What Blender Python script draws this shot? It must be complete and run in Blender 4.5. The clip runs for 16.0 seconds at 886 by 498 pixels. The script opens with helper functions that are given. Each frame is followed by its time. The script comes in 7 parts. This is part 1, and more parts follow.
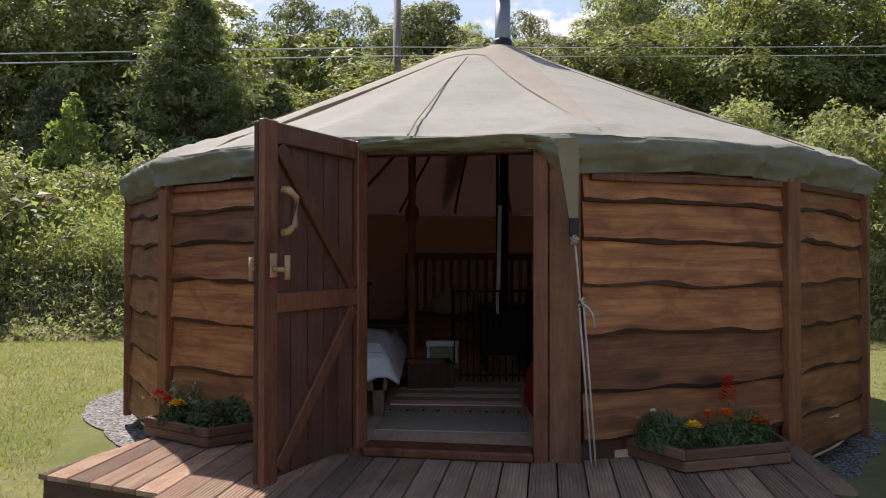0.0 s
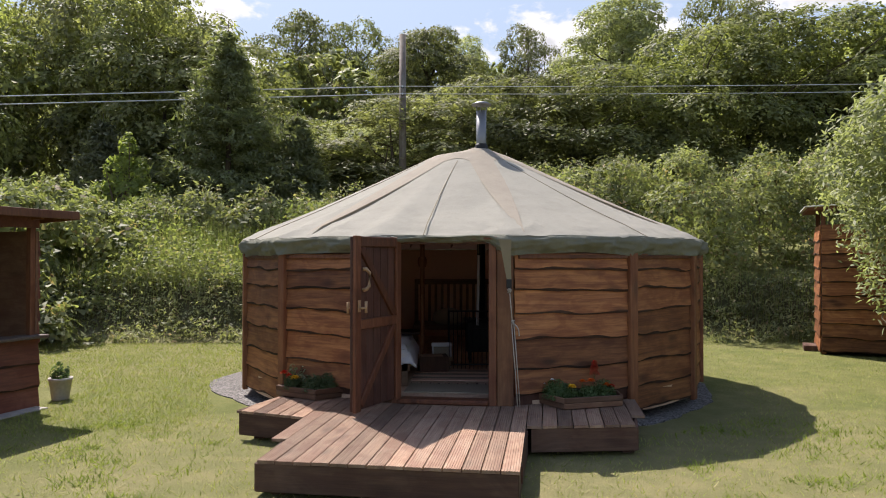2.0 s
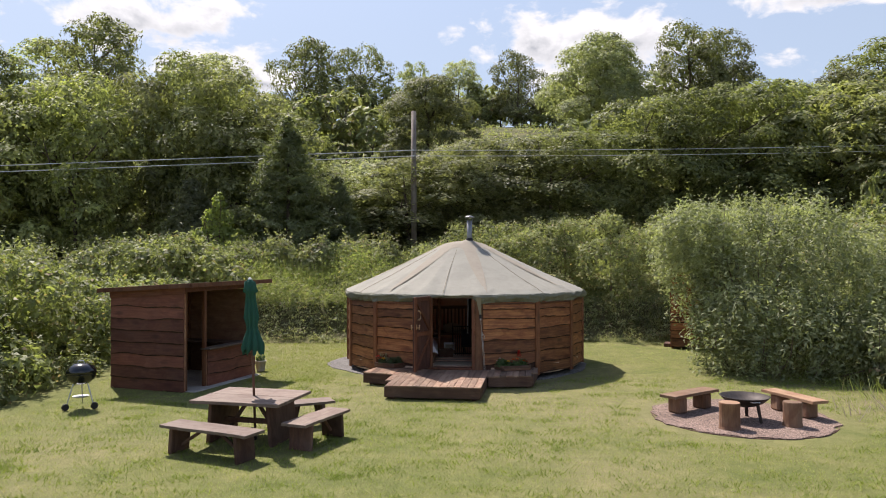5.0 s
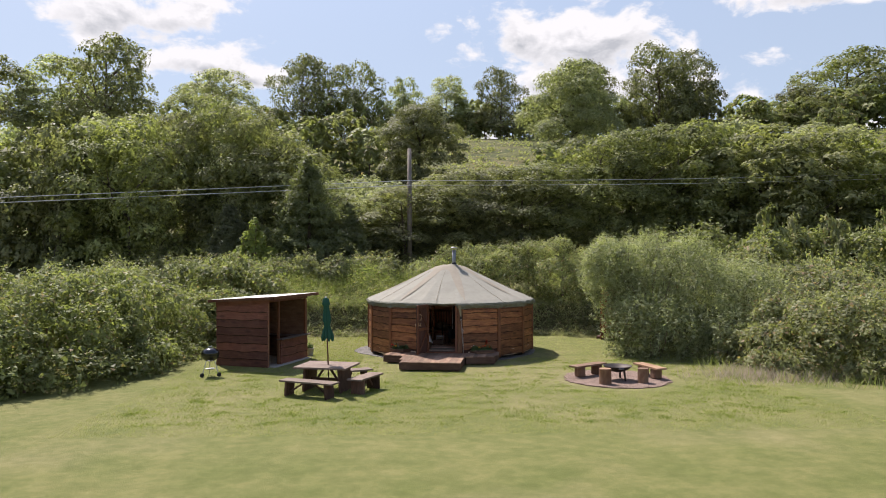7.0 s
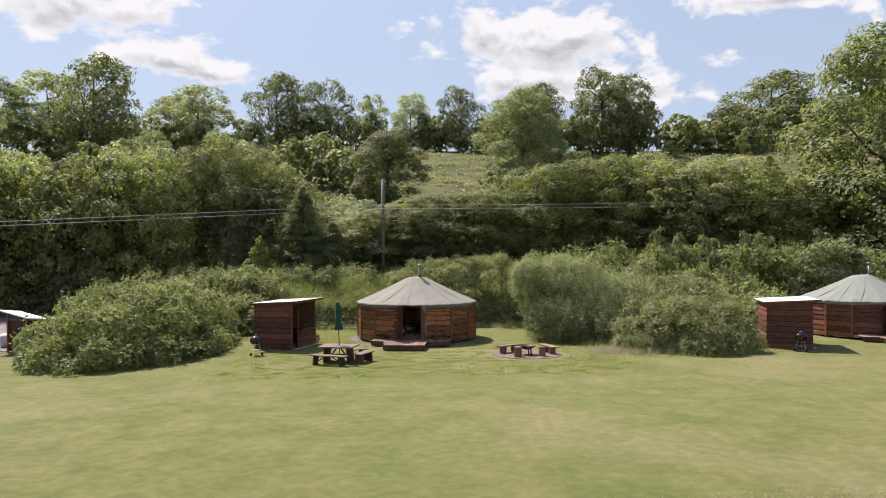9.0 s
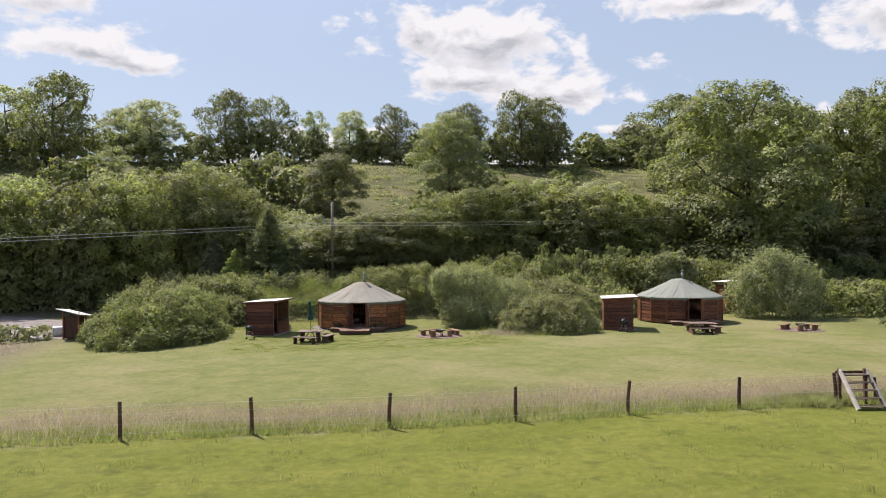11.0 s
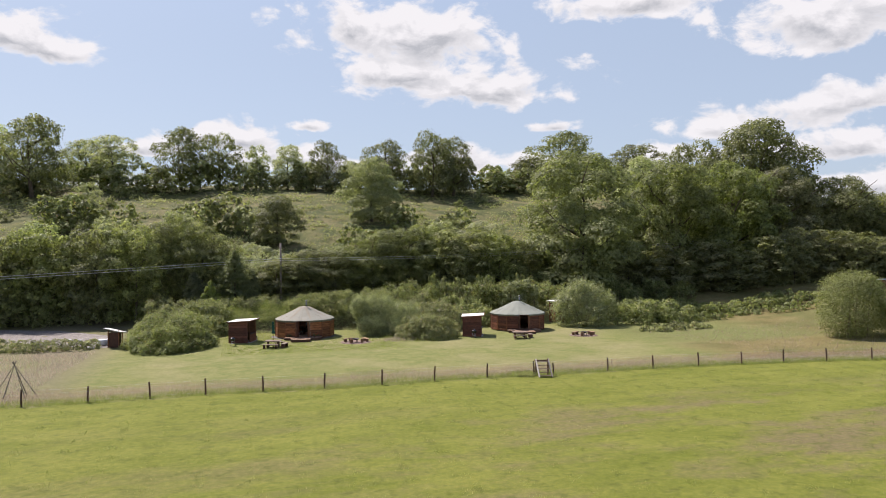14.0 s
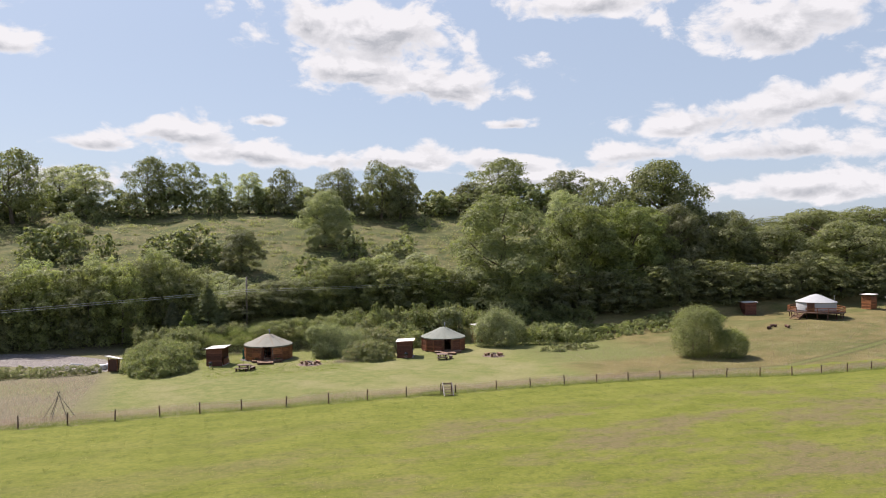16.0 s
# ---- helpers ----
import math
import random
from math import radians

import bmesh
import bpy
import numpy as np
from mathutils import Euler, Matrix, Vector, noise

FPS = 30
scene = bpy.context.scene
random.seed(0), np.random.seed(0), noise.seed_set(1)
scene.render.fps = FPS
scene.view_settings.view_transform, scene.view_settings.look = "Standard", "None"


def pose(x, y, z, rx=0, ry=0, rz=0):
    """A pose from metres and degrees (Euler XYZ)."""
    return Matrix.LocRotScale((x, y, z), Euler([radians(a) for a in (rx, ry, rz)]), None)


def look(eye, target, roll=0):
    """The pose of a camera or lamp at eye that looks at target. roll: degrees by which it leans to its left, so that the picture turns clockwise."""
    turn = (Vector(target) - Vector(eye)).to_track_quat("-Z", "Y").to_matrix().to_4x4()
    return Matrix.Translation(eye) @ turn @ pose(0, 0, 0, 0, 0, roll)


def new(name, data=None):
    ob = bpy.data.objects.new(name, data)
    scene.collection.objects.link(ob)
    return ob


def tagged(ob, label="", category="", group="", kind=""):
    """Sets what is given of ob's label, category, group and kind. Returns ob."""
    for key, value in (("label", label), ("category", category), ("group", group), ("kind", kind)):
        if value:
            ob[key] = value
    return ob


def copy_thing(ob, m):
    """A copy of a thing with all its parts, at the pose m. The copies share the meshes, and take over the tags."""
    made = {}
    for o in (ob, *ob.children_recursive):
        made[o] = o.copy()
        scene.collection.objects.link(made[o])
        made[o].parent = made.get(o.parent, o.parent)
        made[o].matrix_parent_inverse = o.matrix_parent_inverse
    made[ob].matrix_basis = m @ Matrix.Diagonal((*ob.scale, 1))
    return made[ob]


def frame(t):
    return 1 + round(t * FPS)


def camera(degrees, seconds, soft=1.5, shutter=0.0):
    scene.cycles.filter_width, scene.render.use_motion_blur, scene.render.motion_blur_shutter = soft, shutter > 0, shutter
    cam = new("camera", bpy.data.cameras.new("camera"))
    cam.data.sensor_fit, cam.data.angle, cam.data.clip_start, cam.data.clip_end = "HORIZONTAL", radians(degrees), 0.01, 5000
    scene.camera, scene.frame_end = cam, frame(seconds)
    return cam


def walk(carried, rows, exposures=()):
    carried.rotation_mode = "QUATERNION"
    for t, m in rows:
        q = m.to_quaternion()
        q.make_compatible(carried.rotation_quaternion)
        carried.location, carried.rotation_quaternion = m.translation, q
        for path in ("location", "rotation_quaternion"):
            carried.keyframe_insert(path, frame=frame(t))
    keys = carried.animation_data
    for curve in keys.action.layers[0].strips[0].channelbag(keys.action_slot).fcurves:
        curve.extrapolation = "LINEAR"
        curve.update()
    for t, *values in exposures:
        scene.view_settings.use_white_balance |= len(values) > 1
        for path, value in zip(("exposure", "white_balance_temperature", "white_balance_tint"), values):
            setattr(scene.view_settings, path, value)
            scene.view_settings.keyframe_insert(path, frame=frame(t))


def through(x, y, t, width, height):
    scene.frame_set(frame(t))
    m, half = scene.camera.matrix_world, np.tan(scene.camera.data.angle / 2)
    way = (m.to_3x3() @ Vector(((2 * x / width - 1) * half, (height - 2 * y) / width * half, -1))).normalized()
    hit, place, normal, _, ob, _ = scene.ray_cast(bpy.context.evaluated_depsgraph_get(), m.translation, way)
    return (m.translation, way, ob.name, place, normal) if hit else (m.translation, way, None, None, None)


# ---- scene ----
cam = camera(64.63, 16.0, 1.0)
PATH = [
    (0.0, -0.697, -7.090, 1.485, 90.608, -0.067, -0.749),
    (0.5, -0.699, -7.634, 1.495, 90.649, -0.073, -0.747),
    (1.0, -0.691, -8.452, 1.499, 90.675, -0.068, -0.702),
    (1.5, -0.685, -9.503, 1.630, 90.718, -0.038, -0.650),
    (2.0, -0.726, -10.775, 1.927, 90.767, -0.005, -0.716),
    (2.5, -0.766, -12.198, 2.135, 90.804, 0.032, -0.792),
    (3.0, -0.816, -13.734, 2.277, 90.841, 0.052, -0.898),
    (3.5, -0.873, -15.343, 2.477, 90.821, 0.072, -0.908),
    (4.0, -0.973, -17.037, 2.688, 90.780, 0.109, -0.976),
    (6.5, -1.431, -26.802, 3.746, 90.634, 0.141, -1.554),
    (7.0, -1.539, -29.354, 3.978, 90.540, 0.172, -2.107),
    (7.5, -1.664, -32.047, 4.206, 90.491, 0.184, -2.806),
    (8.0, -1.845, -34.861, 4.421, 90.453, 0.206, -3.513),
    (8.5, -2.038, -37.806, 4.692, 90.408, 0.214, -4.233),
    (11.0, -3.935, -56.420, 6.121, 90.097, 0.317, -10.417),
    (11.5, -4.385, -60.921, 6.478, 90.051, 0.306, -11.836),
    (12.0, -4.877, -65.577, 6.941, 90.007, 0.313, -12.737),
    (12.5, -5.423, -70.406, 7.606, 89.988, 0.326, -13.515),
    (13.0, -5.976, -75.360, 8.443, 89.926, 0.348, -14.278),
    (13.5, -6.586, -80.376, 9.455, 89.845, 0.351, -15.085),
    (14.0, -7.201, -85.442, 10.715, 89.776, 0.361, -15.896),
    (14.5, -7.848, -90.568, 12.162, 89.693, 0.381, -16.797),
    (15.0, -8.510, -95.701, 13.642, 89.608, 0.345, -17.711),
    (15.5, -9.211, -100.795, 15.243, 89.534, 0.332, -18.590),
    (16.0, -9.948, -105.840, 16.965, 89.472, 0.325, -19.335),
]
walk(cam, [(t, pose(x, y, z, rx, ry, rz)) for t, x, y, z, rx, ry, rz in PATH], exposures=[(0.0, 1.0, 6500, 17), (3.0, 0.95, 6500, 17), (8.0, 0.8, 6500, 17), (16.0, 0.7, 6500, 17)])

# ---- sky, sun ----
SUN_AZ, SUN_EL = radians(-31.5), radians(54.5)
world = bpy.data.worlds.new("sky")
scene.world = world
world.use_nodes = True


def wire(tree, kind, **inputs):
    node = tree.nodes.new(kind)
    for key, value in inputs.items():
        sock = node.inputs[int(key[1:])] if key[0] == "i" and key[1:].isdigit() else node.inputs[key.replace("_", " ")]
        if isinstance(value, bpy.types.NodeSocket):
            tree.links.new(value, sock)
        else:
            sock.default_value = value
    return node


def calc(tree, op, a, b=0.0, c=0.0, clamp=False):
    node = wire(tree, "ShaderNodeMath", i0=a, i1=b, i2=c)
    node.operation, node.use_clamp = op, clamp
    return node.outputs[0]


def blend(tree, fac, a, b, mode="MIX"):
    node = tree.nodes.new("ShaderNodeMix")
    node.data_type, node.blend_type = "RGBA", mode
    for sock, value in ((node.inputs[0], fac), (node.inputs[6], a), (node.inputs[7], b)):
        if isinstance(value, bpy.types.NodeSocket):
            tree.links.new(value, sock)
        else:
            sock.default_value = (*value, 1) if isinstance(value, tuple) and len(value) == 3 else value
    return node.outputs[2]


def span(tree, value, lo, hi, to_lo=0.0, to_hi=1.0, smooth=False):
    node = wire(tree, "ShaderNodeMapRange", i0=value, i1=lo, i2=hi, i3=to_lo, i4=to_hi)
    node.clamp = True
    if smooth:
        node.interpolation_type = "SMOOTHSTEP"
    return node.outputs[0]


def noise_of(tree, vec, scale, detail=3.0, rough=0.55, distort=0.0):
    node = wire(tree, "ShaderNodeTexNoise", Vector=vec, Scale=scale, Detail=detail, Roughness=rough, Distortion=distort)
    return node.outputs[0]


def build_sky():
    t = world.node_tree
    t.nodes.clear()
    sky = t.nodes.new("ShaderNodeTexSky")
    sky.sky_type, sky.sun_disc = "NISHITA", False
    sky.sun_elevation, sky.sun_rotation = SUN_EL, SUN_AZ
    sky.air_density, sky.dust_density, sky.ozone_density = 1.0, 1.2, 1.6
    way = t.nodes.new("ShaderNodeTexCoord").outputs["Generated"]
    parts = wire(t, "ShaderNodeSeparateXYZ", Vector=way)
    up = calc(t, "MAXIMUM", parts.outputs[2], 0.012)
    # azimuth from north and height above the horizon, in degrees
    az = calc(t, "MULTIPLY", calc(t, "ARCTAN2", parts.outputs[0], parts.outputs[1]), 57.2958)
    el = calc(t, "MULTIPLY", calc(t, "ARCSINE", parts.outputs[2]), 57.2958)
    flat = wire(t, "ShaderNodeCombineXYZ", X=calc(t, "MULTIPLY", az, 0.1), Y=calc(t, "MULTIPLY", el, 0.17), Z=0.0).outputs[0]
    fluff = noise_of(t, flat, 2.6, 8.0, 0.58, 0.25)
    lumps = noise_of(t, flat, 1.1, 3.0, 0.5)
    # the large clouds: azimuth, elevation, half width, half height
    clouds = (
        (8.3, 16.9, 5.0, 2.6), (15.5, 16.6, 6.5, 3.2), (13.5, 13.9, 7.0, 2.6), (20.0, 12.6, 7.0, 2.2), (31, 18.6, 8.0, 1.7), (46, 16.0, 8.0, 3.6),
        (40, 9.0, 6.5, 1.5), (47, 10.0, 5.5, 1.6), (45, 6.6, 8.0, 1.5), (48, 4.0, 7.0, 1.5), (36, 6.8, 4.0, 1.0), (-1, 8.4, 5.0, 1.5), (3.5, 7.0, 6.0, 1.3), (10.5, 6.6, 5.0, 1.2), (24, 6.4, 5.0, 1.2),
        (-7.5, 7.4, 3.6, 0.8), (17, 6.6, 6.5, 1.2), (25, 9.4, 2.3, 0.6), (-22, 17.5, 6.5, 3.2), (-16.5, 14.6, 4.6, 1.8), (-9, 4.6, 4.5, 1.2),
        (30, 5.0, 7.0, 1.4), (-13.5, 13.8, 2.6, 1.4), (60, 10, 12, 3), (-45, 14, 12, 4), (5.2, 9.6, 1.6, 0.6),
    )
    total = None
    shade = None
    for a, e, w, h in clouds:
        u = calc(t, "DIVIDE", calc(t, "SUBTRACT", az, a), w)
        v = calc(t, "DIVIDE", calc(t, "SUBTRACT", el, e), h)
        v = calc(t, "MULTIPLY", v, span(t, v, -0.2, 0.0, 1.5, 1.0))
        far = calc(t, "SUBTRACT", 1.0, calc(t, "SQRT", calc(t, "ADD", calc(t, "MULTIPLY", u, u), calc(t, "MULTIPLY", v, v))))
        low = calc(t, "MULTIPLY", calc(t, "MAXIMUM", calc(t, "ADD", far, 0.25), 0.0), span(t, v, 0.35, -0.75))
        total = far if total is None else calc(t, "SMOOTH_MAX", total, far, 0.25)
        shade = low if shade is None else calc(t, "MAXIMUM", shade, low)
    # scattered fair-weather cloud over the rest of the sky
    deck = wire(t, "ShaderNodeCombineXYZ", X=calc(t, "DIVIDE", parts.outputs[0], up), Y=calc(t, "DIVIDE", parts.outputs[1], up), Z=3.7).outputs[0]
    rest = calc(t, "MULTIPLY", span(t, noise_of(t, deck, 0.9, 6.0, 0.55), 0.56, 0.72), span(t, el, 22.0, 30.0))
    body = calc(t, "ADD", total, calc(t, "MULTIPLY", calc(t, "SUBTRACT", fluff, 0.48), 3.4))
    body = calc(t, "ADD", body, calc(t, "MULTIPLY", calc(t, "SUBTRACT", lumps, 0.5), 1.6))
    cover = calc(t, "MAXIMUM", span(t, body, -0.06, 0.46, smooth=True), calc(t, "MULTIPLY", rest, 0.8))
    above = wire(t, "ShaderNodeVectorMath", i0=flat, i1=(0.0, 0.13, 0.0)).outputs[0]
    relief = calc(t, "SUBTRACT", noise_of(t, above, 2.6, 8.0, 0.58, 0.25), fluff)
    base = calc(t, "ADD", calc(t, "MULTIPLY", span(t, shade, 0.05, 0.7), 0.95), calc(t, "MULTIPLY", relief, 3.4), clamp=True)
    base = calc(t, "MULTIPLY", base, span(t, body, 0.1, 0.75))
    white = blend(t, base, (4.75, 4.8, 4.8), (2.65, 2.8, 2.95))
    haze = span(t, el, 14.0, 48.0, 0.78, 0.0, True)
    blue = blend(t, haze, sky.outputs[0], (2.42, 2.95, 3.55))
    tint = blend(t, cover, blue, white)
    ground = wire(t, "ShaderNodeBackground", Color=tint, Strength=0.115)
    out = t.nodes.new("ShaderNodeOutputWorld")
    t.links.new(ground.outputs[0], out.inputs[0])


build_sky()
lamp = bpy.data.lights.new("sun", "SUN")
lamp.energy, lamp.angle, lamp.color = 4.7, radians(0.53), (1.0, 0.95, 0.87)
sun = new("sun", lamp)
sun.matrix_world = look((0, 0, 60), (-60 * math.sin(SUN_AZ) * math.cos(SUN_EL), -60 * math.cos(SUN_AZ) * math.cos(SUN_EL), 60 - 60 * math.sin(SUN_EL)))

# ---- materials ----
def material(name):
    m = bpy.data.materials.new(name)
    m.use_nodes = True
    t = m.node_tree
    t.nodes.clear()
    out = t.nodes.new("ShaderNodeOutputMaterial")
    return m, t, out


def surface(t, out, colour, rough=0.8, metal=0.0, bump=None, strength=0.3, distance=0.01, spec=0.3):
    b = wire(t, "ShaderNodeBsdfPrincipled", Roughness=rough, Metallic=metal)
    b.inputs["Specular IOR Level"].default_value = spec
    if isinstance(colour, bpy.types.NodeSocket):
        t.links.new(colour, b.inputs["Base Color"])
    else:
        b.inputs["Base Color"].default_value = (*colour, 1)
    if bump is not None:
        n = wire(t, "ShaderNodeBump", Height=bump, Strength=strength, Distance=distance)
        t.links.new(n.outputs[0], b.inputs["Normal"])
    t.links.new(b.outputs[0], out.inputs[0])
    return b


def spot(t, world_space=False):
    if world_space:
        return t.nodes.new("ShaderNodeNewGeometry").outputs["Position"]
    return t.nodes.new("ShaderNodeTexCoord").outputs["Object"]


def shifted(t, vec, amount=37.0):
    """The coordinates moved by each object's own random amount."""
    r = t.nodes.new("ShaderNodeObjectInfo").outputs["Random"]
    off = calc(t, "MULTIPLY", r, amount)
    return wire(t, "ShaderNodeVectorMath", i0=vec, i1=wire(t, "ShaderNodeCombineXYZ", X=off, Y=off, Z=off).outputs[0]).outputs[0], r


def scaled(t, vec, s):
    n = wire(t, "ShaderNodeVectorMath", i0=vec, i1=s)
    n.operation = "MULTIPLY"
    return n.outputs[0]


def timber(name, light, dark, along=(1.5, 22, 22), rough=0.7, knots=0.5, weather=0.25, grooves=0.0):
    """Stained or bare timber whose grain runs along the axis with the smallest figure in along."""
    m, t, out = material(name)
    p, r = shifted(t, spot(t))
    grain = noise_of(t, scaled(t, p, along), 1.0, 6.0, 0.6, 0.6)
    broad = noise_of(t, p, 1.3, 3.0, 0.5)
    fine = noise_of(t, scaled(t, p, tuple(6 * a for a in along)), 1.0, 3.0, 0.6)
    c = blend(t, span(t, grain, 0.3, 0.7), light, dark)
    c = blend(t, calc(t, "MULTIPLY", span(t, fine, 0.45, 0.75), 0.35), c, tuple(0.6 * v for v in dark))
    k = wire(t, "ShaderNodeTexVoronoi", Vector=scaled(t, p, tuple(1.7 if a < 5 else 0.01 if a == 30 else 4.5 for a in along)), Scale=1.0).outputs[0]
    c = blend(t, calc(t, "MULTIPLY", span(t, k, 0.3, 0.1), knots), c, tuple(0.35 * v for v in dark))
    c = blend(t, calc(t, "MULTIPLY", span(t, broad, 0.42, 0.68), weather), c, (0.19, 0.14, 0.11))
    rain = noise_of(t, scaled(t, p, tuple(2.6 if a < 5 else 4.5 for a in along)), 1.0, 5.0, 0.62, 0.8)
    c = blend(t, calc(t, "MULTIPLY", span(t, rain, 0.44, 0.6), 0.5), c, tuple(v * k for v, k in zip(dark, (0.8, 0.62, 0.6))))
    tone = span(t, r, 0.0, 1.0, 0.6, 1.32)
    c = wire(t, "ShaderNodeVectorMath", i0=c, i1=wire(t, "ShaderNodeCombineXYZ", X=tone, Y=tone, Z=tone).outputs[0])
    c.operation = "MULTIPLY"
    surface(t, out, c.outputs[0], rough, bump=calc(t, "ADD", grain, calc(t, "MULTIPLY", fine, 0.5)), strength=0.45, distance=0.006)
    return m


def plain(name, colour, rough=0.6, metal=0.0, scale=20.0, vary=0.2, bump=0.15, spec=0.3):
    m, t, out = material(name)
    p = spot(t)
    a = noise_of(t, p, scale, 4.0)
    b = noise_of(t, p, scale * 0.12, 3.0)
    mix = calc(t, "ADD", calc(t, "MULTIPLY", a, 0.5), calc(t, "MULTIPLY", b, 0.5))
    c = blend(t, span(t, mix, 0.3, 0.7), tuple(v * (1 - vary) for v in colour), tuple(min(1, v * (1 + vary)) for v in colour))
    surface(t, out, c, rough, metal, bump=a, strength=bump, distance=0.004, spec=spec)
    return m


def cloth(name, colour, stain=(0.2, 0.2, 0.17), weave=260.0, amount=0.35, folds=0.35, thin=0.0):
    m, t, out = material(name)
    p, r = shifted(t, spot(t))
    w = noise_of(t, p, weave, 2.0)
    s = noise_of(t, p, 1.7, 6.0, 0.65, 0.4)
    s2 = noise_of(t, p, 9.0, 4.0, 0.6)
    c = blend(t, calc(t, "MULTIPLY", span(t, s, 0.45, 0.75), amount), colour, stain)
    c = blend(t, calc(t, "MULTIPLY", span(t, s2, 0.5, 0.8), amount * 0.6), c, tuple(0.7 * v for v in colour))
    b = surface(t, out, c, 0.9, bump=calc(t, "ADD", calc(t, "MULTIPLY", w, 0.12), calc(t, "ADD", s, calc(t, "MULTIPLY", s2, 0.4))), strength=folds, distance=0.03, spec=0.15)
    if thin:
        tr = wire(t, "ShaderNodeBsdfTranslucent", Color=c)
        mix = wire(t, "ShaderNodeMixShader", Fac=thin, i1=b.outputs[0], i2=tr.outputs[0])
        t.links.new(mix.outputs[0], out.inputs[0])
    return m


def leafy(name, dark, light, glow=0.45, dry=None, dry_part=0.0, gloss=0.22, through=(1.42, 1.56, 0.8)):
    """Leaves: each one its own shade, and light passing through the thin blade."""
    m, t, out = material(name)
    g = t.nodes.new("ShaderNodeNewGeometry")
    each = g.outputs["Random Per Island"]
    p = g.outputs["Position"]
    # light and dark of whole leaf clumps, put into the colour by noise
    patch = noise_of(t, p, 0.6, 3.0, 0.6)
    tuft = noise_of(t, p, 1.9, 3.0, 0.6)
    o = t.nodes.new("ShaderNodeObjectInfo").outputs["Random"]
    f = calc(t, "ADD", calc(t, "MULTIPLY", each, 0.24), calc(t, "ADD", calc(t, "MULTIPLY", span(t, patch, 0.4, 0.6), 0.34), calc(t, "MULTIPLY", span(t, tuft, 0.42, 0.58), 0.42)))
    c = blend(t, f, dark, light)
    if dry:
        c = blend(t, span(t, calc(t, "FRACT", calc(t, "MULTIPLY", each, 7.31)), 1 - dry_part, 1 - dry_part + 0.02), c, dry)
    hue = wire(t, "ShaderNodeHueSaturation", Hue=span(t, o, 0, 1, 0.49, 0.51), Saturation=span(t, o, 0, 1, 0.85, 1.1), Value=span(t, calc(t, "FRACT", calc(t, "MULTIPLY", o, 5.7)), 0, 1, 0.86, 1.14), Color=c)
    c = hue.outputs[0]
    d = wire(t, "ShaderNodeBsdfPrincipled", Roughness=0.58)
    d.inputs["Specular IOR Level"].default_value = gloss
    t.links.new(c, d.inputs["Base Color"])
    thin = blend(t, 1.0, c, through, "MULTIPLY")
    tr = wire(t, "ShaderNodeBsdfTranslucent", Color=thin)
    mix = wire(t, "ShaderNodeMixShader", Fac=glow, i1=d.outputs[0], i2=tr.outputs[0])
    t.links.new(mix.outputs[0], out.inputs[0])
    return m


M_CLAD = timber("stained larch cladding", (0.4, 0.168, 0.06), (0.15, 0.05, 0.019), (1.6, 30, 26), 0.6, 0.85, 0.06)
M_POST = timber("stained larch post", (0.25, 0.1, 0.042), (0.14, 0.053, 0.023), (26, 26, 1.4), 0.6, 0.6, 0.1)
M_FRAME = timber("varnished softwood frame", (0.18, 0.07, 0.033), (0.088, 0.033, 0.017), (24, 24, 1.5), 0.5, 0.6, 0.05)
M_PINE = timber("bare pine post", (0.25, 0.118, 0.055), (0.12, 0.055, 0.027), (18, 18, 1.0), 0.65, 0.8, 0.1)
M_DOOR = timber("dark boarded door", (0.115, 0.05, 0.032), (0.066, 0.029, 0.02), (28, 28, 1.5), 0.6, 0.5, 0.05)
M_SHED = timber("red-brown stained cladding", (0.205, 0.075, 0.042), (0.115, 0.04, 0.025), (1.6, 30, 26), 0.65, 0.6, 0.1)
M_INNER = timber("sawn inner boarding", (0.36, 0.2, 0.11), (0.22, 0.11, 0.06), (1.6, 20, 9), 0.8, 0.5, 0.2)
M_DECK = timber("grooved deck timber", (0.37, 0.25, 0.168), (0.235, 0.15, 0.1), (26, 1.4, 26), 0.75, 0.5, 0.35)
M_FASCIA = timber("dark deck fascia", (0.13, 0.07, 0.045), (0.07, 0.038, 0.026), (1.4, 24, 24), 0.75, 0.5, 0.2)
M_TOP = timber("weathered table timber", (0.19, 0.143, 0.108), (0.115, 0.083, 0.063), (1.6, 22, 22), 0.75, 0.5, 0.5)
M_LEG = timber("dark weathered timber", (0.13, 0.065, 0.04), (0.07, 0.035, 0.024), (16, 16, 1.8), 0.8, 0.4, 0.3)
M_LOG = timber("cut log", (0.26, 0.14, 0.075), (0.13, 0.07, 0.04), (14, 14, 1.6), 0.85, 0.4, 0.4)
M_BENCH = timber("oiled bench plank", (0.31, 0.195, 0.115), (0.2, 0.118, 0.07), (1.6, 22, 22), 0.6, 0.5, 0.2)
M_GREY = timber("grey weathered pole", (0.26, 0.235, 0.2), (0.15, 0.13, 0.115), (18, 18, 0.8), 0.85, 0.3, 0.4)
# pale grey timber, lightened further so that the colour holds the sunlight on it
M_PALE_STRING = timber("sun-bleached board", (0.5, 0.46, 0.42), (0.34, 0.31, 0.28), (20, 1.2, 20), 0.85, 0.3, 0.2)
M_FLOOR = timber("interior floorboards", (0.7, 0.5, 0.35), (0.54, 0.37, 0.25), (22, 1.5, 22), 0.55, 0.4, 0.2)
M_PLANTER = timber("planter timber", (0.19, 0.1, 0.055), (0.105, 0.054, 0.03), (1.6, 26, 26), 0.7, 0.5, 0.2)
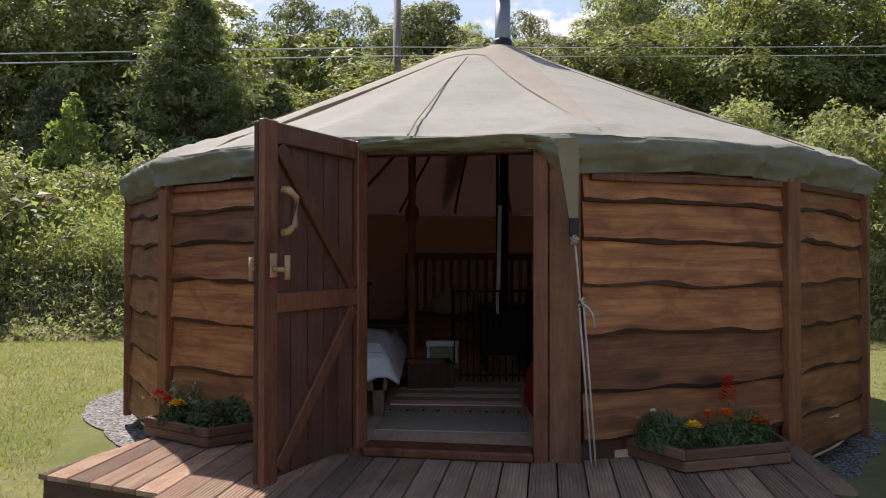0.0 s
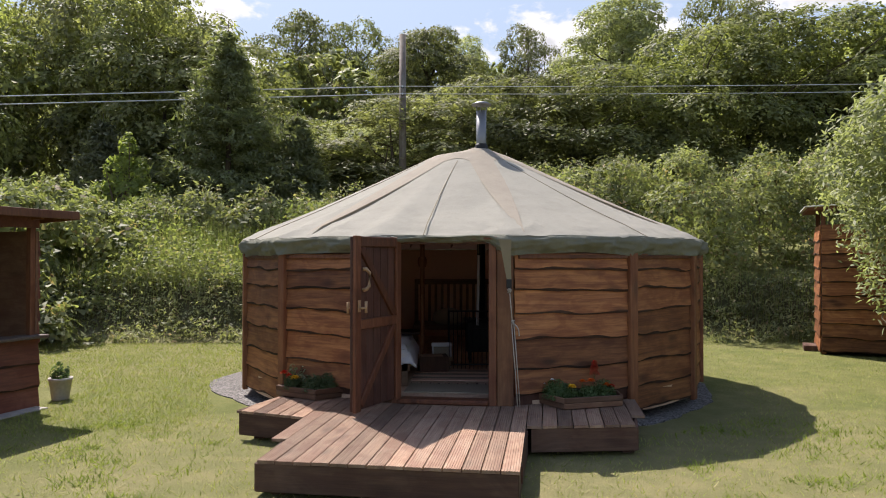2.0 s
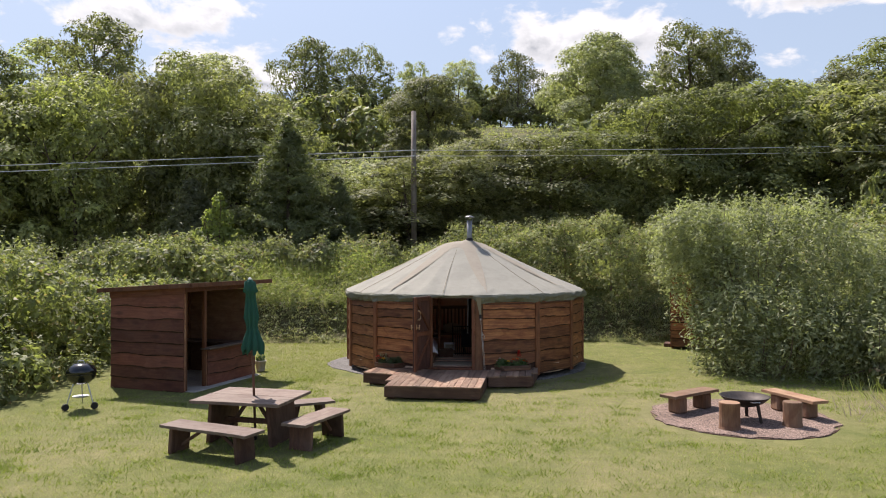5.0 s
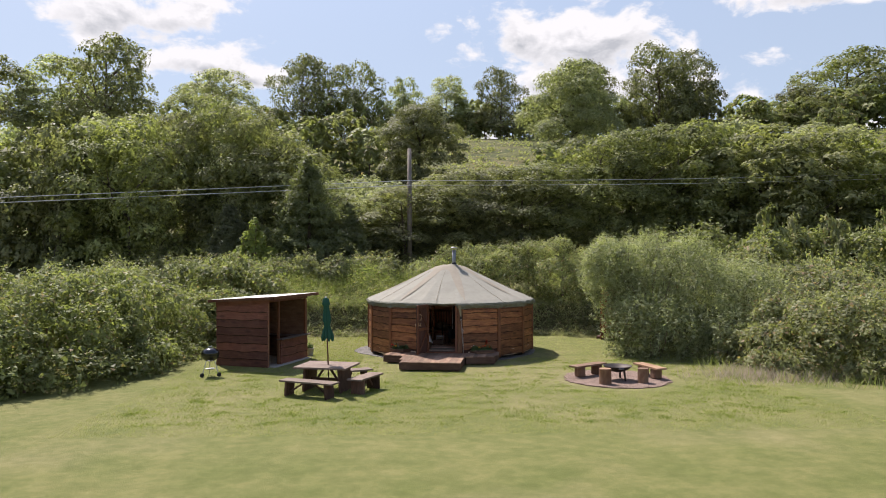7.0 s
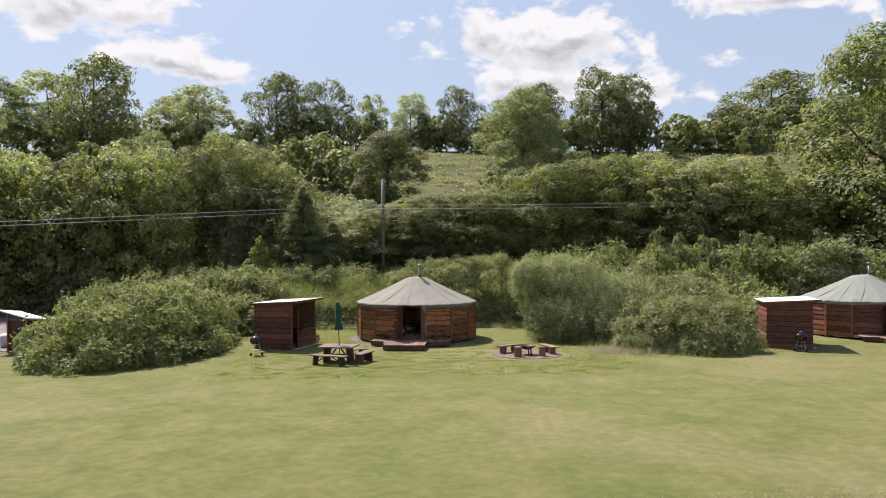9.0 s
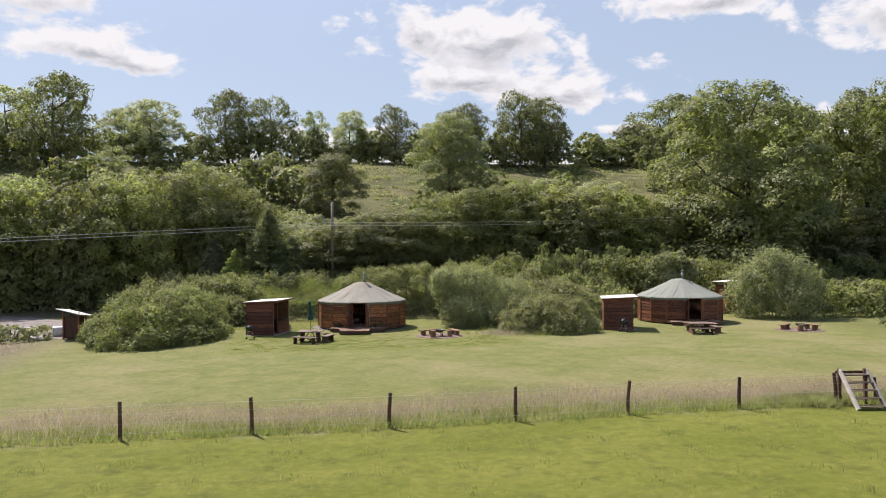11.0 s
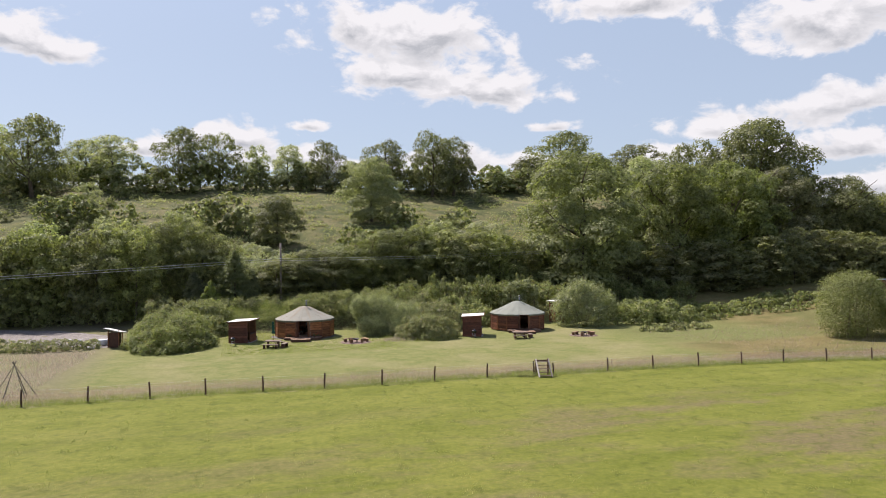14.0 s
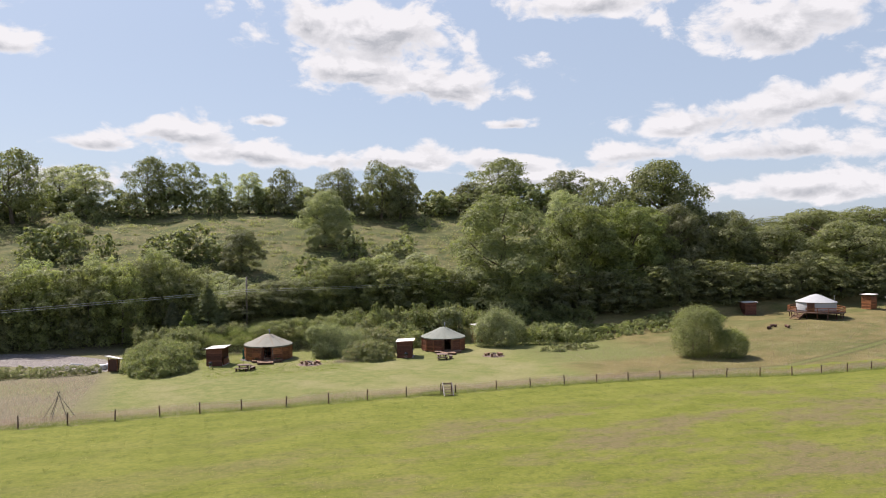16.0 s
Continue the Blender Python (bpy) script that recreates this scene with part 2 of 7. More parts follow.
M_CANVAS = cloth("weathered pale canvas", (0.41, 0.392, 0.33), (0.3, 0.29, 0.245), amount=0.5, folds=0.6, thin=0.36)
M_CROWN = cloth("beige canvas cover", (0.405, 0.36, 0.29), (0.31, 0.272, 0.22), amount=0.5, folds=0.6, thin=0.36)
M_VALANCE = cloth("grey-green canvas valance", (0.18, 0.178, 0.135), (0.12, 0.12, 0.09), amount=0.6, folds=0.9)
# darker than the waney edge alone: the shadow line below each board is included
M_EDGE = timber("dark bark edge", (0.07, 0.034, 0.02), (0.03, 0.016, 0.01), (6, 29, 29), 0.95, 0.2, 0.1)
M_CANVAS_B = cloth("grey-green canvas", (0.225, 0.235, 0.2), (0.165, 0.172, 0.145))
M_CANVAS_C = cloth("white canvas", (0.38, 0.38, 0.38), (0.28, 0.28, 0.28))
M_STRAP = cloth("olive webbing", (0.235, 0.205, 0.145), (0.16, 0.14, 0.095), amount=0.6)
M_LINING = cloth("buff lining cloth", (0.8, 0.56, 0.43), (0.7, 0.48, 0.36), thin=0.05)
M_FELT = cloth("brown roof lining cloth", (0.125, 0.075, 0.06), (0.09, 0.055, 0.045), thin=0.36)
M_LINEN = cloth("white bed linen", (0.72, 0.72, 0.76), (0.6, 0.6, 0.64), amount=0.15)
M_RUG = cloth("oat woven rug", (0.34, 0.29, 0.22), (0.25, 0.21, 0.155), weave=120)
M_STRIPE = cloth("dark striped blanket", (0.06, 0.035, 0.03), (0.03, 0.02, 0.02))
M_RED = cloth("red fabric", (0.2, 0.016, 0.022), (0.13, 0.012, 0.016))
M_GREEN = cloth("green parasol fabric", (0.026, 0.085, 0.06), (0.016, 0.055, 0.04), folds=0.8)
M_ROPE = plain("pale rope", (0.4, 0.36, 0.31), 0.9, scale=200, bump=0.6)
M_STEEL = plain("flue steel", (0.24, 0.24, 0.245), 0.5, 0.8, 12, 0.12, 0.05)
M_IRON = plain("black iron", (0.02, 0.02, 0.022), 0.5, 0.6, 30, 0.3, 0.2)
M_RUST = plain("sooty steel bowl", (0.05, 0.042, 0.038), 0.55, 0.7, 18, 0.4, 0.2)
M_ENAMEL = plain("black enamel", (0.008, 0.008, 0.009), 0.15, 0.0, 10, 0.1, 0.02, 0.6)
M_ALLOY = plain("galvanised wire", (0.45, 0.46, 0.47), 0.45, 0.8, 30, 0.15, 0.1)
M_WIRE = plain("cable sheath", (0.5, 0.5, 0.49), 0.6, 0.0, 10, 0.1, 0.02)
M_BRASS = plain("light wooden handle", (0.33, 0.21, 0.115), 0.5, 0.0, 30, 0.25, 0.1)
M_SHEET = plain("pale roofing sheet", (0.62, 0.6, 0.55), 0.6, 0.0, 6, 0.15, 0.1)
M_RUBBER = plain("black rubber", (0.02, 0.02, 0.02), 0.6, 0.0, 30, 0.2, 0.1)
M_SOIL = plain("potting soil", (0.045, 0.032, 0.022), 0.95, 0.0, 60, 0.5, 0.8)
M_BAG = plain("white woven sack", (0.6, 0.6, 0.62), 0.8, 0.0, 30, 0.12, 0.4)
M_BARK = timber("grey-brown bark", (0.15, 0.12, 0.09), (0.07, 0.055, 0.042), (14, 14, 2.5), 0.95, 0.4, 0.4)
M_TWIG = plain("dry twigs", (0.16, 0.12, 0.085), 0.9, 0, 40, 0.4, 0.4)

# ---- the lie of the land ----
def smooth(v, lo, hi):
    s = np.clip((v - lo) / (hi - lo), 0.0, 1.0)
    return s * s * (3 - 2 * s)


HILL_Y = np.array([-4000, 14, 18, 25, 44, 52, 62, 70, 95, 112, 150, 260, 600, 4000.0])
HILL_Z = np.array([0, 0, 0.7, 3.0, 8.7, 11.2, 13.6, 16.2, 22.6, 25.0, 26.5, 24, 10, 0.0])


def height(x, y):
    """Ground height in metres over the meadow, the bank and the hillside."""
    x, y = np.asarray(x, float), np.asarray(y, float)
    inside = smooth(x, -21, -12)
    bank = inside * (1.35 * smooth(y, 5.4, 7.0) + 1.0 * smooth(y, 6.8, 11.5))
    hill = np.interp(y - 5.0 * (1 - inside) * smooth(y, 5, 20), HILL_Y, HILL_Z) + 2.35 * (1 - inside) * smooth(y, 22, 44)
    hill = hill * (1 - 0.4 * smooth(x, 108, 165))
    field = 0.3 * smooth(-y, 8, 28)
    right = 2.4 * smooth(x, 46, 95) * smooth(y, -33, -6) + 3.0 * smooth(x, 90, 150) * smooth(y, -20, 15)
    rough = 0.03 * np.sin(0.31 * x + 1.7) * np.cos(0.27 * y) + 0.25 * smooth(y, 22, 60) * np.sin(0.19 * x + 0.5 * np.sin(0.13 * y)) * np.cos(0.21 * y + 0.11 * x)
    return bank + hill + field + right + rough * smooth(np.hypot(x, y), 9, 22)


def ground_material():
    m, t, out = material("meadow grass")
    p = spot(t, True)
    xyz = wire(t, "ShaderNodeSeparateXYZ", Vector=p)
    x, y = xyz.outputs[0], xyz.outputs[1]
    tall = noise_of(t, scaled(t, p, (1, 1, 0)), 0.09, 5.0, 0.6)
    mid = noise_of(t, p, 0.7, 5.0, 0.62)
    fine = noise_of(t, p, 14.0, 6.0, 0.7)
    blades = noise_of(t, scaled(t, p, (60, 60, 4)), 1.0, 4.0, 0.7)
    wob = calc(t, "ADD", y, calc(t, "MULTIPLY", calc(t, "SUBTRACT", mid, 0.5), 3.0))
    lawn = blend(t, span(t, mid, 0.35, 0.65), (0.145, 0.16, 0.05), (0.205, 0.2, 0.075))
    lawn = blend(t, calc(t, "MULTIPLY", span(t, tall, 0.47, 0.62), 0.75), lawn, (0.25, 0.222, 0.11))
    wide = scaled(t, p, (0.45, 1, 0))
    field = blend(t, span(t, noise_of(t, wide, 0.35, 5.0, 0.65), 0.35, 0.65), (0.132, 0.148, 0.022), (0.19, 0.193, 0.04))
    rust = calc(t, "MULTIPLY", span(t, noise_of(t, wide, 0.16, 6.0, 0.72), 0.47, 0.6), span(t, x, -30, 20, 0.1, 0.85))
    field = blend(t, calc(t, "MULTIPLY", rust, span(t, y, -40, -46)), field, (0.175, 0.135, 0.075))
    dots = noise_of(t, scaled(t, p, (0.8, 1, 0)), 1.3, 5.0, 0.66)
    field = blend(t, calc(t, "MULTIPLY", span(t, dots, 0.52, 0.66), 0.6), field, (0.085, 0.098, 0.02))
    tufts = noise_of(t, scaled(t, p, (0.7, 1, 0)), 2.6, 4.0, 0.7)
    field = blend(t, calc(t, "MULTIPLY", span(t, tufts, 0.56, 0.7), 0.5), field, (0.225, 0.22, 0.055))
    hill = blend(t, span(t, mid, 0.35, 0.65), (0.095, 0.103, 0.036), (0.148, 0.14, 0.055))
    hill = blend(t, span(t, tall, 0.42, 0.62), hill, (0.175, 0.148, 0.075))
    c = blend(t, span(t, wob, -33.2, -33.9), lawn, field)
    rough = blend(t, span(t, fine, 0.3, 0.7), (0.15, 0.122, 0.05), (0.215, 0.17, 0.076))
    far_right = calc(t, "MULTIPLY", span(t, calc(t, "ADD", x, calc(t, "MULTIPLY", mid, 6.0)), 37, 42), span(t, wob, -33.8, -33.2))
    sway = noise_of(t, scaled(t, p, (0.5, 1, 0)), 0.11, 6.0, 0.66, 0.6)
    slope = blend(t, span(t, fine, 0.3, 0.7), (0.1, 0.112, 0.036), (0.145, 0.148, 0.056))
    slope = blend(t, span(t, calc(t, "ADD", sway, span(t, x, 58, 48, 0.0, 0.08)), 0.42, 0.56, 0.25, 1.0), slope, rough)
    patch = noise_of(t, scaled(t, p, (0.6, 1, 0)), 0.32, 5.0, 0.68)
    slope = blend(t, calc(t, "MULTIPLY", span(t, patch, 0.5, 0.62), 0.7), slope, (0.105, 0.108, 0.036))
    slope = blend(t, calc(t, "MULTIPLY", span(t, patch, 0.46, 0.36), 0.6), slope, (0.225, 0.19, 0.09))
    green = calc(t, "MULTIPLY", span(t, wob, -22.0, -18.5), span(t, x, 60, 52))
    slope = blend(t, calc(t, "MULTIPLY", green, 0.8), slope, (0.15, 0.165, 0.058))
    slope = blend(t, calc(t, "MULTIPLY", span(t, noise_of(t, p, 0.5, 5.0, 0.7), 0.55, 0.68), 0.5), slope, (0.125, 0.085, 0.042))
    bend = calc(t, "ADD", calc(t, "MULTIPLY", calc(t, "MAXIMUM", calc(t, "SUBTRACT", x, 64.0), 0.0), 0.31), -32.9)
    off = calc(t, "ABSOLUTE", calc(t, "SUBTRACT", calc(t, "ADD", y, calc(t, "MULTIPLY", mid, 0.5)), bend))
    slope = blend(t, calc(t, "MULTIPLY", span(t, off, 1.15, 0.75), 0.6), slope, (0.075, 0.075, 0.03))
    slope = blend(t, calc(t, "MULTIPLY", span(t, off, 0.55, 0.3), 0.6), slope, (0.165, 0.18, 0.06))
    c = blend(t, far_right, c, slope)
    left = calc(t, "MULTIPLY", span(t, calc(t, "ADD", x, calc(t, "MULTIPLY", tall, 14.0)), -12.0, -15), span(t, wob, -33.8, -33.2))
    c = blend(t, calc(t, "MULTIPLY", left, span(t, tall, 0.35, 0.6, 0.35, 0.95)), c, (0.175, 0.146, 0.098))
    scrub = noise_of(t, scaled(t, p, (1, 1, 0)), 0.28, 6.0, 0.7)
    hill = blend(t, span(t, scrub, 0.45, 0.6), hill, (0.068, 0.08, 0.03))
    c = blend(t, span(t, wob, 18, 26), c, hill)
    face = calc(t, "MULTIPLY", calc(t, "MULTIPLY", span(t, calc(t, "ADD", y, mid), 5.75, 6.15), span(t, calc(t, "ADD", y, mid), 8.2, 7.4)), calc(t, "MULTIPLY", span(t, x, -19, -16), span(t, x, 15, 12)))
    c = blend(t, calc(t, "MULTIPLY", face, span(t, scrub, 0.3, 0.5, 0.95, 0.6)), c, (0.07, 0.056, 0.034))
    clump = noise_of(t, p, 3.2, 4.0, 0.65)
    c = blend(t, calc(t, "MULTIPLY", span(t, clump, 0.42, 0.7), 0.5), c, blend(t, 1.0, c, (0.62, 0.7, 0.55), "MULTIPLY"))
    c = blend(t, calc(t, "MULTIPLY", span(t, clump, 0.5, 0.3), 0.5), c, blend(t, 1.0, c, (1.28, 1.2, 1.25), "MULTIPLY"))
    c = blend(t, calc(t, "MULTIPLY", span(t, blades, 0.3, 0.75), 0.45), c, blend(t, 1.0, c, (0.45, 0.5, 0.4), "MULTIPLY"))
    c = blend(t, calc(t, "MULTIPLY", span(t, fine, 0.58, 0.8), 0.3), c, blend(t, 1.0, c, (1.5, 1.35, 1.2), "MULTIPLY"))
    relief = calc(t, "ADD", calc(t, "MULTIPLY", fine, 0.7), blades)
    surface(t, out, c, 0.9, bump=relief, strength=0.7, distance=0.05, spec=0.12)
    return m


def gravel_material(name, a, b, size):
    m, t, out = material(name)
    p = spot(t, True)
    v = wire(t, "ShaderNodeTexVoronoi", Vector=p, Scale=size)
    n = noise_of(t, p, 1.2, 4.0)
    grey = wire(t, "ShaderNodeSeparateColor", Color=v.outputs["Color"]).outputs[0]
    c = blend(t, grey, a, b)
    c = blend(t, span(t, n, 0.4, 0.7), c, blend(t, 1.0, c, (0.7, 0.68, 0.66), "MULTIPLY"))
    c = blend(t, span(t, v.outputs["Distance"], 0.45, 0.75), c, tuple(0.35 * k for k in a))
    surface(t, out, c, 0.9, bump=calc(t, "SUBTRACT", 1.0, v.outputs["Distance"]), strength=0.9, distance=0.02)
    return m


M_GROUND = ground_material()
M_GRAVEL = gravel_material("grey slate chippings", (0.12, 0.112, 0.105), (0.3, 0.28, 0.262), 36.0)
M_CHIP = gravel_material("pinkish wood chippings", (0.175, 0.12, 0.095), (0.39, 0.275, 0.22), 42.0)
M_LANE = gravel_material("pale gravel lane", (0.2, 0.175, 0.16), (0.32, 0.285, 0.26), 9.0)


def axis(near, step, far):
    out = list(np.arange(near[0], near[1] + 0.01, step))
    grow, v = step, out[-1]
    while v < far:
        grow *= 1.22
        v += grow
        out.append(v)
    grow, v = step, out[0]
    while v > -far:
        grow *= 1.22
        v -= grow
        out.insert(0, v)
    return np.array(out)


def mesh_of(name, verts, faces, mat, sm=False):
    me = bpy.data.meshes.new(name)
    me.from_pydata([tuple(v) for v in verts], [], faces)
    me.materials.append(mat)
    if sm:
        me.polygons.foreach_set("use_smooth", [True] * len(me.polygons))
    me.update()
    return me


def build_ground():
    xs, ys = axis((-48, 76), 0.8, 2600), axis((-46, 112), 0.8, 2600)
    gx, gy = np.meshgrid(xs, ys)
    v = np.stack([gx, gy, height(gx, gy)], -1).reshape(-1, 3)
    w = len(xs)
    i, j = np.meshgrid(np.arange(w - 1), np.arange(len(ys) - 1))
    a = (j * w + i).ravel()
    f = np.stack([a, a + 1, a + w + 1, a + w], 1).tolist()
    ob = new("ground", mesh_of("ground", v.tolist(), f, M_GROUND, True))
    return tagged(ob, "mown green meadow grass rising to a rough hillside", "ground", kind="structure")


build_ground()


def sheet(name, outline, mat, lift, label, category, depth=0.05, wobble=0.0, ring=None):
    """A thin raised sheet that follows the ground; ring: the inner outline of a band."""
    rnd = random.Random(5)
    bm = bmesh.new()
    outer = []
    for k, (a, b) in enumerate(outline):
        a += rnd.uniform(-wobble, wobble)
        b += rnd.uniform(-wobble, wobble)
        outer.append(bm.verts.new((a, b, float(height(a, b)) + lift)))
    if ring:
        inner = [bm.verts.new((a, b, float(height(a, b)) + lift)) for a, b in ring]
        n = len(outer)
        for k in range(n):
            bm.faces.new((outer[k], outer[(k + 1) % n], inner[(k + 1) % n], inner[k]))
    else:
        cx, cy = sum(p[0] for p in outline) / len(outline), sum(p[1] for p in outline) / len(outline)
        c = bm.verts.new((cx, cy, float(height(cx, cy)) + lift))
        n = len(outer)
        for k in range(n):
            bm.faces.new((outer[k], outer[(k + 1) % n], c))
    low = [bm.verts.new((p.co.x, p.co.y, p.co.z - depth)) for p in outer]
    for k in range(n):
        bm.faces.new((low[k], low[(k + 1) % n], outer[(k + 1) % n], outer[k]))
    bmesh.ops.recalc_face_normals(bm, faces=bm.faces[:])
    me = bpy.data.meshes.new(name)
    bm.to_mesh(me)
    bm.free()
    me.materials.append(mat)
    return tagged(new(name, me), label, category, kind="structure")

# ---- building helpers ----
def part(name, bm, mat, parent, label="", sm=False, place=None):
    """One bmesh as one mesh object under a thing or a part."""
    me = bpy.data.meshes.new(name)
    bmesh.ops.recalc_face_normals(bm, faces=bm.faces[:])
    bm.to_mesh(me)
    bm.free()
    me.materials.append(mat)
    if sm:
        me.polygons.foreach_set("use_smooth", [True] * len(me.polygons))
    return under(name, me, parent, place, label)


def under(name, me, parent, place=None, label=""):
    ob = new(name, me)
    ob.parent = parent
    if place is not None:
        ob.matrix_basis = place
    if label:
        ob["label"] = label
    return ob


def thing(name, label, category, at=(0, 0, 0), turn=0.0, group="", kind=""):
    ob = new(name)
    ob.empty_display_size = 0.2
    ob.matrix_basis = pose(*at, 0, 0, turn)
    return tagged(ob, label, category, group, kind)


def box(bm, lo, hi, bevel=0.0, m=None):
    """A box between two corners, with its edges taken off."""
    cx = [(a + b) / 2 for a, b in zip(lo, hi)]
    d = [abs(b - a) for a, b in zip(lo, hi)]
    made = bmesh.ops.create_cube(bm, size=1.0, matrix=Matrix.LocRotScale(cx, None, d))["verts"]
    if bevel:
        edges = list({e for v in made for e in v.link_edges})
        r = bmesh.ops.bevel(bm, geom=edges, offset=min(bevel, 0.3 * min(d)), segments=1, affect="EDGES", profile=0.5)
        made = list({v for f in r["faces"] for v in f.verts} | {v for v in made if v.is_valid})
        made = list({w for v in made for e in v.link_edges for w in e.verts})
    if m is not None:
        bmesh.ops.transform(bm, matrix=m, verts=[v for v in made if v.is_valid])
    return made


def boxed(lo, hi, bevel=0.006, m=None):
    bm = bmesh.new()
    box(bm, lo, hi, bevel, m)
    return bm


def tube(bm, points, radii, sides=10, cap=True):
    """A round tube through points, each with its radius."""
    rings = []
    pts = [Vector(p) for p in points]
    for k, p in enumerate(pts):
        ahead = (pts[min(k + 1, len(pts) - 1)] - pts[max(k - 1, 0)]).normalized()
        side = ahead.orthogonal().normalized() if abs(ahead.z) > 0.99 else ahead.cross(Vector((0, 0, 1))).normalized()
        other = ahead.cross(side)
        r = radii[k] if isinstance(radii, (list, tuple)) else radii
        rings.append([bm.verts.new(p + r * (math.cos(2 * math.pi * s / sides) * side + math.sin(2 * math.pi * s / sides) * other)) for s in range(sides)])
    for a, b in zip(rings, rings[1:]):
        for s in range(sides):
            bm.faces.new((a[s], a[(s + 1) % sides], b[(s + 1) % sides], b[s]))
    if cap:
        bm.faces.new(rings[0][::-1])
        bm.faces.new(rings[-1])
    return bm


def tubed(points, radii, sides=10):
    return tube(bmesh.new(), points, radii, sides)


def lathe(profile, sides=24, lumps=0.0, seed=0):
    """A turned form from (radius, height) pairs."""
    rnd = random.Random(seed)
    bm = bmesh.new()
    off = [1 + rnd.uniform(-lumps, lumps) for _ in range(sides)]
    rings = [[bm.verts.new((r * off[s] * math.cos(2 * math.pi * s / sides), r * off[s] * math.sin(2 * math.pi * s / sides), z)) for s in range(sides)] for r, z in profile]
    for a, b in zip(rings, rings[1:]):
        for s in range(sides):
            bm.faces.new((a[s], a[(s + 1) % sides], b[(s + 1) % sides], b[s]))
    bm.faces.new(rings[0][::-1])
    bm.faces.new(rings[-1])
    return bm


WANEY = {}


def waney(length, h, mat, pick):
    """A sawn board with a wavy natural lower edge, hung so that its foot stands proud."""
    key = (round(length, 2), round(h, 2), mat.name, pick)
    if key in WANEY:
        return WANEY[key]
    rnd = random.Random(str(key))
    n = 16
    ph = [rnd.uniform(0, 6.3) for _ in range(4)]
    am = [rnd.uniform(0.25, 1) for _ in range(4)]
    verts, faces = [], []
    dip = rnd.uniform(-0.45, 0.45)
    for k in range(n + 1):
        x = length * (k / n - 0.5)
        w = 0.016 * am[0] * math.sin(2.1 * x + ph[0]) + 0.013 * am[1] * math.sin(5.3 * x + ph[1]) + 0.008 * am[2] * math.sin(11 * x + ph[2])
        w -= 0.016 * am[3] * math.exp(-((x / length - dip) / 0.09) ** 2)
        # height of the dark strip: waney edge plus the painted shadow line
        bark = 0.022 + 0.008 * math.sin(7.7 * x + ph[3]) + 0.005 * math.sin(17 * x + ph[1])
        verts += [(x, 0, 0.03), (x, -0.014, 0.03), (x, -0.046, -h + w + bark), (x, -0.04, -h + w), (x, -0.012, -h + w - 0.004)]
    for k in range(n):
        for s in range(5):
            a, b = 5 * k + s, 5 * k + (s + 1) % 5
            faces.append((a, b, b + 5, a + 5))
    faces += [tuple(range(5)), tuple(range(5 * n + 4, 5 * n - 1, -1))]
    me = bpy.data.meshes.new("plank")
    me.from_pydata(verts, [], faces)
    me.materials.append(mat)
    me.materials.append(M_EDGE)
    me.polygons.foreach_set("material_index", [1 if f % 5 in (2, 3) and f < 5 * n else 0 for f in range(len(faces))])
    WANEY[key] = me
    return me


def face_to(x, y, z, outward):
    """The pose whose local -y looks along the compass angle outward, in degrees from +x."""
    return pose(x, y, z, 0, 0, outward + 90)


# ---- the yurts ----
YURT = (-0.15, 0.35)
ROOF = ((0.02, 3.6), (0.3, 3.585), (0.6, 3.52), (0.85, 3.4), (1.1, 3.275), (1.5, 3.085), (2.0, 2.85), (2.5, 2.62), (2.75, 2.512), (3.0, 2.405), (3.1, 2.365), (3.2, 2.325), (3.27, 2.293), (3.33, 2.263), (3.39, 2.238), (3.44, 2.215), (3.49, 2.19), (3.512, 2.17))


def roof_z(r):
    return float(np.interp(r, [p[0] for p in ROOF], [p[1] for p in ROOF]))


def crumple(a, v, seed):
    """Sharp creases that run mostly along the cloth; a in degrees round the yurt, v down the cloth."""
    q = Vector((0.11 * a + 0.5 * v, 2.2 * v, seed))
    one = (1 - abs(noise.noise(q)) * 2.6)
    two = (1 - abs(noise.noise(q * 2.3 + Vector((9, 4, 0)))) * 2.6)
    return max(0.0, one) ** 2 + 0.45 * max(0.0, two) ** 2 + 0.5 * noise.noise(q * 0.7)


def canopy_mesh(posts, seed):
    rnd = random.Random(seed)
    n = 480
    bm = bmesh.new()
    rings = []
    ph = [rnd.uniform(0, 6.3) for _ in range(6)]
    for r, z in ROOF:
        ring = []
        for s in range(n):
            a = 360 * s / n
            near = min(abs((a - p + 180) % 360 - 180) for p in posts)
            ridge = math.exp(-(near / 3.2) ** 2)
            k = smooth(np.array(r), 1.0, 3.4)
            rr = r * (1 - 0.012 * (1 - ridge) * k)
            zz = z - 0.02 * (1 - ridge) * k * (1 if r < 3.5 else 0.3) + (0.006 * math.sin(math.radians(a) * 9 + ph[0] + 2 * r) + 0.009 * (1 - abs(math.sin(math.radians(a) * 17 + ph[1] + 1.5 * r))) ** 4 * smooth(np.array(r), 2.2, 3.4)) * k
            zz += 0.014 * crumple(a if a < 180 else a - 360, 2.2 * r, 3.1) * float(smooth(np.array(r), 2.6, 3.3)) * (1 if r < 3.5 else 0.4)
            ring.append(bm.verts.new((rr * math.cos(math.radians(a)), rr * math.sin(math.radians(a)), zz)))
        rings.append(ring)
    for a, b in zip(rings, rings[1:]):
        for s in range(n):
            bm.faces.new((a[s], a[(s + 1) % n], b[(s + 1) % n], b[s]))
    bm.faces.new(rings[0][::-1])
    return bm


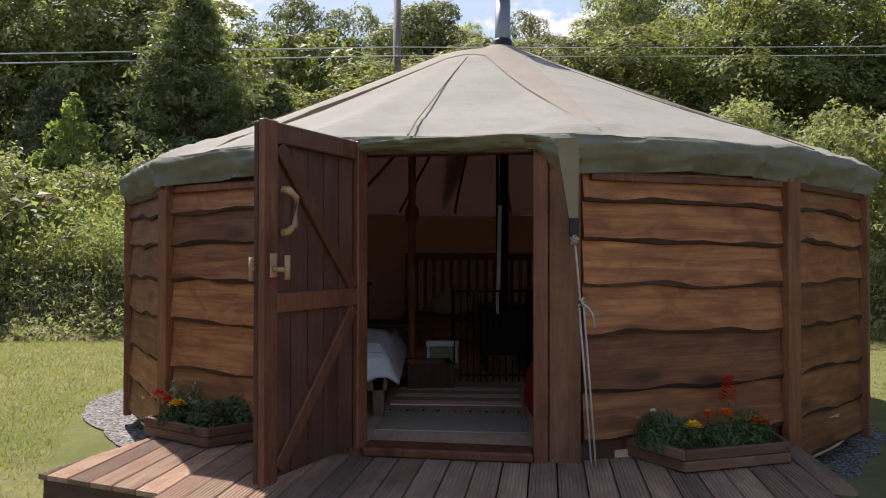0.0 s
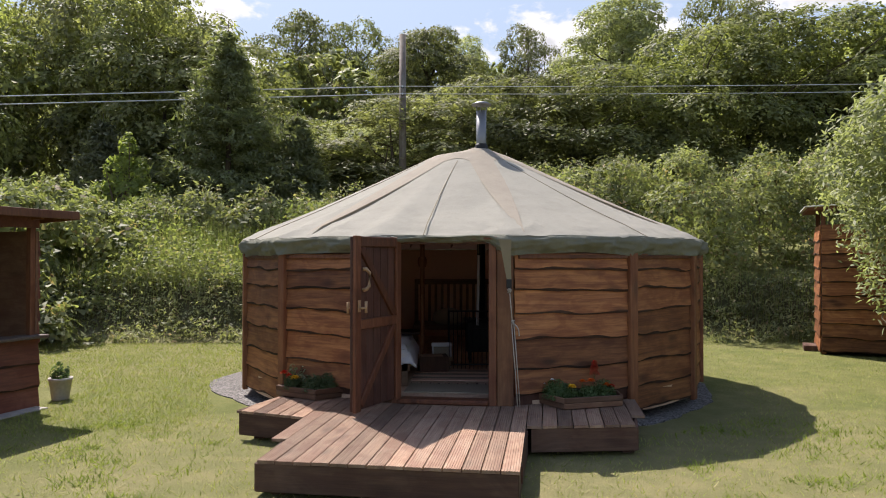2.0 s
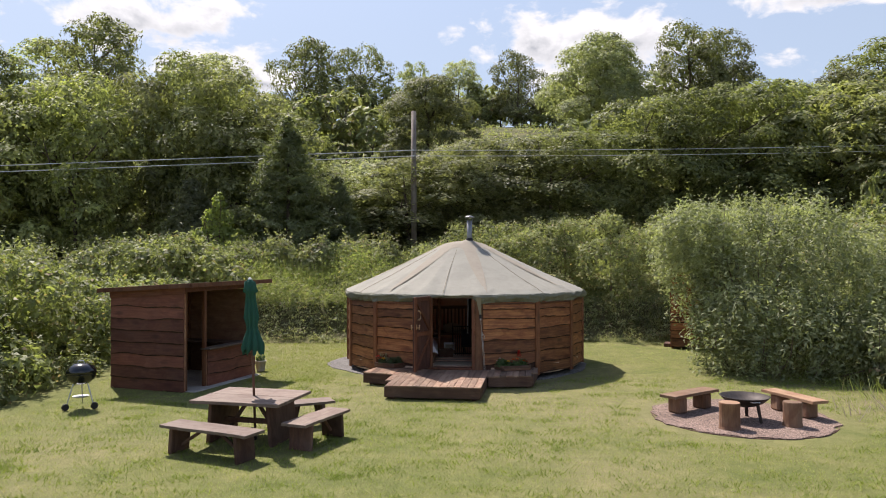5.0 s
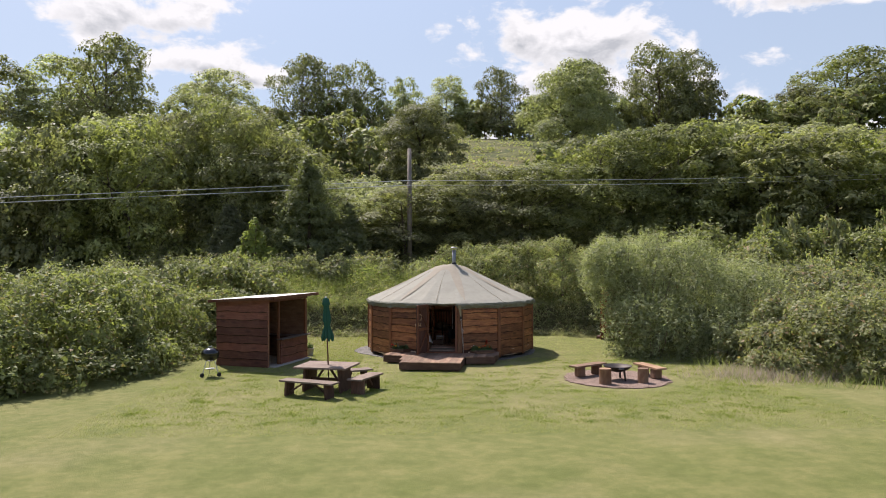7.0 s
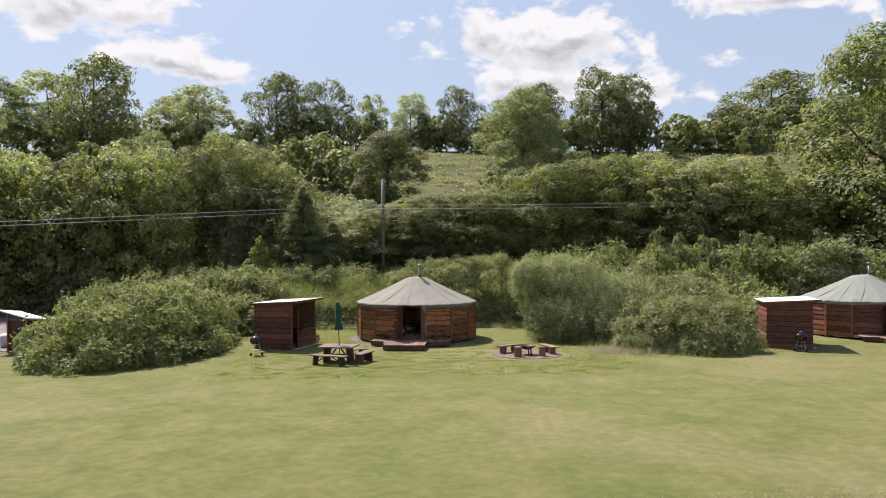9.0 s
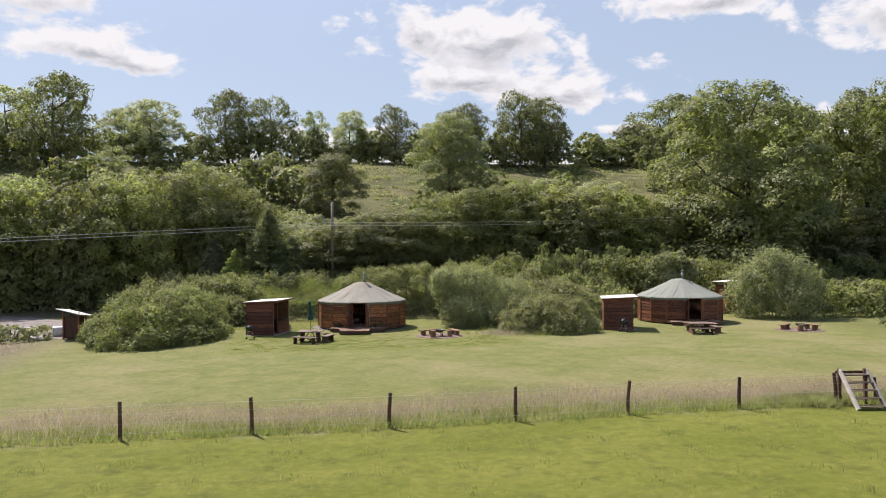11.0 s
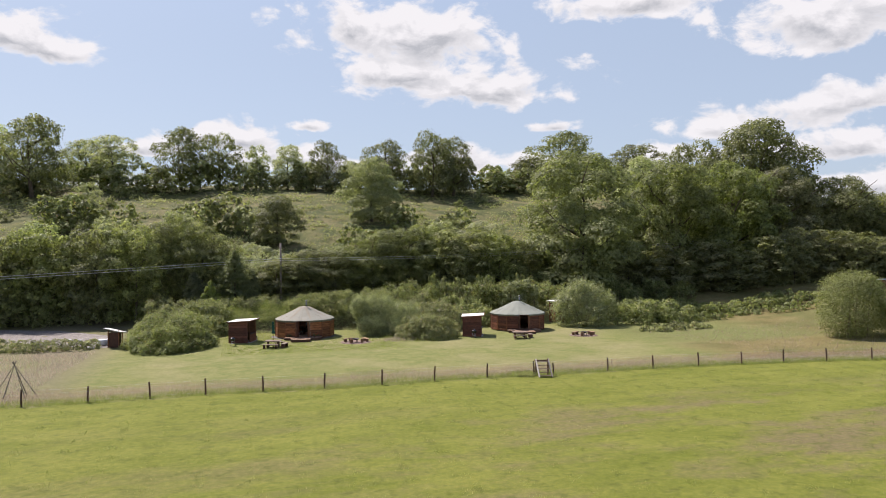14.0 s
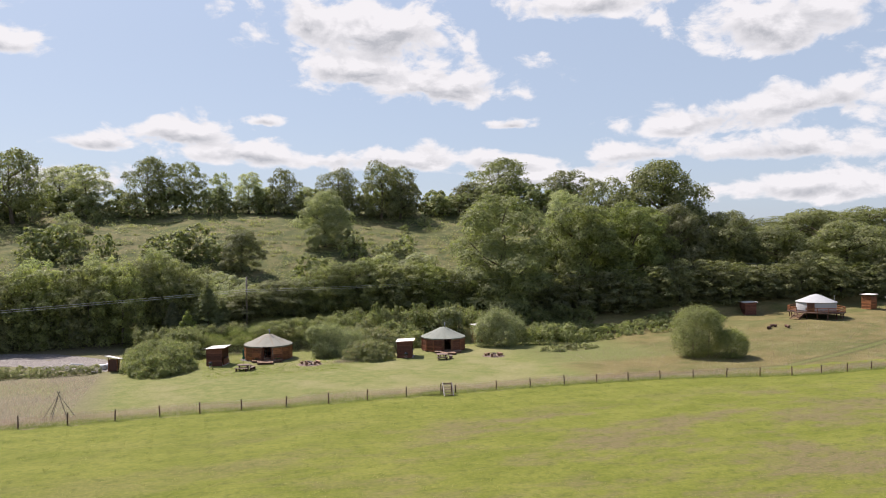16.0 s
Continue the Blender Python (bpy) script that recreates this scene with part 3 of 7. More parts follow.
def valance_mesh(posts, seed, gap):
    """The gathered skirt that hangs from the eave over the wall heads; it stays short over the door."""
    rnd = random.Random(seed + 1)
    n = 600
    ph = [rnd.uniform(0, 6.3) for _ in range(6)]
    bm = bmesh.new()
    rings = []
    for k in range(11):
        f = k / 10
        ring = []
        for s in range(n):
            a = 360 * s / n
            g = math.radians(a)
            near = min(abs((a - p + 180) % 360 - 180) for p in posts)
            ridge = math.exp(-(near / 2.5) ** 2)
            crease = lambda q: (1 - abs(math.sin(q))) ** 4
            fold = 0.052 * crease(14 * g + ph[0] + 2.5 * math.sin(5 * g) + 0.9 * f) + 0.036 * crease(23 * g + ph[1] + 2 * math.sin(7 * g) - 1.3 * f) + 0.022 * crease(41 * g + ph[2] + 3 * math.sin(4 * g) + 0.5 * f) + 0.01 * math.sin(31 * g + ph[3] + 3 * f) - 0.016 + 0.03 * ridge
            door = smooth(np.array(abs((a - gap + 180) % 360 - 180)), 8.0, 11.0)
            drop = (0.085 + 0.125 * float(door)) + 0.018 * math.sin(7 * g + ph[3]) * float(door) + 0.02 * ridge * float(door)
            bulge = math.sin(math.pi * min(1, f * 1.15)) * 0.03
            r = 3.5 - 0.012 * 3.6 * (1 - ridge) + bulge - 0.075 * f * f + fold * (0.25 + 0.9 * f) + 0.035 * crumple(a if a < 180 else a - 360, 1.5 * f, 7.3) * min(1, 5 * f)
            ring.append(bm.verts.new((r * math.cos(g), r * math.sin(g), 2.184 - drop * f + 0.006 * math.sin(23 * g + 5 * f))))
        rings.append(ring)
    for a, b in zip(rings, rings[1:]):
        for s in range(n):
            bm.faces.new((a[s], a[(s + 1) % n], b[(s + 1) % n], b[s]))
    return bm


def ribbon(points, width, lift=0.012):
    bm = bmesh.new()
    prev = None
    for k, p in enumerate(points):
        q = points[min(k + 1, len(points) - 1)]
        o = points[max(k - 1, 0)]
        d = Vector((q[0] - o[0], q[1] - o[1], 0)).normalized()
        s = Vector((-d.y, d.x, 0)) * width / 2
        c = Vector(p) + Vector((0, 0, lift))
        row = [bm.verts.new(c + s), bm.verts.new(c - s), bm.verts.new(c - s - Vector((0, 0, lift + 0.004))), bm.verts.new(c + s - Vector((0, 0, lift + 0.004)))]
        if prev:
            for i in range(4):
                bm.faces.new((prev[i], prev[(i + 1) % 4], row[(i + 1) % 4], row[i]))
        prev = row
    return bm


def build_yurt(at, roof_mat, crown_mat, skirt_mat, clad, label, detail=True):
    y = thing("yurt", label, "yurt", at)
    corners = [-60 + 23.75 * k for k in range(13)]
    door_r, door_l = -85.2, 249.1
    R = 3.42
    rows = (1.95, 1.79, 1.57, 1.31, 1.02, 0.71, 0.42, 0.15)
    rnd = random.Random(11)
    spans = [(door_r, corners[0])] + list(zip(corners, corners[1:])) + [(corners[-1], door_l)]
    for k, (a0, a1) in enumerate(spans):
        p0 = Vector((R * math.cos(radians(a0)), R * math.sin(radians(a0))))
        p1 = Vector((R * math.cos(radians(a1)), R * math.sin(radians(a1))))
        mid, ln = (p0 + p1) / 2, (p1 - p0).length
        out = math.degrees(math.atan2(mid.y, mid.x))
        by_deck = k in (0, 13)
        for r in range(6 if by_deck else 7):
            h = rows[r] - rows[r + 1]
            me = waney(ln - 0.03, h, clad, rnd.randrange(5))
            under("plank", me, y, face_to(mid.x, mid.y, rows[r], out) @ pose(0, 0, rnd.uniform(-0.004, 0.004), 0, rnd.uniform(-0.5, 0.5), 0))
        strip = boxed((-ln / 2 + 0.06, -0.055, 1.925), (ln / 2 - 0.06, -0.02, 1.965), 0.004)
        part("batten", strip, M_FRAME, y, place=face_to(mid.x, mid.y, 0, out))
        back = boxed((-ln / 2, 0.0, 0.12 if not by_deck else 0.3), (ln / 2, 0.025, 2.1), 0)
        part("wall_backing", back, M_DOOR, y, place=face_to(mid.x, mid.y, 0, out))
    for a in corners:
        p = boxed((-0.062, -0.075, 0.1), (0.062, -0.01, 1.99), 0.008)
        part("post", p, M_POST, y, place=face_to(R * math.cos(radians(a)), R * math.sin(radians(a)), 0, a))
    posts = corners + [door_r, door_l]
    part("canopy", canopy_mesh(posts, 3), roof_mat, y, sm=True)
    part("valance", valance_mesh(posts, 3, -98), skirt_mat, y, sm=True)
    # crown cover: a cap with eight straps that run down to the eave
    straps = [-83 + 45 * k for k in range(8)]
    bm = bmesh.new()
    n, m = 200, 30
    rings = []
    for k in range(m + 1):
        ring = []
        for s in range(n):
            a = -83 + 360 * s / n
            near = min(abs((a - p + 180) % 360 - 180) for p in straps)
            edge = 0.95 + 0.1 * math.cos(radians(8 * (a + 83))) + 2.4 * max(0, 1 - near / 11.5) ** 1.9
            r = 0.02 + (min(edge, 3.55) - 0.02) * k / m
            ring.append(bm.verts.new((r * math.cos(radians(a)), r * math.sin(radians(a)), roof_z(r) + 0.006 + 0.08 * math.exp(-(((r * math.cos(radians(a)) - 0.15) ** 2 + (r * math.sin(radians(a)) + 0.35) ** 2) / 0.035)))))
        rings.append(ring)
    for a, b in zip(rings, rings[1:]):
        for s in range(n):
            bm.faces.new((a[s], a[(s + 1) % n], b[(s + 1) % n], b[s]))
    bm.faces.new(rings[0][::-1])
    part("crown_cover", bm, crown_mat, y, "beige canvas crown cover", True)
    for k in range(8):
        a = radians(-60.5 + 45 * k)
        pts = [(r * math.cos(a + 0.02 * r), r * math.sin(a + 0.02 * r), roof_z(r)) for r in np.linspace(0.95, 3.5, 9)]
        part("seam", ribbon(pts, 0.009, 0.005), M_STRAP, y)
    # flue through the roof, off the middle
    fx, fy = 0.15, -0.35
    flue = part("flue", tubed([(fx, fy, 3.3), (fx, fy, 4.2)], 0.078, 20), M_STEEL, y, "brushed steel flue pipe", True)
    part("boot", lathe([(0.17, 3.47), (0.12, 3.56), (0.105, 3.6), (0.11, 3.62), (0.095, 3.64), (0.1, 3.66), (0.085, 3.69)], 20), M_RUBBER, flue, "black rubber boot", True, pose(fx, fy, 0))
    part("cap", lathe([(0.15, 4.29), (0.155, 4.3), (0.09, 4.335), (0.01, 4.35)], 24), M_STEEL, flue, "", True, pose(fx, fy, 0))
    for k in range(3):
        a = radians(20 + 120 * k)
        part("bracket", tubed([(fx + 0.078 * math.cos(a), fy + 0.078 * math.sin(a), 4.15), (fx + 0.1 * math.cos(a), fy + 0.1 * math.sin(a), 4.3)], 0.008, 6), M_STEEL, flue)
    # door frame
    at_door = pose(-0.465, -3.3, 0, 0, 0, -8.8)
    part("door_jamb", boxed((0.5, -0.06, 0.3), (0.585, 0.06, 2.16)), M_FRAME, y, place=at_door)
    part("door_jamb", boxed((-0.585, -0.06, 0.3), (-0.5, 0.06, 2.16)), M_FRAME, y, place=at_door)
    part("door_head", boxed((-0.5, -0.055, 2.085), (0.5, 0.055, 2.165)), M_FRAME, y, place=at_door)
    part("drip_board", boxed((-0.6, -0.11, 2.135), (0.6, -0.06, 2.165), 0.004), M_FRAME, y, place=at_door)
    part("threshold", boxed((-0.5, -0.1, 0.312), (0.5, 0.09, 0.366), 0.012), M_FRAME, y, place=at_door)
    part("door_post", boxed((0.588, -0.045, 0.3), (0.77, 0.03, 2.05), 0.01), M_PINE, y, "bare pine post with long grain", place=at_door)
    part("door_post", boxed((-0.77, -0.045, 0.3), (-0.588, 0.03, 2.05), 0.01), M_PINE, y, place=at_door)
    # open door leaf
    leaf_at = pose(-0.99, -3.245, 0.0, 0, 0, 0) @ pose(0, 0, 0, 0, 0, math.degrees(math.atan2(-0.75, -0.42)))
    W = 0.87
    door = part("door", boxed((0.0, -0.02, 0.37), (W, 0.012, 2.15), 0.004), M_DOOR, y, "dark boarded ledged door standing open", place=leaf_at)
    gl = lambda lo, hi, b=0.006: boxed(lo, hi, b)
    part("stile", gl((W - 0.1, 0.013, 0.36), (W + 0.004, 0.052, 2.16)), M_FRAME, door)
    part("stile", gl((-0.004, 0.013, 0.36), (0.09, 0.052, 2.16)), M_FRAME, door)
    part("rail", gl((0.091, 0.013, 2.05), (W - 0.101, 0.05, 2.155)), M_FRAME, door)
    part("rail", gl((0.091, 0.013, 1.2), (W - 0.101, 0.05, 1.3)), M_FRAME, door)
    for z0, z1 in ((2.04, 1.31), (0.42, 1.19)):
        x0, x1 = W - 0.12, 0.11
        d = Vector((x1 - x0, 0, z1 - z0))
        ang = math.degrees(math.atan2(-d.z, d.x))
        part("brace", boxed((0, 0.014, -0.04), (d.length, 0.047, 0.04), 0.006, pose(x0, 0, z0, 0, ang, 0)), M_FRAME, door)
    for k in range(5):
        x = 0.1 + 0.135 * k
        part("board", boxed((x, 0.0125, 0.38), (x + 0.128, 0.018, 2.14), 0.003), M_DOOR, door)
    hx = W - 0.17
    part("pull_handle", tubed([(hx + 0.045, 0.05, 1.6), (hx + 0.03, 0.085, 1.61), (hx, 0.1, 1.64), (hx - 0.005, 0.1, 1.78), (hx + 0.03, 0.085, 1.815), (hx + 0.045, 0.05, 1.82)], 0.02, 8), M_BRASS, door, "pale wooden pull handle", True)
    part("lever_handle", tube(tubed([(W - 0.06, 0.05, 1.42), (W - 0.06, 0.1, 1.42), (W - 0.1, 0.11, 1.42)], 0.012, 8), [(W - 0.1, 0.11, 1.37), (W - 0.1, 0.11, 1.49)], 0.016, 8), M_BRASS, door, "pale wooden lever", True)
    part("lever_handle", tube(tubed([(W - 0.06, -0.02, 1.42), (W - 0.06, -0.08, 1.42)], 0.012, 8), [(W - 0.06, -0.085, 1.36), (W - 0.06, -0.085, 1.48)], 0.016, 8), M_BRASS, door, "", True)
    part("latch_plate", boxed((W - 0.085, 0.052, 1.38), (W - 0.035, 0.06, 1.5), 0.003), M_BRASS, door)
    if detail:
        # strap from the crown, buckle and tie rope beside the door
        sx, sy = 0.21, -3.47
        bm = bmesh.new()
        rowsv = []
        for k in range(9):
            f = k / 8
            w = 0.125 * (1 - f) + 0.05 * f if k else 0.14
            xc = sx - 0.03 + 0.055 * f
            rowsv.append([bm.verts.new((xc - w / 2, sy - 0.17 + 0.11 * f - 0.006 * j, 2.13 - 0.43 * f)) for j in (0, 1)] + [bm.verts.new((xc + w / 2, sy - 0.17 + 0.11 * f - 0.006 * j, 2.13 - 0.43 * f)) for j in (1, 0)])
        for a, b in zip(rowsv, rowsv[1:]):
            for i in range(4):
                bm.faces.new((a[i], a[(i + 1) % 4], b[(i + 1) % 4], b[i]))
        bm.faces.new(rowsv[-1])
        strap = part("strap", bm, M_STRAP, y, "olive webbing strap with a black end")
        part("strap_end", boxed((sx - 0.003, sy - 0.078, 1.6), (sx + 0.053, sy - 0.055, 1.7), 0.006), M_RUBBER, strap)
        knot = [(sx + 0.03 + 0.02 * math.cos(1.9 * k), sy - 0.075 + 0.018 * math.sin(2.6 * k), 1.58 + 0.03 * math.sin(1.3 * k)) for k in range(9)]
        part("knot", tubed(knot, 0.009, 6), M_ROPE, y, "knotted pale rope", True)
        part("rope", tubed([(sx + 0.03, sy - 0.07, 1.58), (sx + 0.045, sy - 0.075, 1.4), (sx + 0.06, sy - 0.075, 1.22)], 0.006, 6), M_ROPE, y, "", True)
        knot2 = [(sx + 0.06 + 0.018 * math.cos(2.1 * k), sy - 0.08 + 0.016 * math.sin(2.6 * k), 1.23 + 0.025 * math.sin(1.3 * k)) for k in range(8)]
        part("knot", tubed(knot2, 0.008, 6), M_ROPE, y, "", True)
        part("rope", tubed([(sx + 0.05, sy - 0.085, 1.22), (sx + 0.08, sy - 0.1, 0.8), (sx + 0.11, sy - 0.12, 0.33)], 0.0055, 6), M_ROPE, y, "", True)
        part("rope", tubed([(sx + 0.075, sy - 0.085, 1.22), (sx + 0.105, sy - 0.1, 0.8), (sx + 0.135, sy - 0.12, 0.33)], 0.0055, 6), M_ROPE, y, "", True)
        part("rope_tail", tubed([(sx + 0.06, sy - 0.09, 1.23), (sx + 0.1, sy - 0.1, 1.2), (sx + 0.125, sy - 0.1, 1.16), (sx + 0.13, sy - 0.1, 1.09)], 0.007, 6), M_ROPE, y, "", True)
    # floor and cloth lining
    part("floor_disc", lathe([(3.38, 0.12), (3.38, 0.35), (3.37, 0.352), (0.02, 0.352)], 48), M_FLOOR, y)
    bm = bmesh.new()
    n = 72
    ring = []
    for k in range(n + 1):
        a = radians(-86 + 336 * k / n)
        ring.append([bm.verts.new((r * math.cos(a), r * math.sin(a), z)) for r, z in ((3.3, 0.35), (3.3, 2.1), (3.27, 2.1), (3.27, 0.35))])
    for a, b in zip(ring, ring[1:]):
        for i in range(4):
            bm.faces.new((a[i], a[(i + 1) % 4], b[(i + 1) % 4], b[i]))
    part("lining", bm, M_LINING, y, "buff cloth wall lining", True)
    bm = bmesh.new()
    rings = []
    for r, z in ((0.02, 3.5), (0.6, 3.42), (1.2, 3.15), (2.2, 2.68), (3.25, 2.22), (3.38, 2.12)):
        rings.append([bm.verts.new((r * math.cos(2 * math.pi * s / 60), r * math.sin(2 * math.pi * s / 60), z)) for s in range(60)])
    for a, b in zip(rings, rings[1:]):
        for s in range(60):
            bm.faces.new((a[s], a[(s + 1) % 60], b[(s + 1) % 60], b[s]))
    part("roof_lining", bm, M_FELT, y, "", True)
    for k in range(24 if detail else 0):
        a = radians(15 * k + 4)
        part("roof_pole", tubed([(0.5 * math.cos(a), 0.5 * math.sin(a), 3.4), (3.25 * math.cos(a), 3.25 * math.sin(a), 2.16)], 0.02, 6), M_POST, y)
    return y


build_yurt((*YURT, 0), M_CANVAS, M_CROWN, M_VALANCE, M_CLAD, "round timber-clad yurt with pale canvas roof and open door")


# ---- timber deck before the door ----
def build_deck(dx=0.0, dy=0.0):
    outline = [(-2.83, -3.27), (-2.03, -3.6), (-2.19, -5.11), (-0.07, -5.45), (0.19, -4.01), (1.28, -3.95), (1.58, -2.72), (0.13, -2.98), (-1.25, -2.8), (-2.5, -2.35)]
    deck = thing("deck", "low grooved timber deck in front of the yurt door", "deck", (dx, dy, 0), group="yurt decks")
    turn = radians(-9.2)
    ux, uy = math.cos(turn), math.sin(turn)
    loc = [(x * ux + y * uy, -x * uy + y * ux) for x, y in outline]

    def run(u):
        hit = []
        for (a, b), (c, d) in zip(loc, loc[1:] + loc[:1]):
            if (a - u) * (c - u) < 0:
                hit.append(b + (d - b) * (u - a) / (c - a))
        return (min(hit), max(hit)) if len(hit) > 1 else None

    pitch, w = 0.1505, 0.144
    lo = min(p[0] for p in loc)
    hi = max(p[0] for p in loc)
    corner = loc[3][0]
    u = corner - pitch * math.ceil((corner - lo) / pitch)
    rnd = random.Random(3)
    while u < hi - 0.01:
        u0, u1 = max(u + 0.003, lo + 0.002), min(u + w, hi - 0.002)
        r0, r1, rm = run(u0), run(u1), run((u0 + u1) / 2)
        if r0 and r1 and u1 - u0 > 0.04:
            if abs(r0[0] - r1[0]) > 0.35:
                r0 = r1 = rm
            n = 7
            prof = [(0.0, -0.028), (0.0, 0.0)]
            for k in range(n):
                f = 0.06 + 0.88 * k / (n - 1)
                prof += [(f - 0.045, 0.0), (f - 0.025, -0.004), (f + 0.025, -0.004), (f + 0.045, 0.0)]
            prof = [p for i, p in enumerate(prof) if i == 0 or p[0] >= prof[i - 1][0]] + [(1.0, 0.0), (1.0, -0.028)]
            verts, faces = [], []
            for e in (0, 1):
                for f, z in prof:
                    verts.append((u0 + f * (u1 - u0), r0[e] + f * (r1[e] - r0[e]), 0.31 + z))
            m = len(prof)
            for k in range(m):
                faces.append((k, (k + 1) % m, m + (k + 1) % m, m + k))
            faces += [tuple(range(m - 1, -1, -1)), tuple(range(m, 2 * m))]
            me = bpy.data.meshes.new("board")
            me.from_pydata(verts, [], faces)
            me.materials.append(M_DECK)
            under("board", me, deck, pose(0, 0, rnd.uniform(-0.0015, 0.0015), 0, 0, math.degrees(turn)))
        u += pitch
    for (a, b), (c, d) in zip(outline[:6], outline[1:7]):
        v = Vector((c - a, d - b, 0))
        m = pose(a, b, 0, 0, 0, math.degrees(math.atan2(v.y, v.x)))
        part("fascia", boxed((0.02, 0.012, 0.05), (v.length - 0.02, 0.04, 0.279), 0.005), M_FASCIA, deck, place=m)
    for a, b in ((-2.0, -5.0), (-0.2, -5.3), (0.05, -4.05), (-1.9, -3.7), (1.2, -3.8), (-2.6, -3.2)):
        part("pier", boxed((a - 0.06, b - 0.02, -0.05), (a + 0.06, b + 0.1, 0.278), 0.005), M_LEG, deck)
    for dv in (0.15, 0.75, 1.3):
        ax = Vector((-2.12, -5.03 + dv, 0))
        bx = Vector((-0.02, -5.33 + dv, 0))
        part("joist", boxed((0, -0.025, 0.14), ((bx - ax).length, 0.025, 0.278), 0.0), M_LEG, deck, place=pose(ax.x, ax.y, 0, 0, 0, math.degrees(math.atan2((bx - ax).y, (bx - ax).x))))
    return deck


deck = build_deck()

# ---- beside the door: planters, chippings ----
def polygon(points, z0, z1, inset=0.0):
    bm = bmesh.new()
    cx, cy = sum(p[0] for p in points) / len(points), sum(p[1] for p in points) / len(points)
    q = []
    for x, y in points:
        d = math.hypot(x - cx, y - cy)
        q.append((x - (x - cx) / d * inset, y - (y - cy) / d * inset))
    lo = [bm.verts.new((x, y, z0)) for x, y in q]
    hi = [bm.verts.new((x, y, z1)) for x, y in q]
    n = len(q)
    for k in range(n):
        bm.faces.new((lo[k], lo[(k + 1) % n], hi[(k + 1) % n], hi[k]))
    bm.faces.new(lo[::-1])
    bm.faces.new(hi)
    return bm


M_FLOWER_RED = plain("red petals", (0.55, 0.03, 0.01), 0.6, 0, 60, 0.3, 0.3)
M_FLOWER_ORANGE = plain("orange petals", (0.7, 0.12, 0.01), 0.6, 0, 60, 0.3, 0.3)
M_FLOWER_YELLOW = plain("yellow petals", (0.8, 0.45, 0.02), 0.6, 0, 60, 0.25, 0.3)
M_FLOWER_WHITE = plain("white petals", (0.7, 0.68, 0.66), 0.6, 0, 60, 0.15, 0.2)


def petals(r, seed, tall=0.0):
    """A double flower head of many small petals; tall: a spike of that height."""
    rnd = random.Random(seed)
    bm = bmesh.new()
    n = 34 if not tall else 130
    for k in range(n):
        a = 2.399 * k
        if tall:
            z = tall * k / n
            q = r * (1 - 0.75 * k / n)
            up = 0.3
        else:
            f = (k + 0.5) / n
            q, z, up = r * math.sqrt(f) * 0.75, r * 0.55 * (1 - f), 1.2 - f
        c = Vector((q * math.cos(a), q * math.sin(a), z))
        d = Vector((math.cos(a), math.sin(a), up)).normalized()
        s = d.cross(Vector((0, 0, 1))).normalized()
        w = r * (0.3 if tall else 0.26)
        bm.faces.new([bm.verts.new(p) for p in (c - s * w * 0.4, c + d * w * 1.3 - s * w, c + d * w * 2.0, c + d * w * 1.3 + s * w, c + s * w * 0.4)])
    return bm


def build_planter(points, z, flowers, leaves, label, seed, pale=()):
    cx, cy = sum(p[0] for p in points) / len(points), sum(p[1] for p in points) / len(points)
    t = thing("planter", label, "planter", (cx, cy, z), group="flower planters")
    loc = [(x - cx, y - cy) for x, y in points]
    n = len(loc)
    for k in range(n):
        a, b = Vector((*loc[k], 0)), Vector((*loc[(k + 1) % n], 0))
        d = b - a
        m = pose(a.x, a.y, 0, 0, 0, math.degrees(math.atan2(d.y, d.x)))
        for r in range(2):
            part("side_board", boxed((0.004, 0.0, 0.004 + 0.06 * r), (d.length - 0.004, 0.026, 0.061 + 0.06 * r), 0.005), M_PLANTER, t, place=m)
    part("soil", polygon(loc, 0.02, 0.09, 0.03), M_SOIL, t)
    rng = np.random.default_rng(seed)
    cs, ns = [], []
    for x, y, r, h, m in leaves:
        m *= 2
        d = unit(rng.normal(size=(m, 3)))
        d[:, 2] = np.abs(d[:, 2])
        cs.append(np.array([x - cx, y - cy, 0.08]) + d * np.array([r, r, h]) * rng.uniform(0.45, 1.05, (m, 1)))
        ns.append(unit(d + 0.6 * rng.normal(size=d.shape)))
    under("foliage", leaf_mesh("foliage", np.concatenate(cs), np.concatenate(ns), 0.017, M_LEAF_BED, 0.36, rng=rng), t, label="dark green bedding foliage")
    for x, y, r, h, m in pale:
        d = unit(rng.normal(size=(m, 3)))
        d[:, 2] = np.abs(d[:, 2])
        c = np.array([x - cx, y - cy, 0.12]) + d * np.array([r, r, h]) * rng.uniform(0.3, 1.05, (m, 1))
        under("pale_foliage", leaf_mesh("pale_foliage", c, unit(d + 0.6 * rng.normal(size=d.shape)), 0.024, M_LEAF_PALE, 0.4, rng=rng), t, label="pale variegated foliage")
    for k, (x, y, h, r, mat, tall) in enumerate(flowers):
        r *= 1.0 if tall else 1.4
        part("stem", tubed([(x - cx, y - cy, 0.08), (x - cx, y - cy, h)], 0.004, 5), M_LEAF_BED, t)
        part("flower", petals(r, seed + k, tall), mat, t, place=pose(x - cx, y - cy, h))
    return t


M_LEAF_BED = leafy("bedding plant leaves", (0.04, 0.075, 0.026), (0.1, 0.15, 0.055), 0.35)
M_LEAF_PALE = leafy("pale bedding leaves", (0.2, 0.22, 0.12), (0.32, 0.34, 0.2), 0.3)


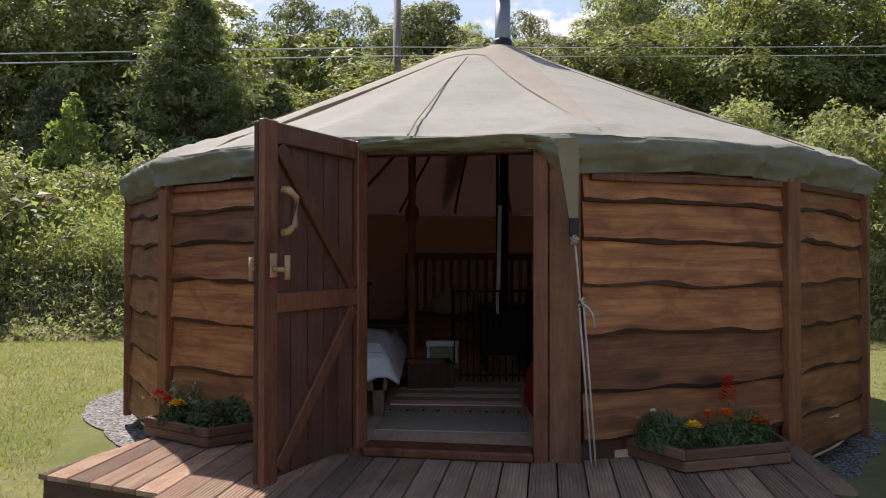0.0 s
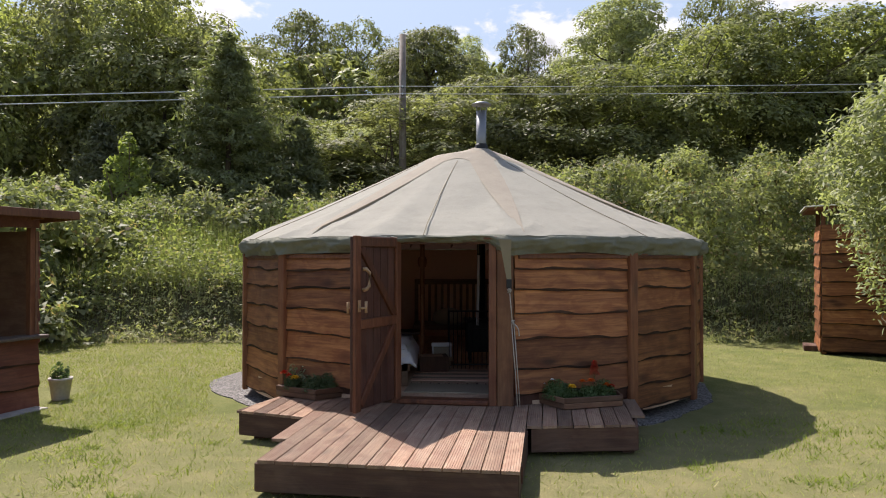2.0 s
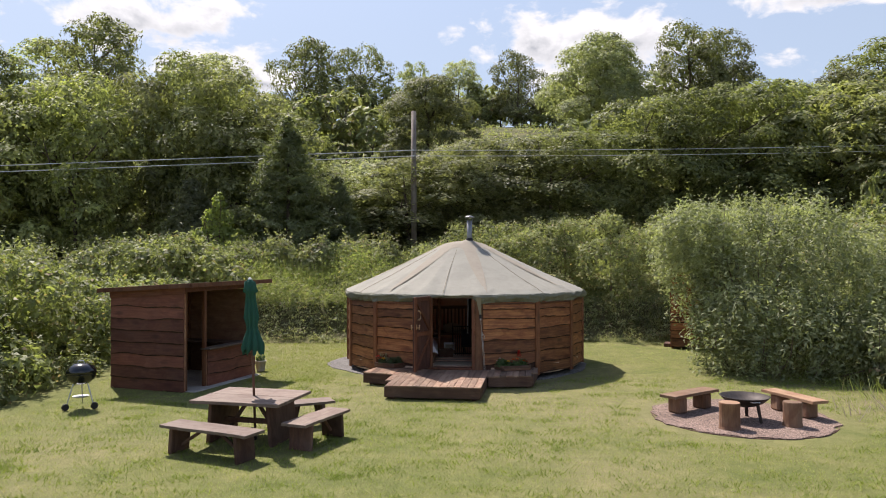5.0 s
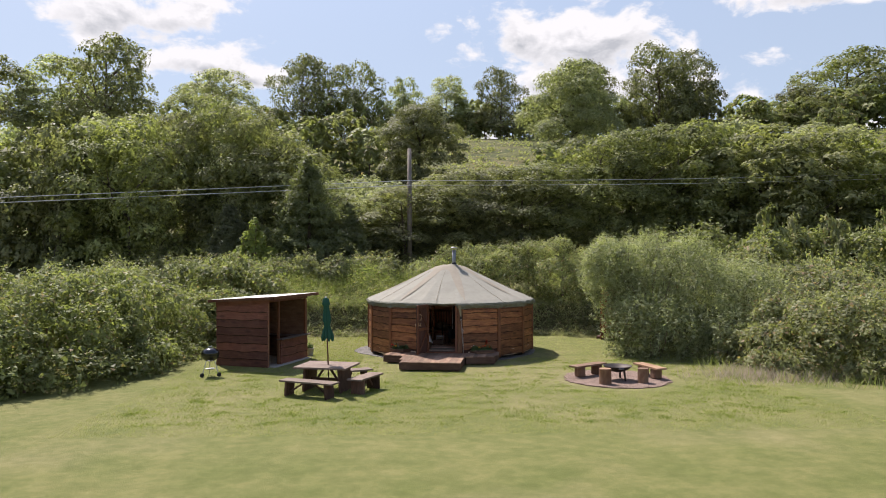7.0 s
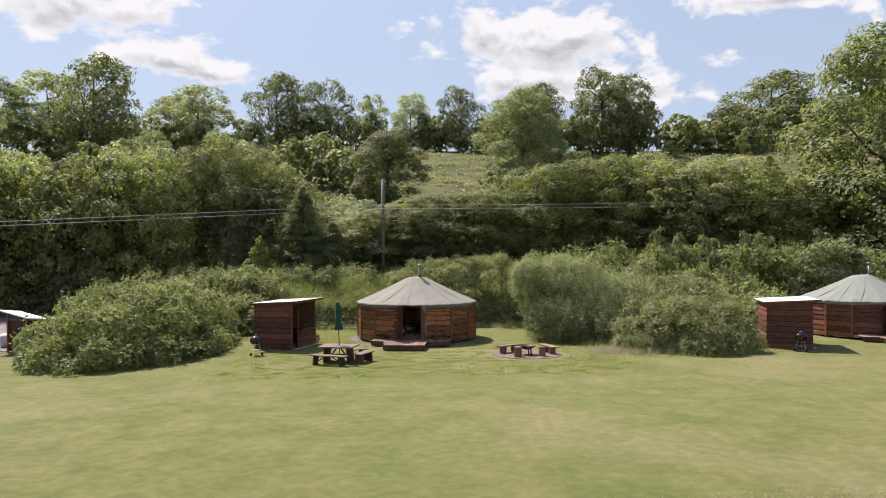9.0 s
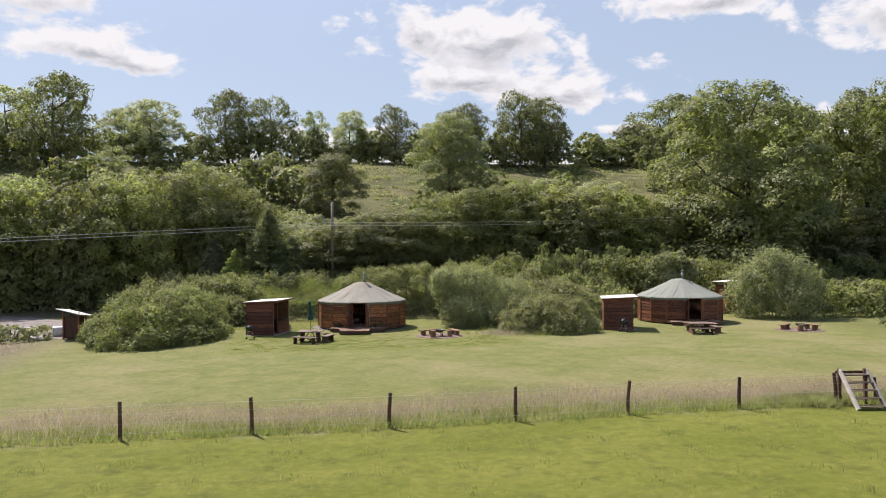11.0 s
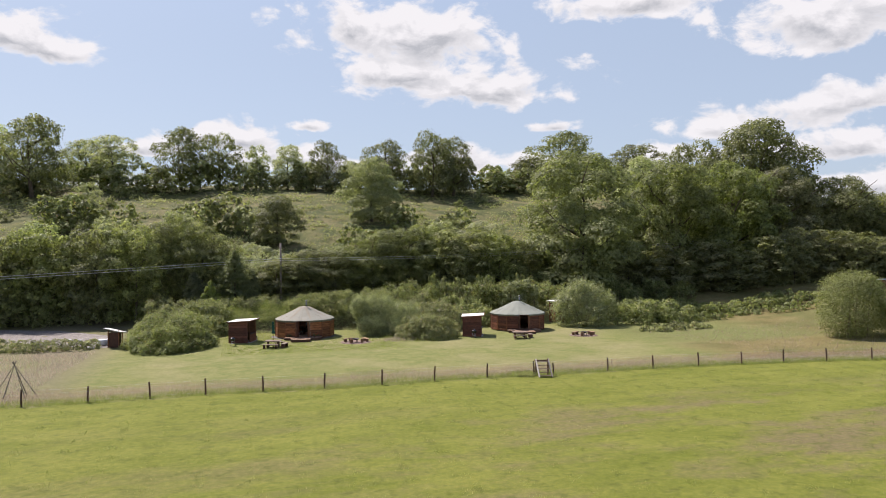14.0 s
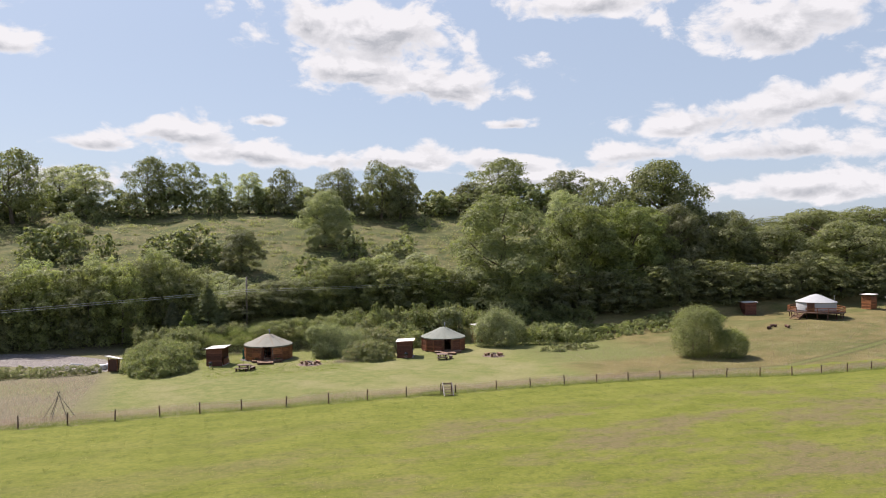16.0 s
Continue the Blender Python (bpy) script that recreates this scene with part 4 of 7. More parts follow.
# ---- waney-clad sheds ----
def clad_wall(parent, a, b, z0, z1, mat, pitch=0.27, seed=0, back=None):
    """Overlapping boards on the wall from a to b (seen from outside a is on the left)."""
    rnd = random.Random(seed)
    a, b = Vector(a), Vector(b)
    d = b - a
    ang = math.degrees(math.atan2(d.y, d.x))
    mid = (a + b) / 2
    n = max(1, round((z1 - z0) / pitch))
    for k in range(n):
        h = (z1 - z0) / n
        me = waney(d.length - 0.01, h + 0.01, mat, rnd.randrange(4))
        under("plank", me, parent, pose(mid.x, mid.y, z1 - k * h - 0.03, 0, rnd.uniform(-0.4, 0.4), ang))
    part("wall_backing", boxed((-d.length / 2, 0.0, z0), (d.length / 2, 0.03, z1), 0), back or M_DOOR, parent, place=pose(mid.x, mid.y, 0, 0, 0, ang))


def build_kitchen(x, y, turn, label):
    """Open-sided camp kitchen: plank walls, doorway, half wall with a shelf, sheet roof."""
    t = thing("kitchen_shed", label, "shed", (x, y, float(height(x, y))), turn, "camp kitchens")
    W, D, H = 2.15, 2.75, 2.28
    clad_wall(t, (0, 0, 0), (W, 0, 0), 0.02, H, M_SHED, seed=1, back=M_INNER)
    clad_wall(t, (0, D, 0), (0, 0, 0), 0.02, H - 0.1, M_SHED, seed=2, back=M_INNER)
    clad_wall(t, (W, D, 0), (0, D, 0), 0.02, H, M_SHED, seed=3, back=M_INNER)
    clad_wall(t, (W, 0.78, 0), (W, D, 0), 0.02, 0.9, M_SHED, seed=4, back=M_INNER)
    for px, py in ((0.02, 0.02), (W - 0.09, 0.03), (W - 0.09, 0.72), (W - 0.09, D - 0.1), (0.02, D - 0.1)):
        part("post", boxed((px, py, 0), (px + 0.08, py + 0.08, H + 0.05), 0.006), M_POST, t)
    part("shelf", boxed((W - 0.14, 0.7, 0.9), (W + 0.16, D + 0.05, 0.94), 0.008), M_TOP, t, "weathered serving shelf")
    part("worktop", boxed((0.05, D - 0.65, 0.86), (W - 0.18, D - 0.06, 0.9), 0.006), M_LEG, t)
    part("worktop_leg", boxed((0.3, D - 0.6, 0.02), (0.38, D - 0.52, 0.858)), M_LEG, t)
    part("floor_slab", boxed((0.04, 0.04, -0.05), (W + 0.25, D - 0.04, 0.02), 0.01), M_SLAB, t, "pale paving slabs")
    slope = pose(0, 0, H + 0.02, 0, -3.2, 0)
    for k in range(4):
        part("rafter", boxed((-0.1, 0.1 + 0.84 * k, 0), (W + 0.2, 0.15 + 0.84 * k, 0.07), 0), M_POST, t, place=slope)
    part("head_board", boxed((-0.03, -0.045, -0.14), (W + 0.03, -0.012, 0.068), 0.004), M_SHED, t, place=slope)
    part("head_board", boxed((-0.045, -0.01, -0.16), (-0.012, D, 0.068), 0.004), M_SHED, t, place=slope)
    part("head_board", boxed((W + 0.0, 0.0, -0.1), (W + 0.03, D, 0.068), 0.004), M_SHED, t, place=slope)
    part("roof_sheet", boxed((-0.2, -0.22, 0.072), (W + 0.34, D + 0.3, 0.1), 0.004), M_SHEET, t, "pale sheet roof", place=slope)
    for lo, hi in (((-0.21, -0.26, 0.0), (W + 0.35, -0.222, 0.104)), ((-0.21, D + 0.302, 0.0), (W + 0.35, D + 0.34, 0.104)), ((W + 0.342, -0.22, 0.0), (W + 0.375, D + 0.3, 0.104))):
        part("fascia", boxed(lo, hi, 0.004), M_POST, t, place=slope)
    return t


M_SLAB = plain("pale paving slab", (0.33, 0.3, 0.26), 0.85, 0, 9, 0.3, 0.4)
build_kitchen(-8.87, -3.4, -20.5, "open-sided red-brown plank kitchen shed on the lawn")
build_kitchen(17.75, -6.2, -20.5, "red-brown plank kitchen shed beside the second yurt")


def build_toilet(x, y, turn, label, h=2.6, w=1.5):
    t = thing("toilet_shed", label, "shed", (x, y, float(height(x, y))), turn, "toilet sheds")
    clad_wall(t, (0, 0, 0), (w, 0, 0), 0.1, h, M_CLAD, seed=11)
    clad_wall(t, (0, w, 0), (0, 0, 0), 0.1, h, M_CLAD, seed=12)
    clad_wall(t, (w, 0, 0), (w, w, 0), 0.1, h, M_CLAD, seed=13)
    clad_wall(t, (w, w, 0), (0, w, 0), 0.1, h, M_CLAD, seed=14)
    for px, py in ((0.0, 0.0), (w - 0.08, 0.0), (w - 0.08, w - 0.08), (0, w - 0.08)):
        part("post", boxed((px, py, 0), (px + 0.08, py + 0.08, h + 0.35), 0.006), M_POST, t)
    part("step", boxed((-0.3, 0.45, 0.0), (-0.05, 1.0, 0.12), 0.01), M_LEG, t)
    slope = pose(0, 0, h + 0.3, 0, -2.5, 0)
    part("roof_sheet", boxed((-0.3, -0.25, 0.06), (w + 0.3, w + 0.25, 0.085), 0.004), M_SHEET, t, "pale sheet roof", place=slope)
    part("roof_frame", boxed((-0.25, -0.2, 0.0), (w + 0.25, w + 0.2, 0.058), 0.004), M_POST, t, place=slope)
    return t


build_toilet(7.05, 3.2, -25, "tall narrow plank shed behind the willow")
build_toilet(34.4, 4.0, 6, "tall narrow plank shed behind the second yurt")


# ---- picnic tables ----
def trestle(t, x, y0, y1, z, lean=0.12, mat=None):
    """A pair of broad splayed plank legs."""
    for s in (-1, 1):
        bm = bmesh.new()
        yc = (y0 + y1) / 2
        half = (y1 - y0) / 2
        box(bm, (-0.035, -half * 0.72, 0), (0.035, half * 0.72, z), 0.01)
        for v in bm.verts:
            f = v.co.z / z
            v.co.y *= 1.28 - 0.42 * math.sin(math.pi * min(1, f * 1.05)) * 0.8
            v.co.x += s * lean * (1 - f) * 0.6
        part("leg", bm, mat or M_LEG, t, place=pose(x * s, yc, 0))


def slab_top(lx, ly, z0, z1, seed, wave=0.025):
    """A thick plank top with slightly wandering edges."""
    rnd = random.Random(seed)
    bm = bmesh.new()
    n = 10
    ph = rnd.uniform(0, 6)
    loop = []
    for k in range(n + 1):
        x = lx * (k / n - 0.5)
        loop.append((x, -ly / 2 + wave * math.sin(3 * x + ph) * 0.6 + rnd.uniform(-0.3, 0.3) * wave))
    for k in range(n + 1):
        x = lx * (0.5 - k / n)
        loop.append((x, ly / 2 + wave * math.sin(2.3 * x + ph) * 0.6 + rnd.uniform(-0.3, 0.3) * wave))
    lo = [bm.verts.new((x, y, z0)) for x, y in loop]
    hi = [bm.verts.new((x, y, z1 - 0.006)) for x, y in loop]
    tp = [bm.verts.new((x * 0.994, y * 0.985, z1)) for x, y in loop]
    m = len(loop)
    for a, b in ((lo, hi), (hi, tp)):
        for k in range(m):
            bm.faces.new((a[k], a[(k + 1) % m], b[(k + 1) % m], b[k]))
    bm.faces.new(lo[::-1])
    bm.faces.new(tp)
    return bm


def build_table(x, y, turn):
    g = float(height(x, y))
    t = thing("picnic_table", "square weathered timber picnic table on the lawn", "table", (x, y, g), turn, "picnic tables")
    for k in range(2):
        part("top_plank", slab_top(1.62, 0.62, 0.7, 0.75, 3 + k, 0.02), M_TOP, t, place=pose(0, -0.315 + 0.63 * k, 0))
    trestle(t, 0.52, -0.5, 0.5, 0.7, 0.1)
    part("stretcher", boxed((-0.5, -0.04, 0.28), (0.5, 0.04, 0.36)), M_LEG, t)
    for s in (-1, 1):
        part("brace", tubed([(0.45 * s, 0, 0.14), (0.06 * s, 0, 0.69)], 0.035, 6), M_LEG, t)
    return t


def build_bench(x, y, turn, length=1.6, width=0.42, label="low weathered timber bench at the picnic table"):
    t = thing("bench", label, "bench", (x, y, float(height(x, y))), turn, "picnic benches")
    part("seat", slab_top(length, width, 0.41, 0.455, int(97 * length + 10 * abs(x)), 0.025), M_TOP, t)
    trestle(t, length / 2 - 0.22, -width / 2, width / 2, 0.41, 0.06)
    part("brace", tubed([(length / 2 - 0.26, 0, 0.12), (0.15, 0, 0.4)], 0.028, 6), M_LEG, t)
    part("brace", tubed([(-length / 2 + 0.26, 0, 0.12), (-0.15, 0, 0.4)], 0.028, 6), M_LEG, t)
    return t


build_table(-4.22, -8.4, -15)
build_bench(-4.6, -9.45, -27, 1.75, 0.44)
build_bench(-3.06, -8.68, 66, 1.35, 0.46)
build_bench(-3.45, -7.45, 26, 0.95, 0.42, "short weathered timber bench at the picnic table")
build_table(23.6, -9.6, -12)
build_bench(23.3, -10.6, -14, 1.7, 0.44)
build_bench(24.9, -9.7, 74, 1.35, 0.46)
build_bench(23.9, -8.55, -10, 1.5, 0.42)


def build_parasol(x, y):
    g = float(height(x, y))
    t = thing("parasol", "closed dark green parasol standing through the table", "parasol", (x, y, g), 0)
    part("pole", tubed([(0.06, 0, 0.0), (-0.04, 0, 2.72)], 0.021, 12), M_LEG, t, "", True)
    bm = bmesh.new()
    prof = ((2.74, 0.03), (2.7, 0.085), (2.6, 0.1), (2.54, 0.12), (2.5, 0.075), (2.3, 0.09), (2.1, 0.115), (1.95, 0.085), (1.88, 0.085), (1.74, 0.125), (1.6, 0.165), (1.5, 0.15))
    n = 48
    rings = []
    for z, r in prof:
        f = max(0.0, (2.7 - z) / 1.2)
        ring = []
        for s in range(n):
            a = 2 * math.pi * s / n
            pleat = 1 + (0.14 + 0.26 * f) * (1.6 * abs(math.cos(4 * a + 1.6 * f)) - 1) + 0.1 * math.cos(3 * a + 1 + 2 * f)
            drop = 0.06 * f * math.cos(8 * a + 1.2) if f > 0.85 else 0
            ring.append(bm.verts.new((r * pleat * math.cos(a) - 0.04 + 0.07 * f, r * pleat * math.sin(a), z + drop)))
        rings.append(ring)
    for a, b in zip(rings, rings[1:]):
        for s in range(n):
            bm.faces.new((a[s], a[(s + 1) % n], b[(s + 1) % n], b[s]))
    part("canopy", bm, M_GREEN, t, "folded green fabric", True)
    part("finial", lathe([(0.03, 2.735), (0.03, 2.76), (0.01, 2.775)], 12), M_BAG, t, place=pose(-0.04, 0, 0))
    part("foot", lathe([(0.09, 0.0), (0.09, 0.04), (0.04, 0.07), (0.03, 0.2)], 20), M_IRON, t)
    return t


build_parasol(-4.22, -8.42)


# ---- kettle barbecues ----
def build_grill(x, y, turn, label):
    g = float(height(x, y))
    t = thing("kettle_barbecue", label, "barbecue", (x, y, g), turn, "kettle barbecues")
    part("bowl", lathe([(0.06, 0.5), (0.18, 0.54), (0.26, 0.62), (0.285, 0.72), (0.29, 0.73)], 28), M_ENAMEL, t, "black enamel bowl", True)
    lid = part("lid", lathe([(0.295, 0.732), (0.285, 0.8), (0.23, 0.88), (0.14, 0.935), (0.03, 0.95)], 28), M_ENAMEL, t, "black enamel domed lid", True)
    part("lid_handle", tubed([(-0.06, 0, 0.945), (-0.05, 0, 0.99), (0.05, 0, 0.99), (0.06, 0, 0.945)], 0.012, 6), M_ALLOY, lid)
    for k in range(3):
        a = radians(90 + 120 * k)
        leg = part("leg", tubed([(0.15 * math.cos(a), 0.15 * math.sin(a), 0.54), (0.3 * math.cos(a), 0.3 * math.sin(a), 0.06)], 0.012, 8), M_ALLOY, t)
        if k:
            part("wheel", lathe([(0.07, -0.02), (0.075, 0.0), (0.07, 0.02)], 16), M_RUBBER, leg, place=pose(0.31 * math.cos(a), 0.31 * math.sin(a), 0.075, 90, 0, 30))
    part("ash_tray", lathe([(0.12, 0.24), (0.16, 0.26), (0.16, 0.265)], 18), M_ALLOY, t)
    return t


build_grill(-8.4, -5.85, 20, "black kettle barbecue on three legs beside the kitchen shed")
build_grill(18.7, -7.6, -40, "black kettle barbecue before the second kitchen shed")


# ---- flower pot behind the kitchen ----
def build_pot(x, y):
    g = float(height(x, y))
    t = thing("plant_pot", "pale clay pot with a small green plant on the lawn", "pot", (x, y, g))
    part("pot", lathe([(0.1, 0.0), (0.11, 0.01), (0.145, 0.27), (0.155, 0.27), (0.155, 0.3), (0.135, 0.3), (0.13, 0.26), (0.02, 0.25)], 20), M_POT, t, "", True)
    rng = np.random.default_rng(77)
    d = unit(rng.normal(size=(160, 3)))
    d[:, 2] = np.abs(d[:, 2])
    under("foliage", leaf_mesh("foliage", np.array([0, 0, 0.27]) + d * np.array([0.15, 0.15, 0.24]) * rng.uniform(0.4, 1.0, (160, 1)), unit(d + 0.5 * rng.normal(size=d.shape)), 0.04, M_LEAF_BED, 0.4, rng=rng), t, label="green pot plant")


M_POT = plain("pale clay", (0.42, 0.39, 0.35), 0.85, 0, 25, 0.2, 0.2)


# ---- fire pits ----
def ring_points(cx, cy, r, n=40, sy=1.0):
    return [(cx + r * math.cos(2 * math.pi * k / n), cy + sy * r * math.sin(2 * math.pi * k / n)) for k in range(n)]


def build_pit(cx, cy, label):
    g = float(height(cx, cy))
    sheet("pavement", ring_points(cx, cy, 1.66, 60), M_CHIP, 0.025, "round bed of pinkish wood chippings", "chippings", wobble=0.07)
    rim = thing("bed_edging", "thin timber edging around the chippings", "edging", (cx, cy, g), kind="structure")
    bm = bmesh.new()
    pts = ring_points(0, 0, 1.65)
    rows = []
    for x, y in pts:
        k = 1.012
        rows.append([bm.verts.new(p) for p in ((x, y, -0.03), (x, y, 0.012), (x * k, y * k, 0.012), (x * k, y * k, -0.03))])
    for a, b in zip(rows, rows[1:] + rows[:1]):
        for i in range(4):
            bm.faces.new((a[i], a[(i + 1) % 4], b[(i + 1) % 4], b[i]))
    part("strip", bm, M_LEG, rim)
    b = thing("fire_bowl", label, "fire pit", (cx - 0.05, cy - 0.28, g), 0, "fire bowls")
    part("bowl", lathe([(0.07, 0.27), (0.22, 0.31), (0.35, 0.38), (0.42, 0.45), (0.45, 0.48), (0.43, 0.48), (0.34, 0.41), (0.2, 0.35), (0.02, 0.33)], 36), M_RUST, b, "", True)
    for k in range(3):
        a = radians(-60 + 120 * k)
        part("leg", boxed((0.0, -0.03, 0.0), (0.035, 0.03, 0.36), 0.004, pose(0.33 * math.cos(a), 0.33 * math.sin(a), 0, 0, 0, math.degrees(a)) @ pose(0, 0, 0, 0, -12, 0)), M_RUST, b)
    part("handle", tubed([(-0.08, -0.425, 0.44), (-0.07, -0.48, 0.44), (0.07, -0.48, 0.44), (0.08, -0.425, 0.44)], 0.008, 6), M_ALLOY, b)
    for sx, sy, r, h in ((-0.62, -0.93, 0.185, 0.47), (0.6, -0.78, 0.165, 0.44)):
        s = thing("log_stool", "upright sawn log stool with cracked grain", "stool", (cx + sx, cy + sy, g + 0.02), 40 * sx, "log stools")
        part("log", lathe([(r * 1.06, 0.0), (r, 0.05), (r * 0.98, 0.3), (r, h - 0.015), (r * 0.97, h)], 22, 0.035, int(100 * r)), M_LOG, s)
        part("cut_face", lathe([(r * 0.95, h - 0.01), (r * 0.95, h + 0.004)], 22), M_BENCH, s)
    for (ax, ay), (bx, by), w in (((-1.28, 0.26), (-0.26, 0.94), 0.36), ((1.0, 0.78), (1.3, -0.32), 0.36)):
        d = Vector((bx - ax, by - ay, 0))
        q = thing("log_bench", "plank bench on two short logs beside the fire bowl", "bench", (cx + (ax + bx) / 2, cy + (ay + by) / 2, g + 0.02), math.degrees(math.atan2(d.y, d.x)), "log benches")
        part("seat", slab_top(d.length + 0.2, w, 0.32, 0.375, int(50 * w), 0.015), M_BENCH, q)
        for s in (-1, 1):
            part("block", boxed((-0.13, -0.15, 0.0), (0.13, 0.15, 0.32), 0.035), M_LOG, q, place=pose(s * (d.length / 2 - 0.22), 0, 0, 0, 0, 4 * s))


build_pit(4.85, -7.05, "shallow dark steel fire bowl on three legs")
build_pit(31.6, -9.9, "shallow dark steel fire bowl at the second camp")


# ---- second and third yurt ----
M_CLAD_B = timber("dark red stained cladding", (0.2, 0.072, 0.034), (0.11, 0.038, 0.02), (1.6, 30, 26), 0.62, 0.75, 0.12)
build_yurt((26.75, -1.1, float(height(26.75, -1.1))), M_CANVAS_B, M_CANVAS_B, M_CANVAS_B, M_CLAD_B, "round timber-clad yurt with grey-green canvas roof", False)
build_deck(26.9, -1.45)


def far_yurt(x, y):
    g = float(height(x, y))
    top = g + 1.15
    p = thing("raised_deck", "raised timber deck with rails and steps", "deck", (x, y, g))
    n = 16
    part("platform", lathe([(4.9, 0.95), (4.95, 0.97), (4.95, 1.13), (4.9, 1.15)], n), M_FASCIA, p)
    for k in range(n):
        a = 2 * math.pi * k / n
        part("pile", boxed((-0.07, -0.07, -1.2), (0.07, 0.07, 0.95)), M_LEG, p, place=pose(4.5 * math.cos(a), 4.5 * math.sin(a), 0))
        part("rail_post", boxed((-0.05, -0.05, 1.15), (0.05, 0.05, 2.05)), M_POST, p, place=pose(4.8 * math.cos(a), 4.8 * math.sin(a), 0))
        if k in (8,):
            continue
        b = 2 * math.pi * (k + 1) / n
        va, vb = Vector((4.8 * math.cos(a), 4.8 * math.sin(a), 0)), Vector((4.8 * math.cos(b), 4.8 * math.sin(b), 0))
        for z in (1.4, 1.7, 2.0):
            d = vb - va
            part("rail", boxed((0, -0.02, z - 0.06), (d.length, 0.02, z + 0.06)), M_CLAD, p, place=pose(va.x, va.y, 0, 0, 0, math.degrees(math.atan2(d.y, d.x))))
    dirn = 190
    for k in range(6):
        m = pose(0, 0, 0, 0, 0, dirn)
        part("step", boxed((4.95 + 0.3 * k, -0.9, 0.95 - 0.19 * k), (5.28 + 0.3 * k, 0.9, 1.0 - 0.19 * k)), M_BENCH, p, place=m)
    for s in (-0.9, 0.85):
        part("string", boxed((0, s, -0.09), (2.25, s + 0.05, 0.13), 0, pose(4.95, 0, 0.93, 0, 32, 0)), M_LEG, p, place=pose(0, 0, 0, 0, 0, dirn))
    yv = thing("white_yurt", "white canvas yurt on a raised deck", "yurt", (x, y, top))
    part("wall", lathe([(3.4, 0.0), (3.42, 0.3), (3.42, 1.7), (3.4, 1.75)], 40), M_CANVAS_C, yv, "white canvas wall", True)
    part("roof", lathe([(3.55, 1.66), (3.58, 1.74), (3.5, 1.8), (2.2, 2.35), (1.0, 2.9), (0.5, 3.08), (0.05, 3.15)], 40), M_CANVAS_C, yv, "white canvas roof", True)
    part("doorway", boxed((-0.5, -3.5, 0.02), (0.5, -3.35, 1.65)), M_DOOR, yv, place=pose(0, 0, 0, 0, 0, -62))
    part("door_frame", boxed((-0.62, -3.52, 0.0), (-0.5, -3.3, 1.75)), M_POST, yv, place=pose(0, 0, 0, 0, 0, -62))
    part("door_frame", boxed((0.5, -3.52, 0.0), (0.62, -3.3, 1.75)), M_POST, yv, place=pose(0, 0, 0, 0, 0, -62))
    part("flue", tubed([(1.6, -2.6, 1.4), (1.6, -2.6, 3.1)], 0.07, 10), M_STEEL, yv)


far_yurt(100.5, -4.2)
for lx, ly, turn, ln in ((82.6, -11.0, 30, 1.5), (84.3, -10.2, -20, 1.1), (86.0, -11.6, 65, 1.6)):
    seat = thing("log_bench", "dark split log seat in the dry grass", "bench", (lx, ly, float(height(lx, ly))), turn, "log seats")
    part("log", tubed([(-ln / 2, 0, 0.3), (0, 0.03, 0.32), (ln / 2, 0, 0.3)], [0.2, 0.22, 0.19], 9), M_LEG, seat)
    for side in (-1, 1):
        part("block", boxed((side * 0.3 * ln - 0.14, -0.2, -0.05), (side * 0.3 * ln + 0.14, 0.2, 0.2), 0.03), M_LEG, seat)
build_kitchen(91.8, 4.5, -20, "small red-brown shed by the far yurt")
build_toilet(117.0, -2.2, 10, "tall plank shed behind the far yurt", 2.6, 1.9)
build_kitchen(120.5, -4.5, -20, "low plank shed behind the far yurt")


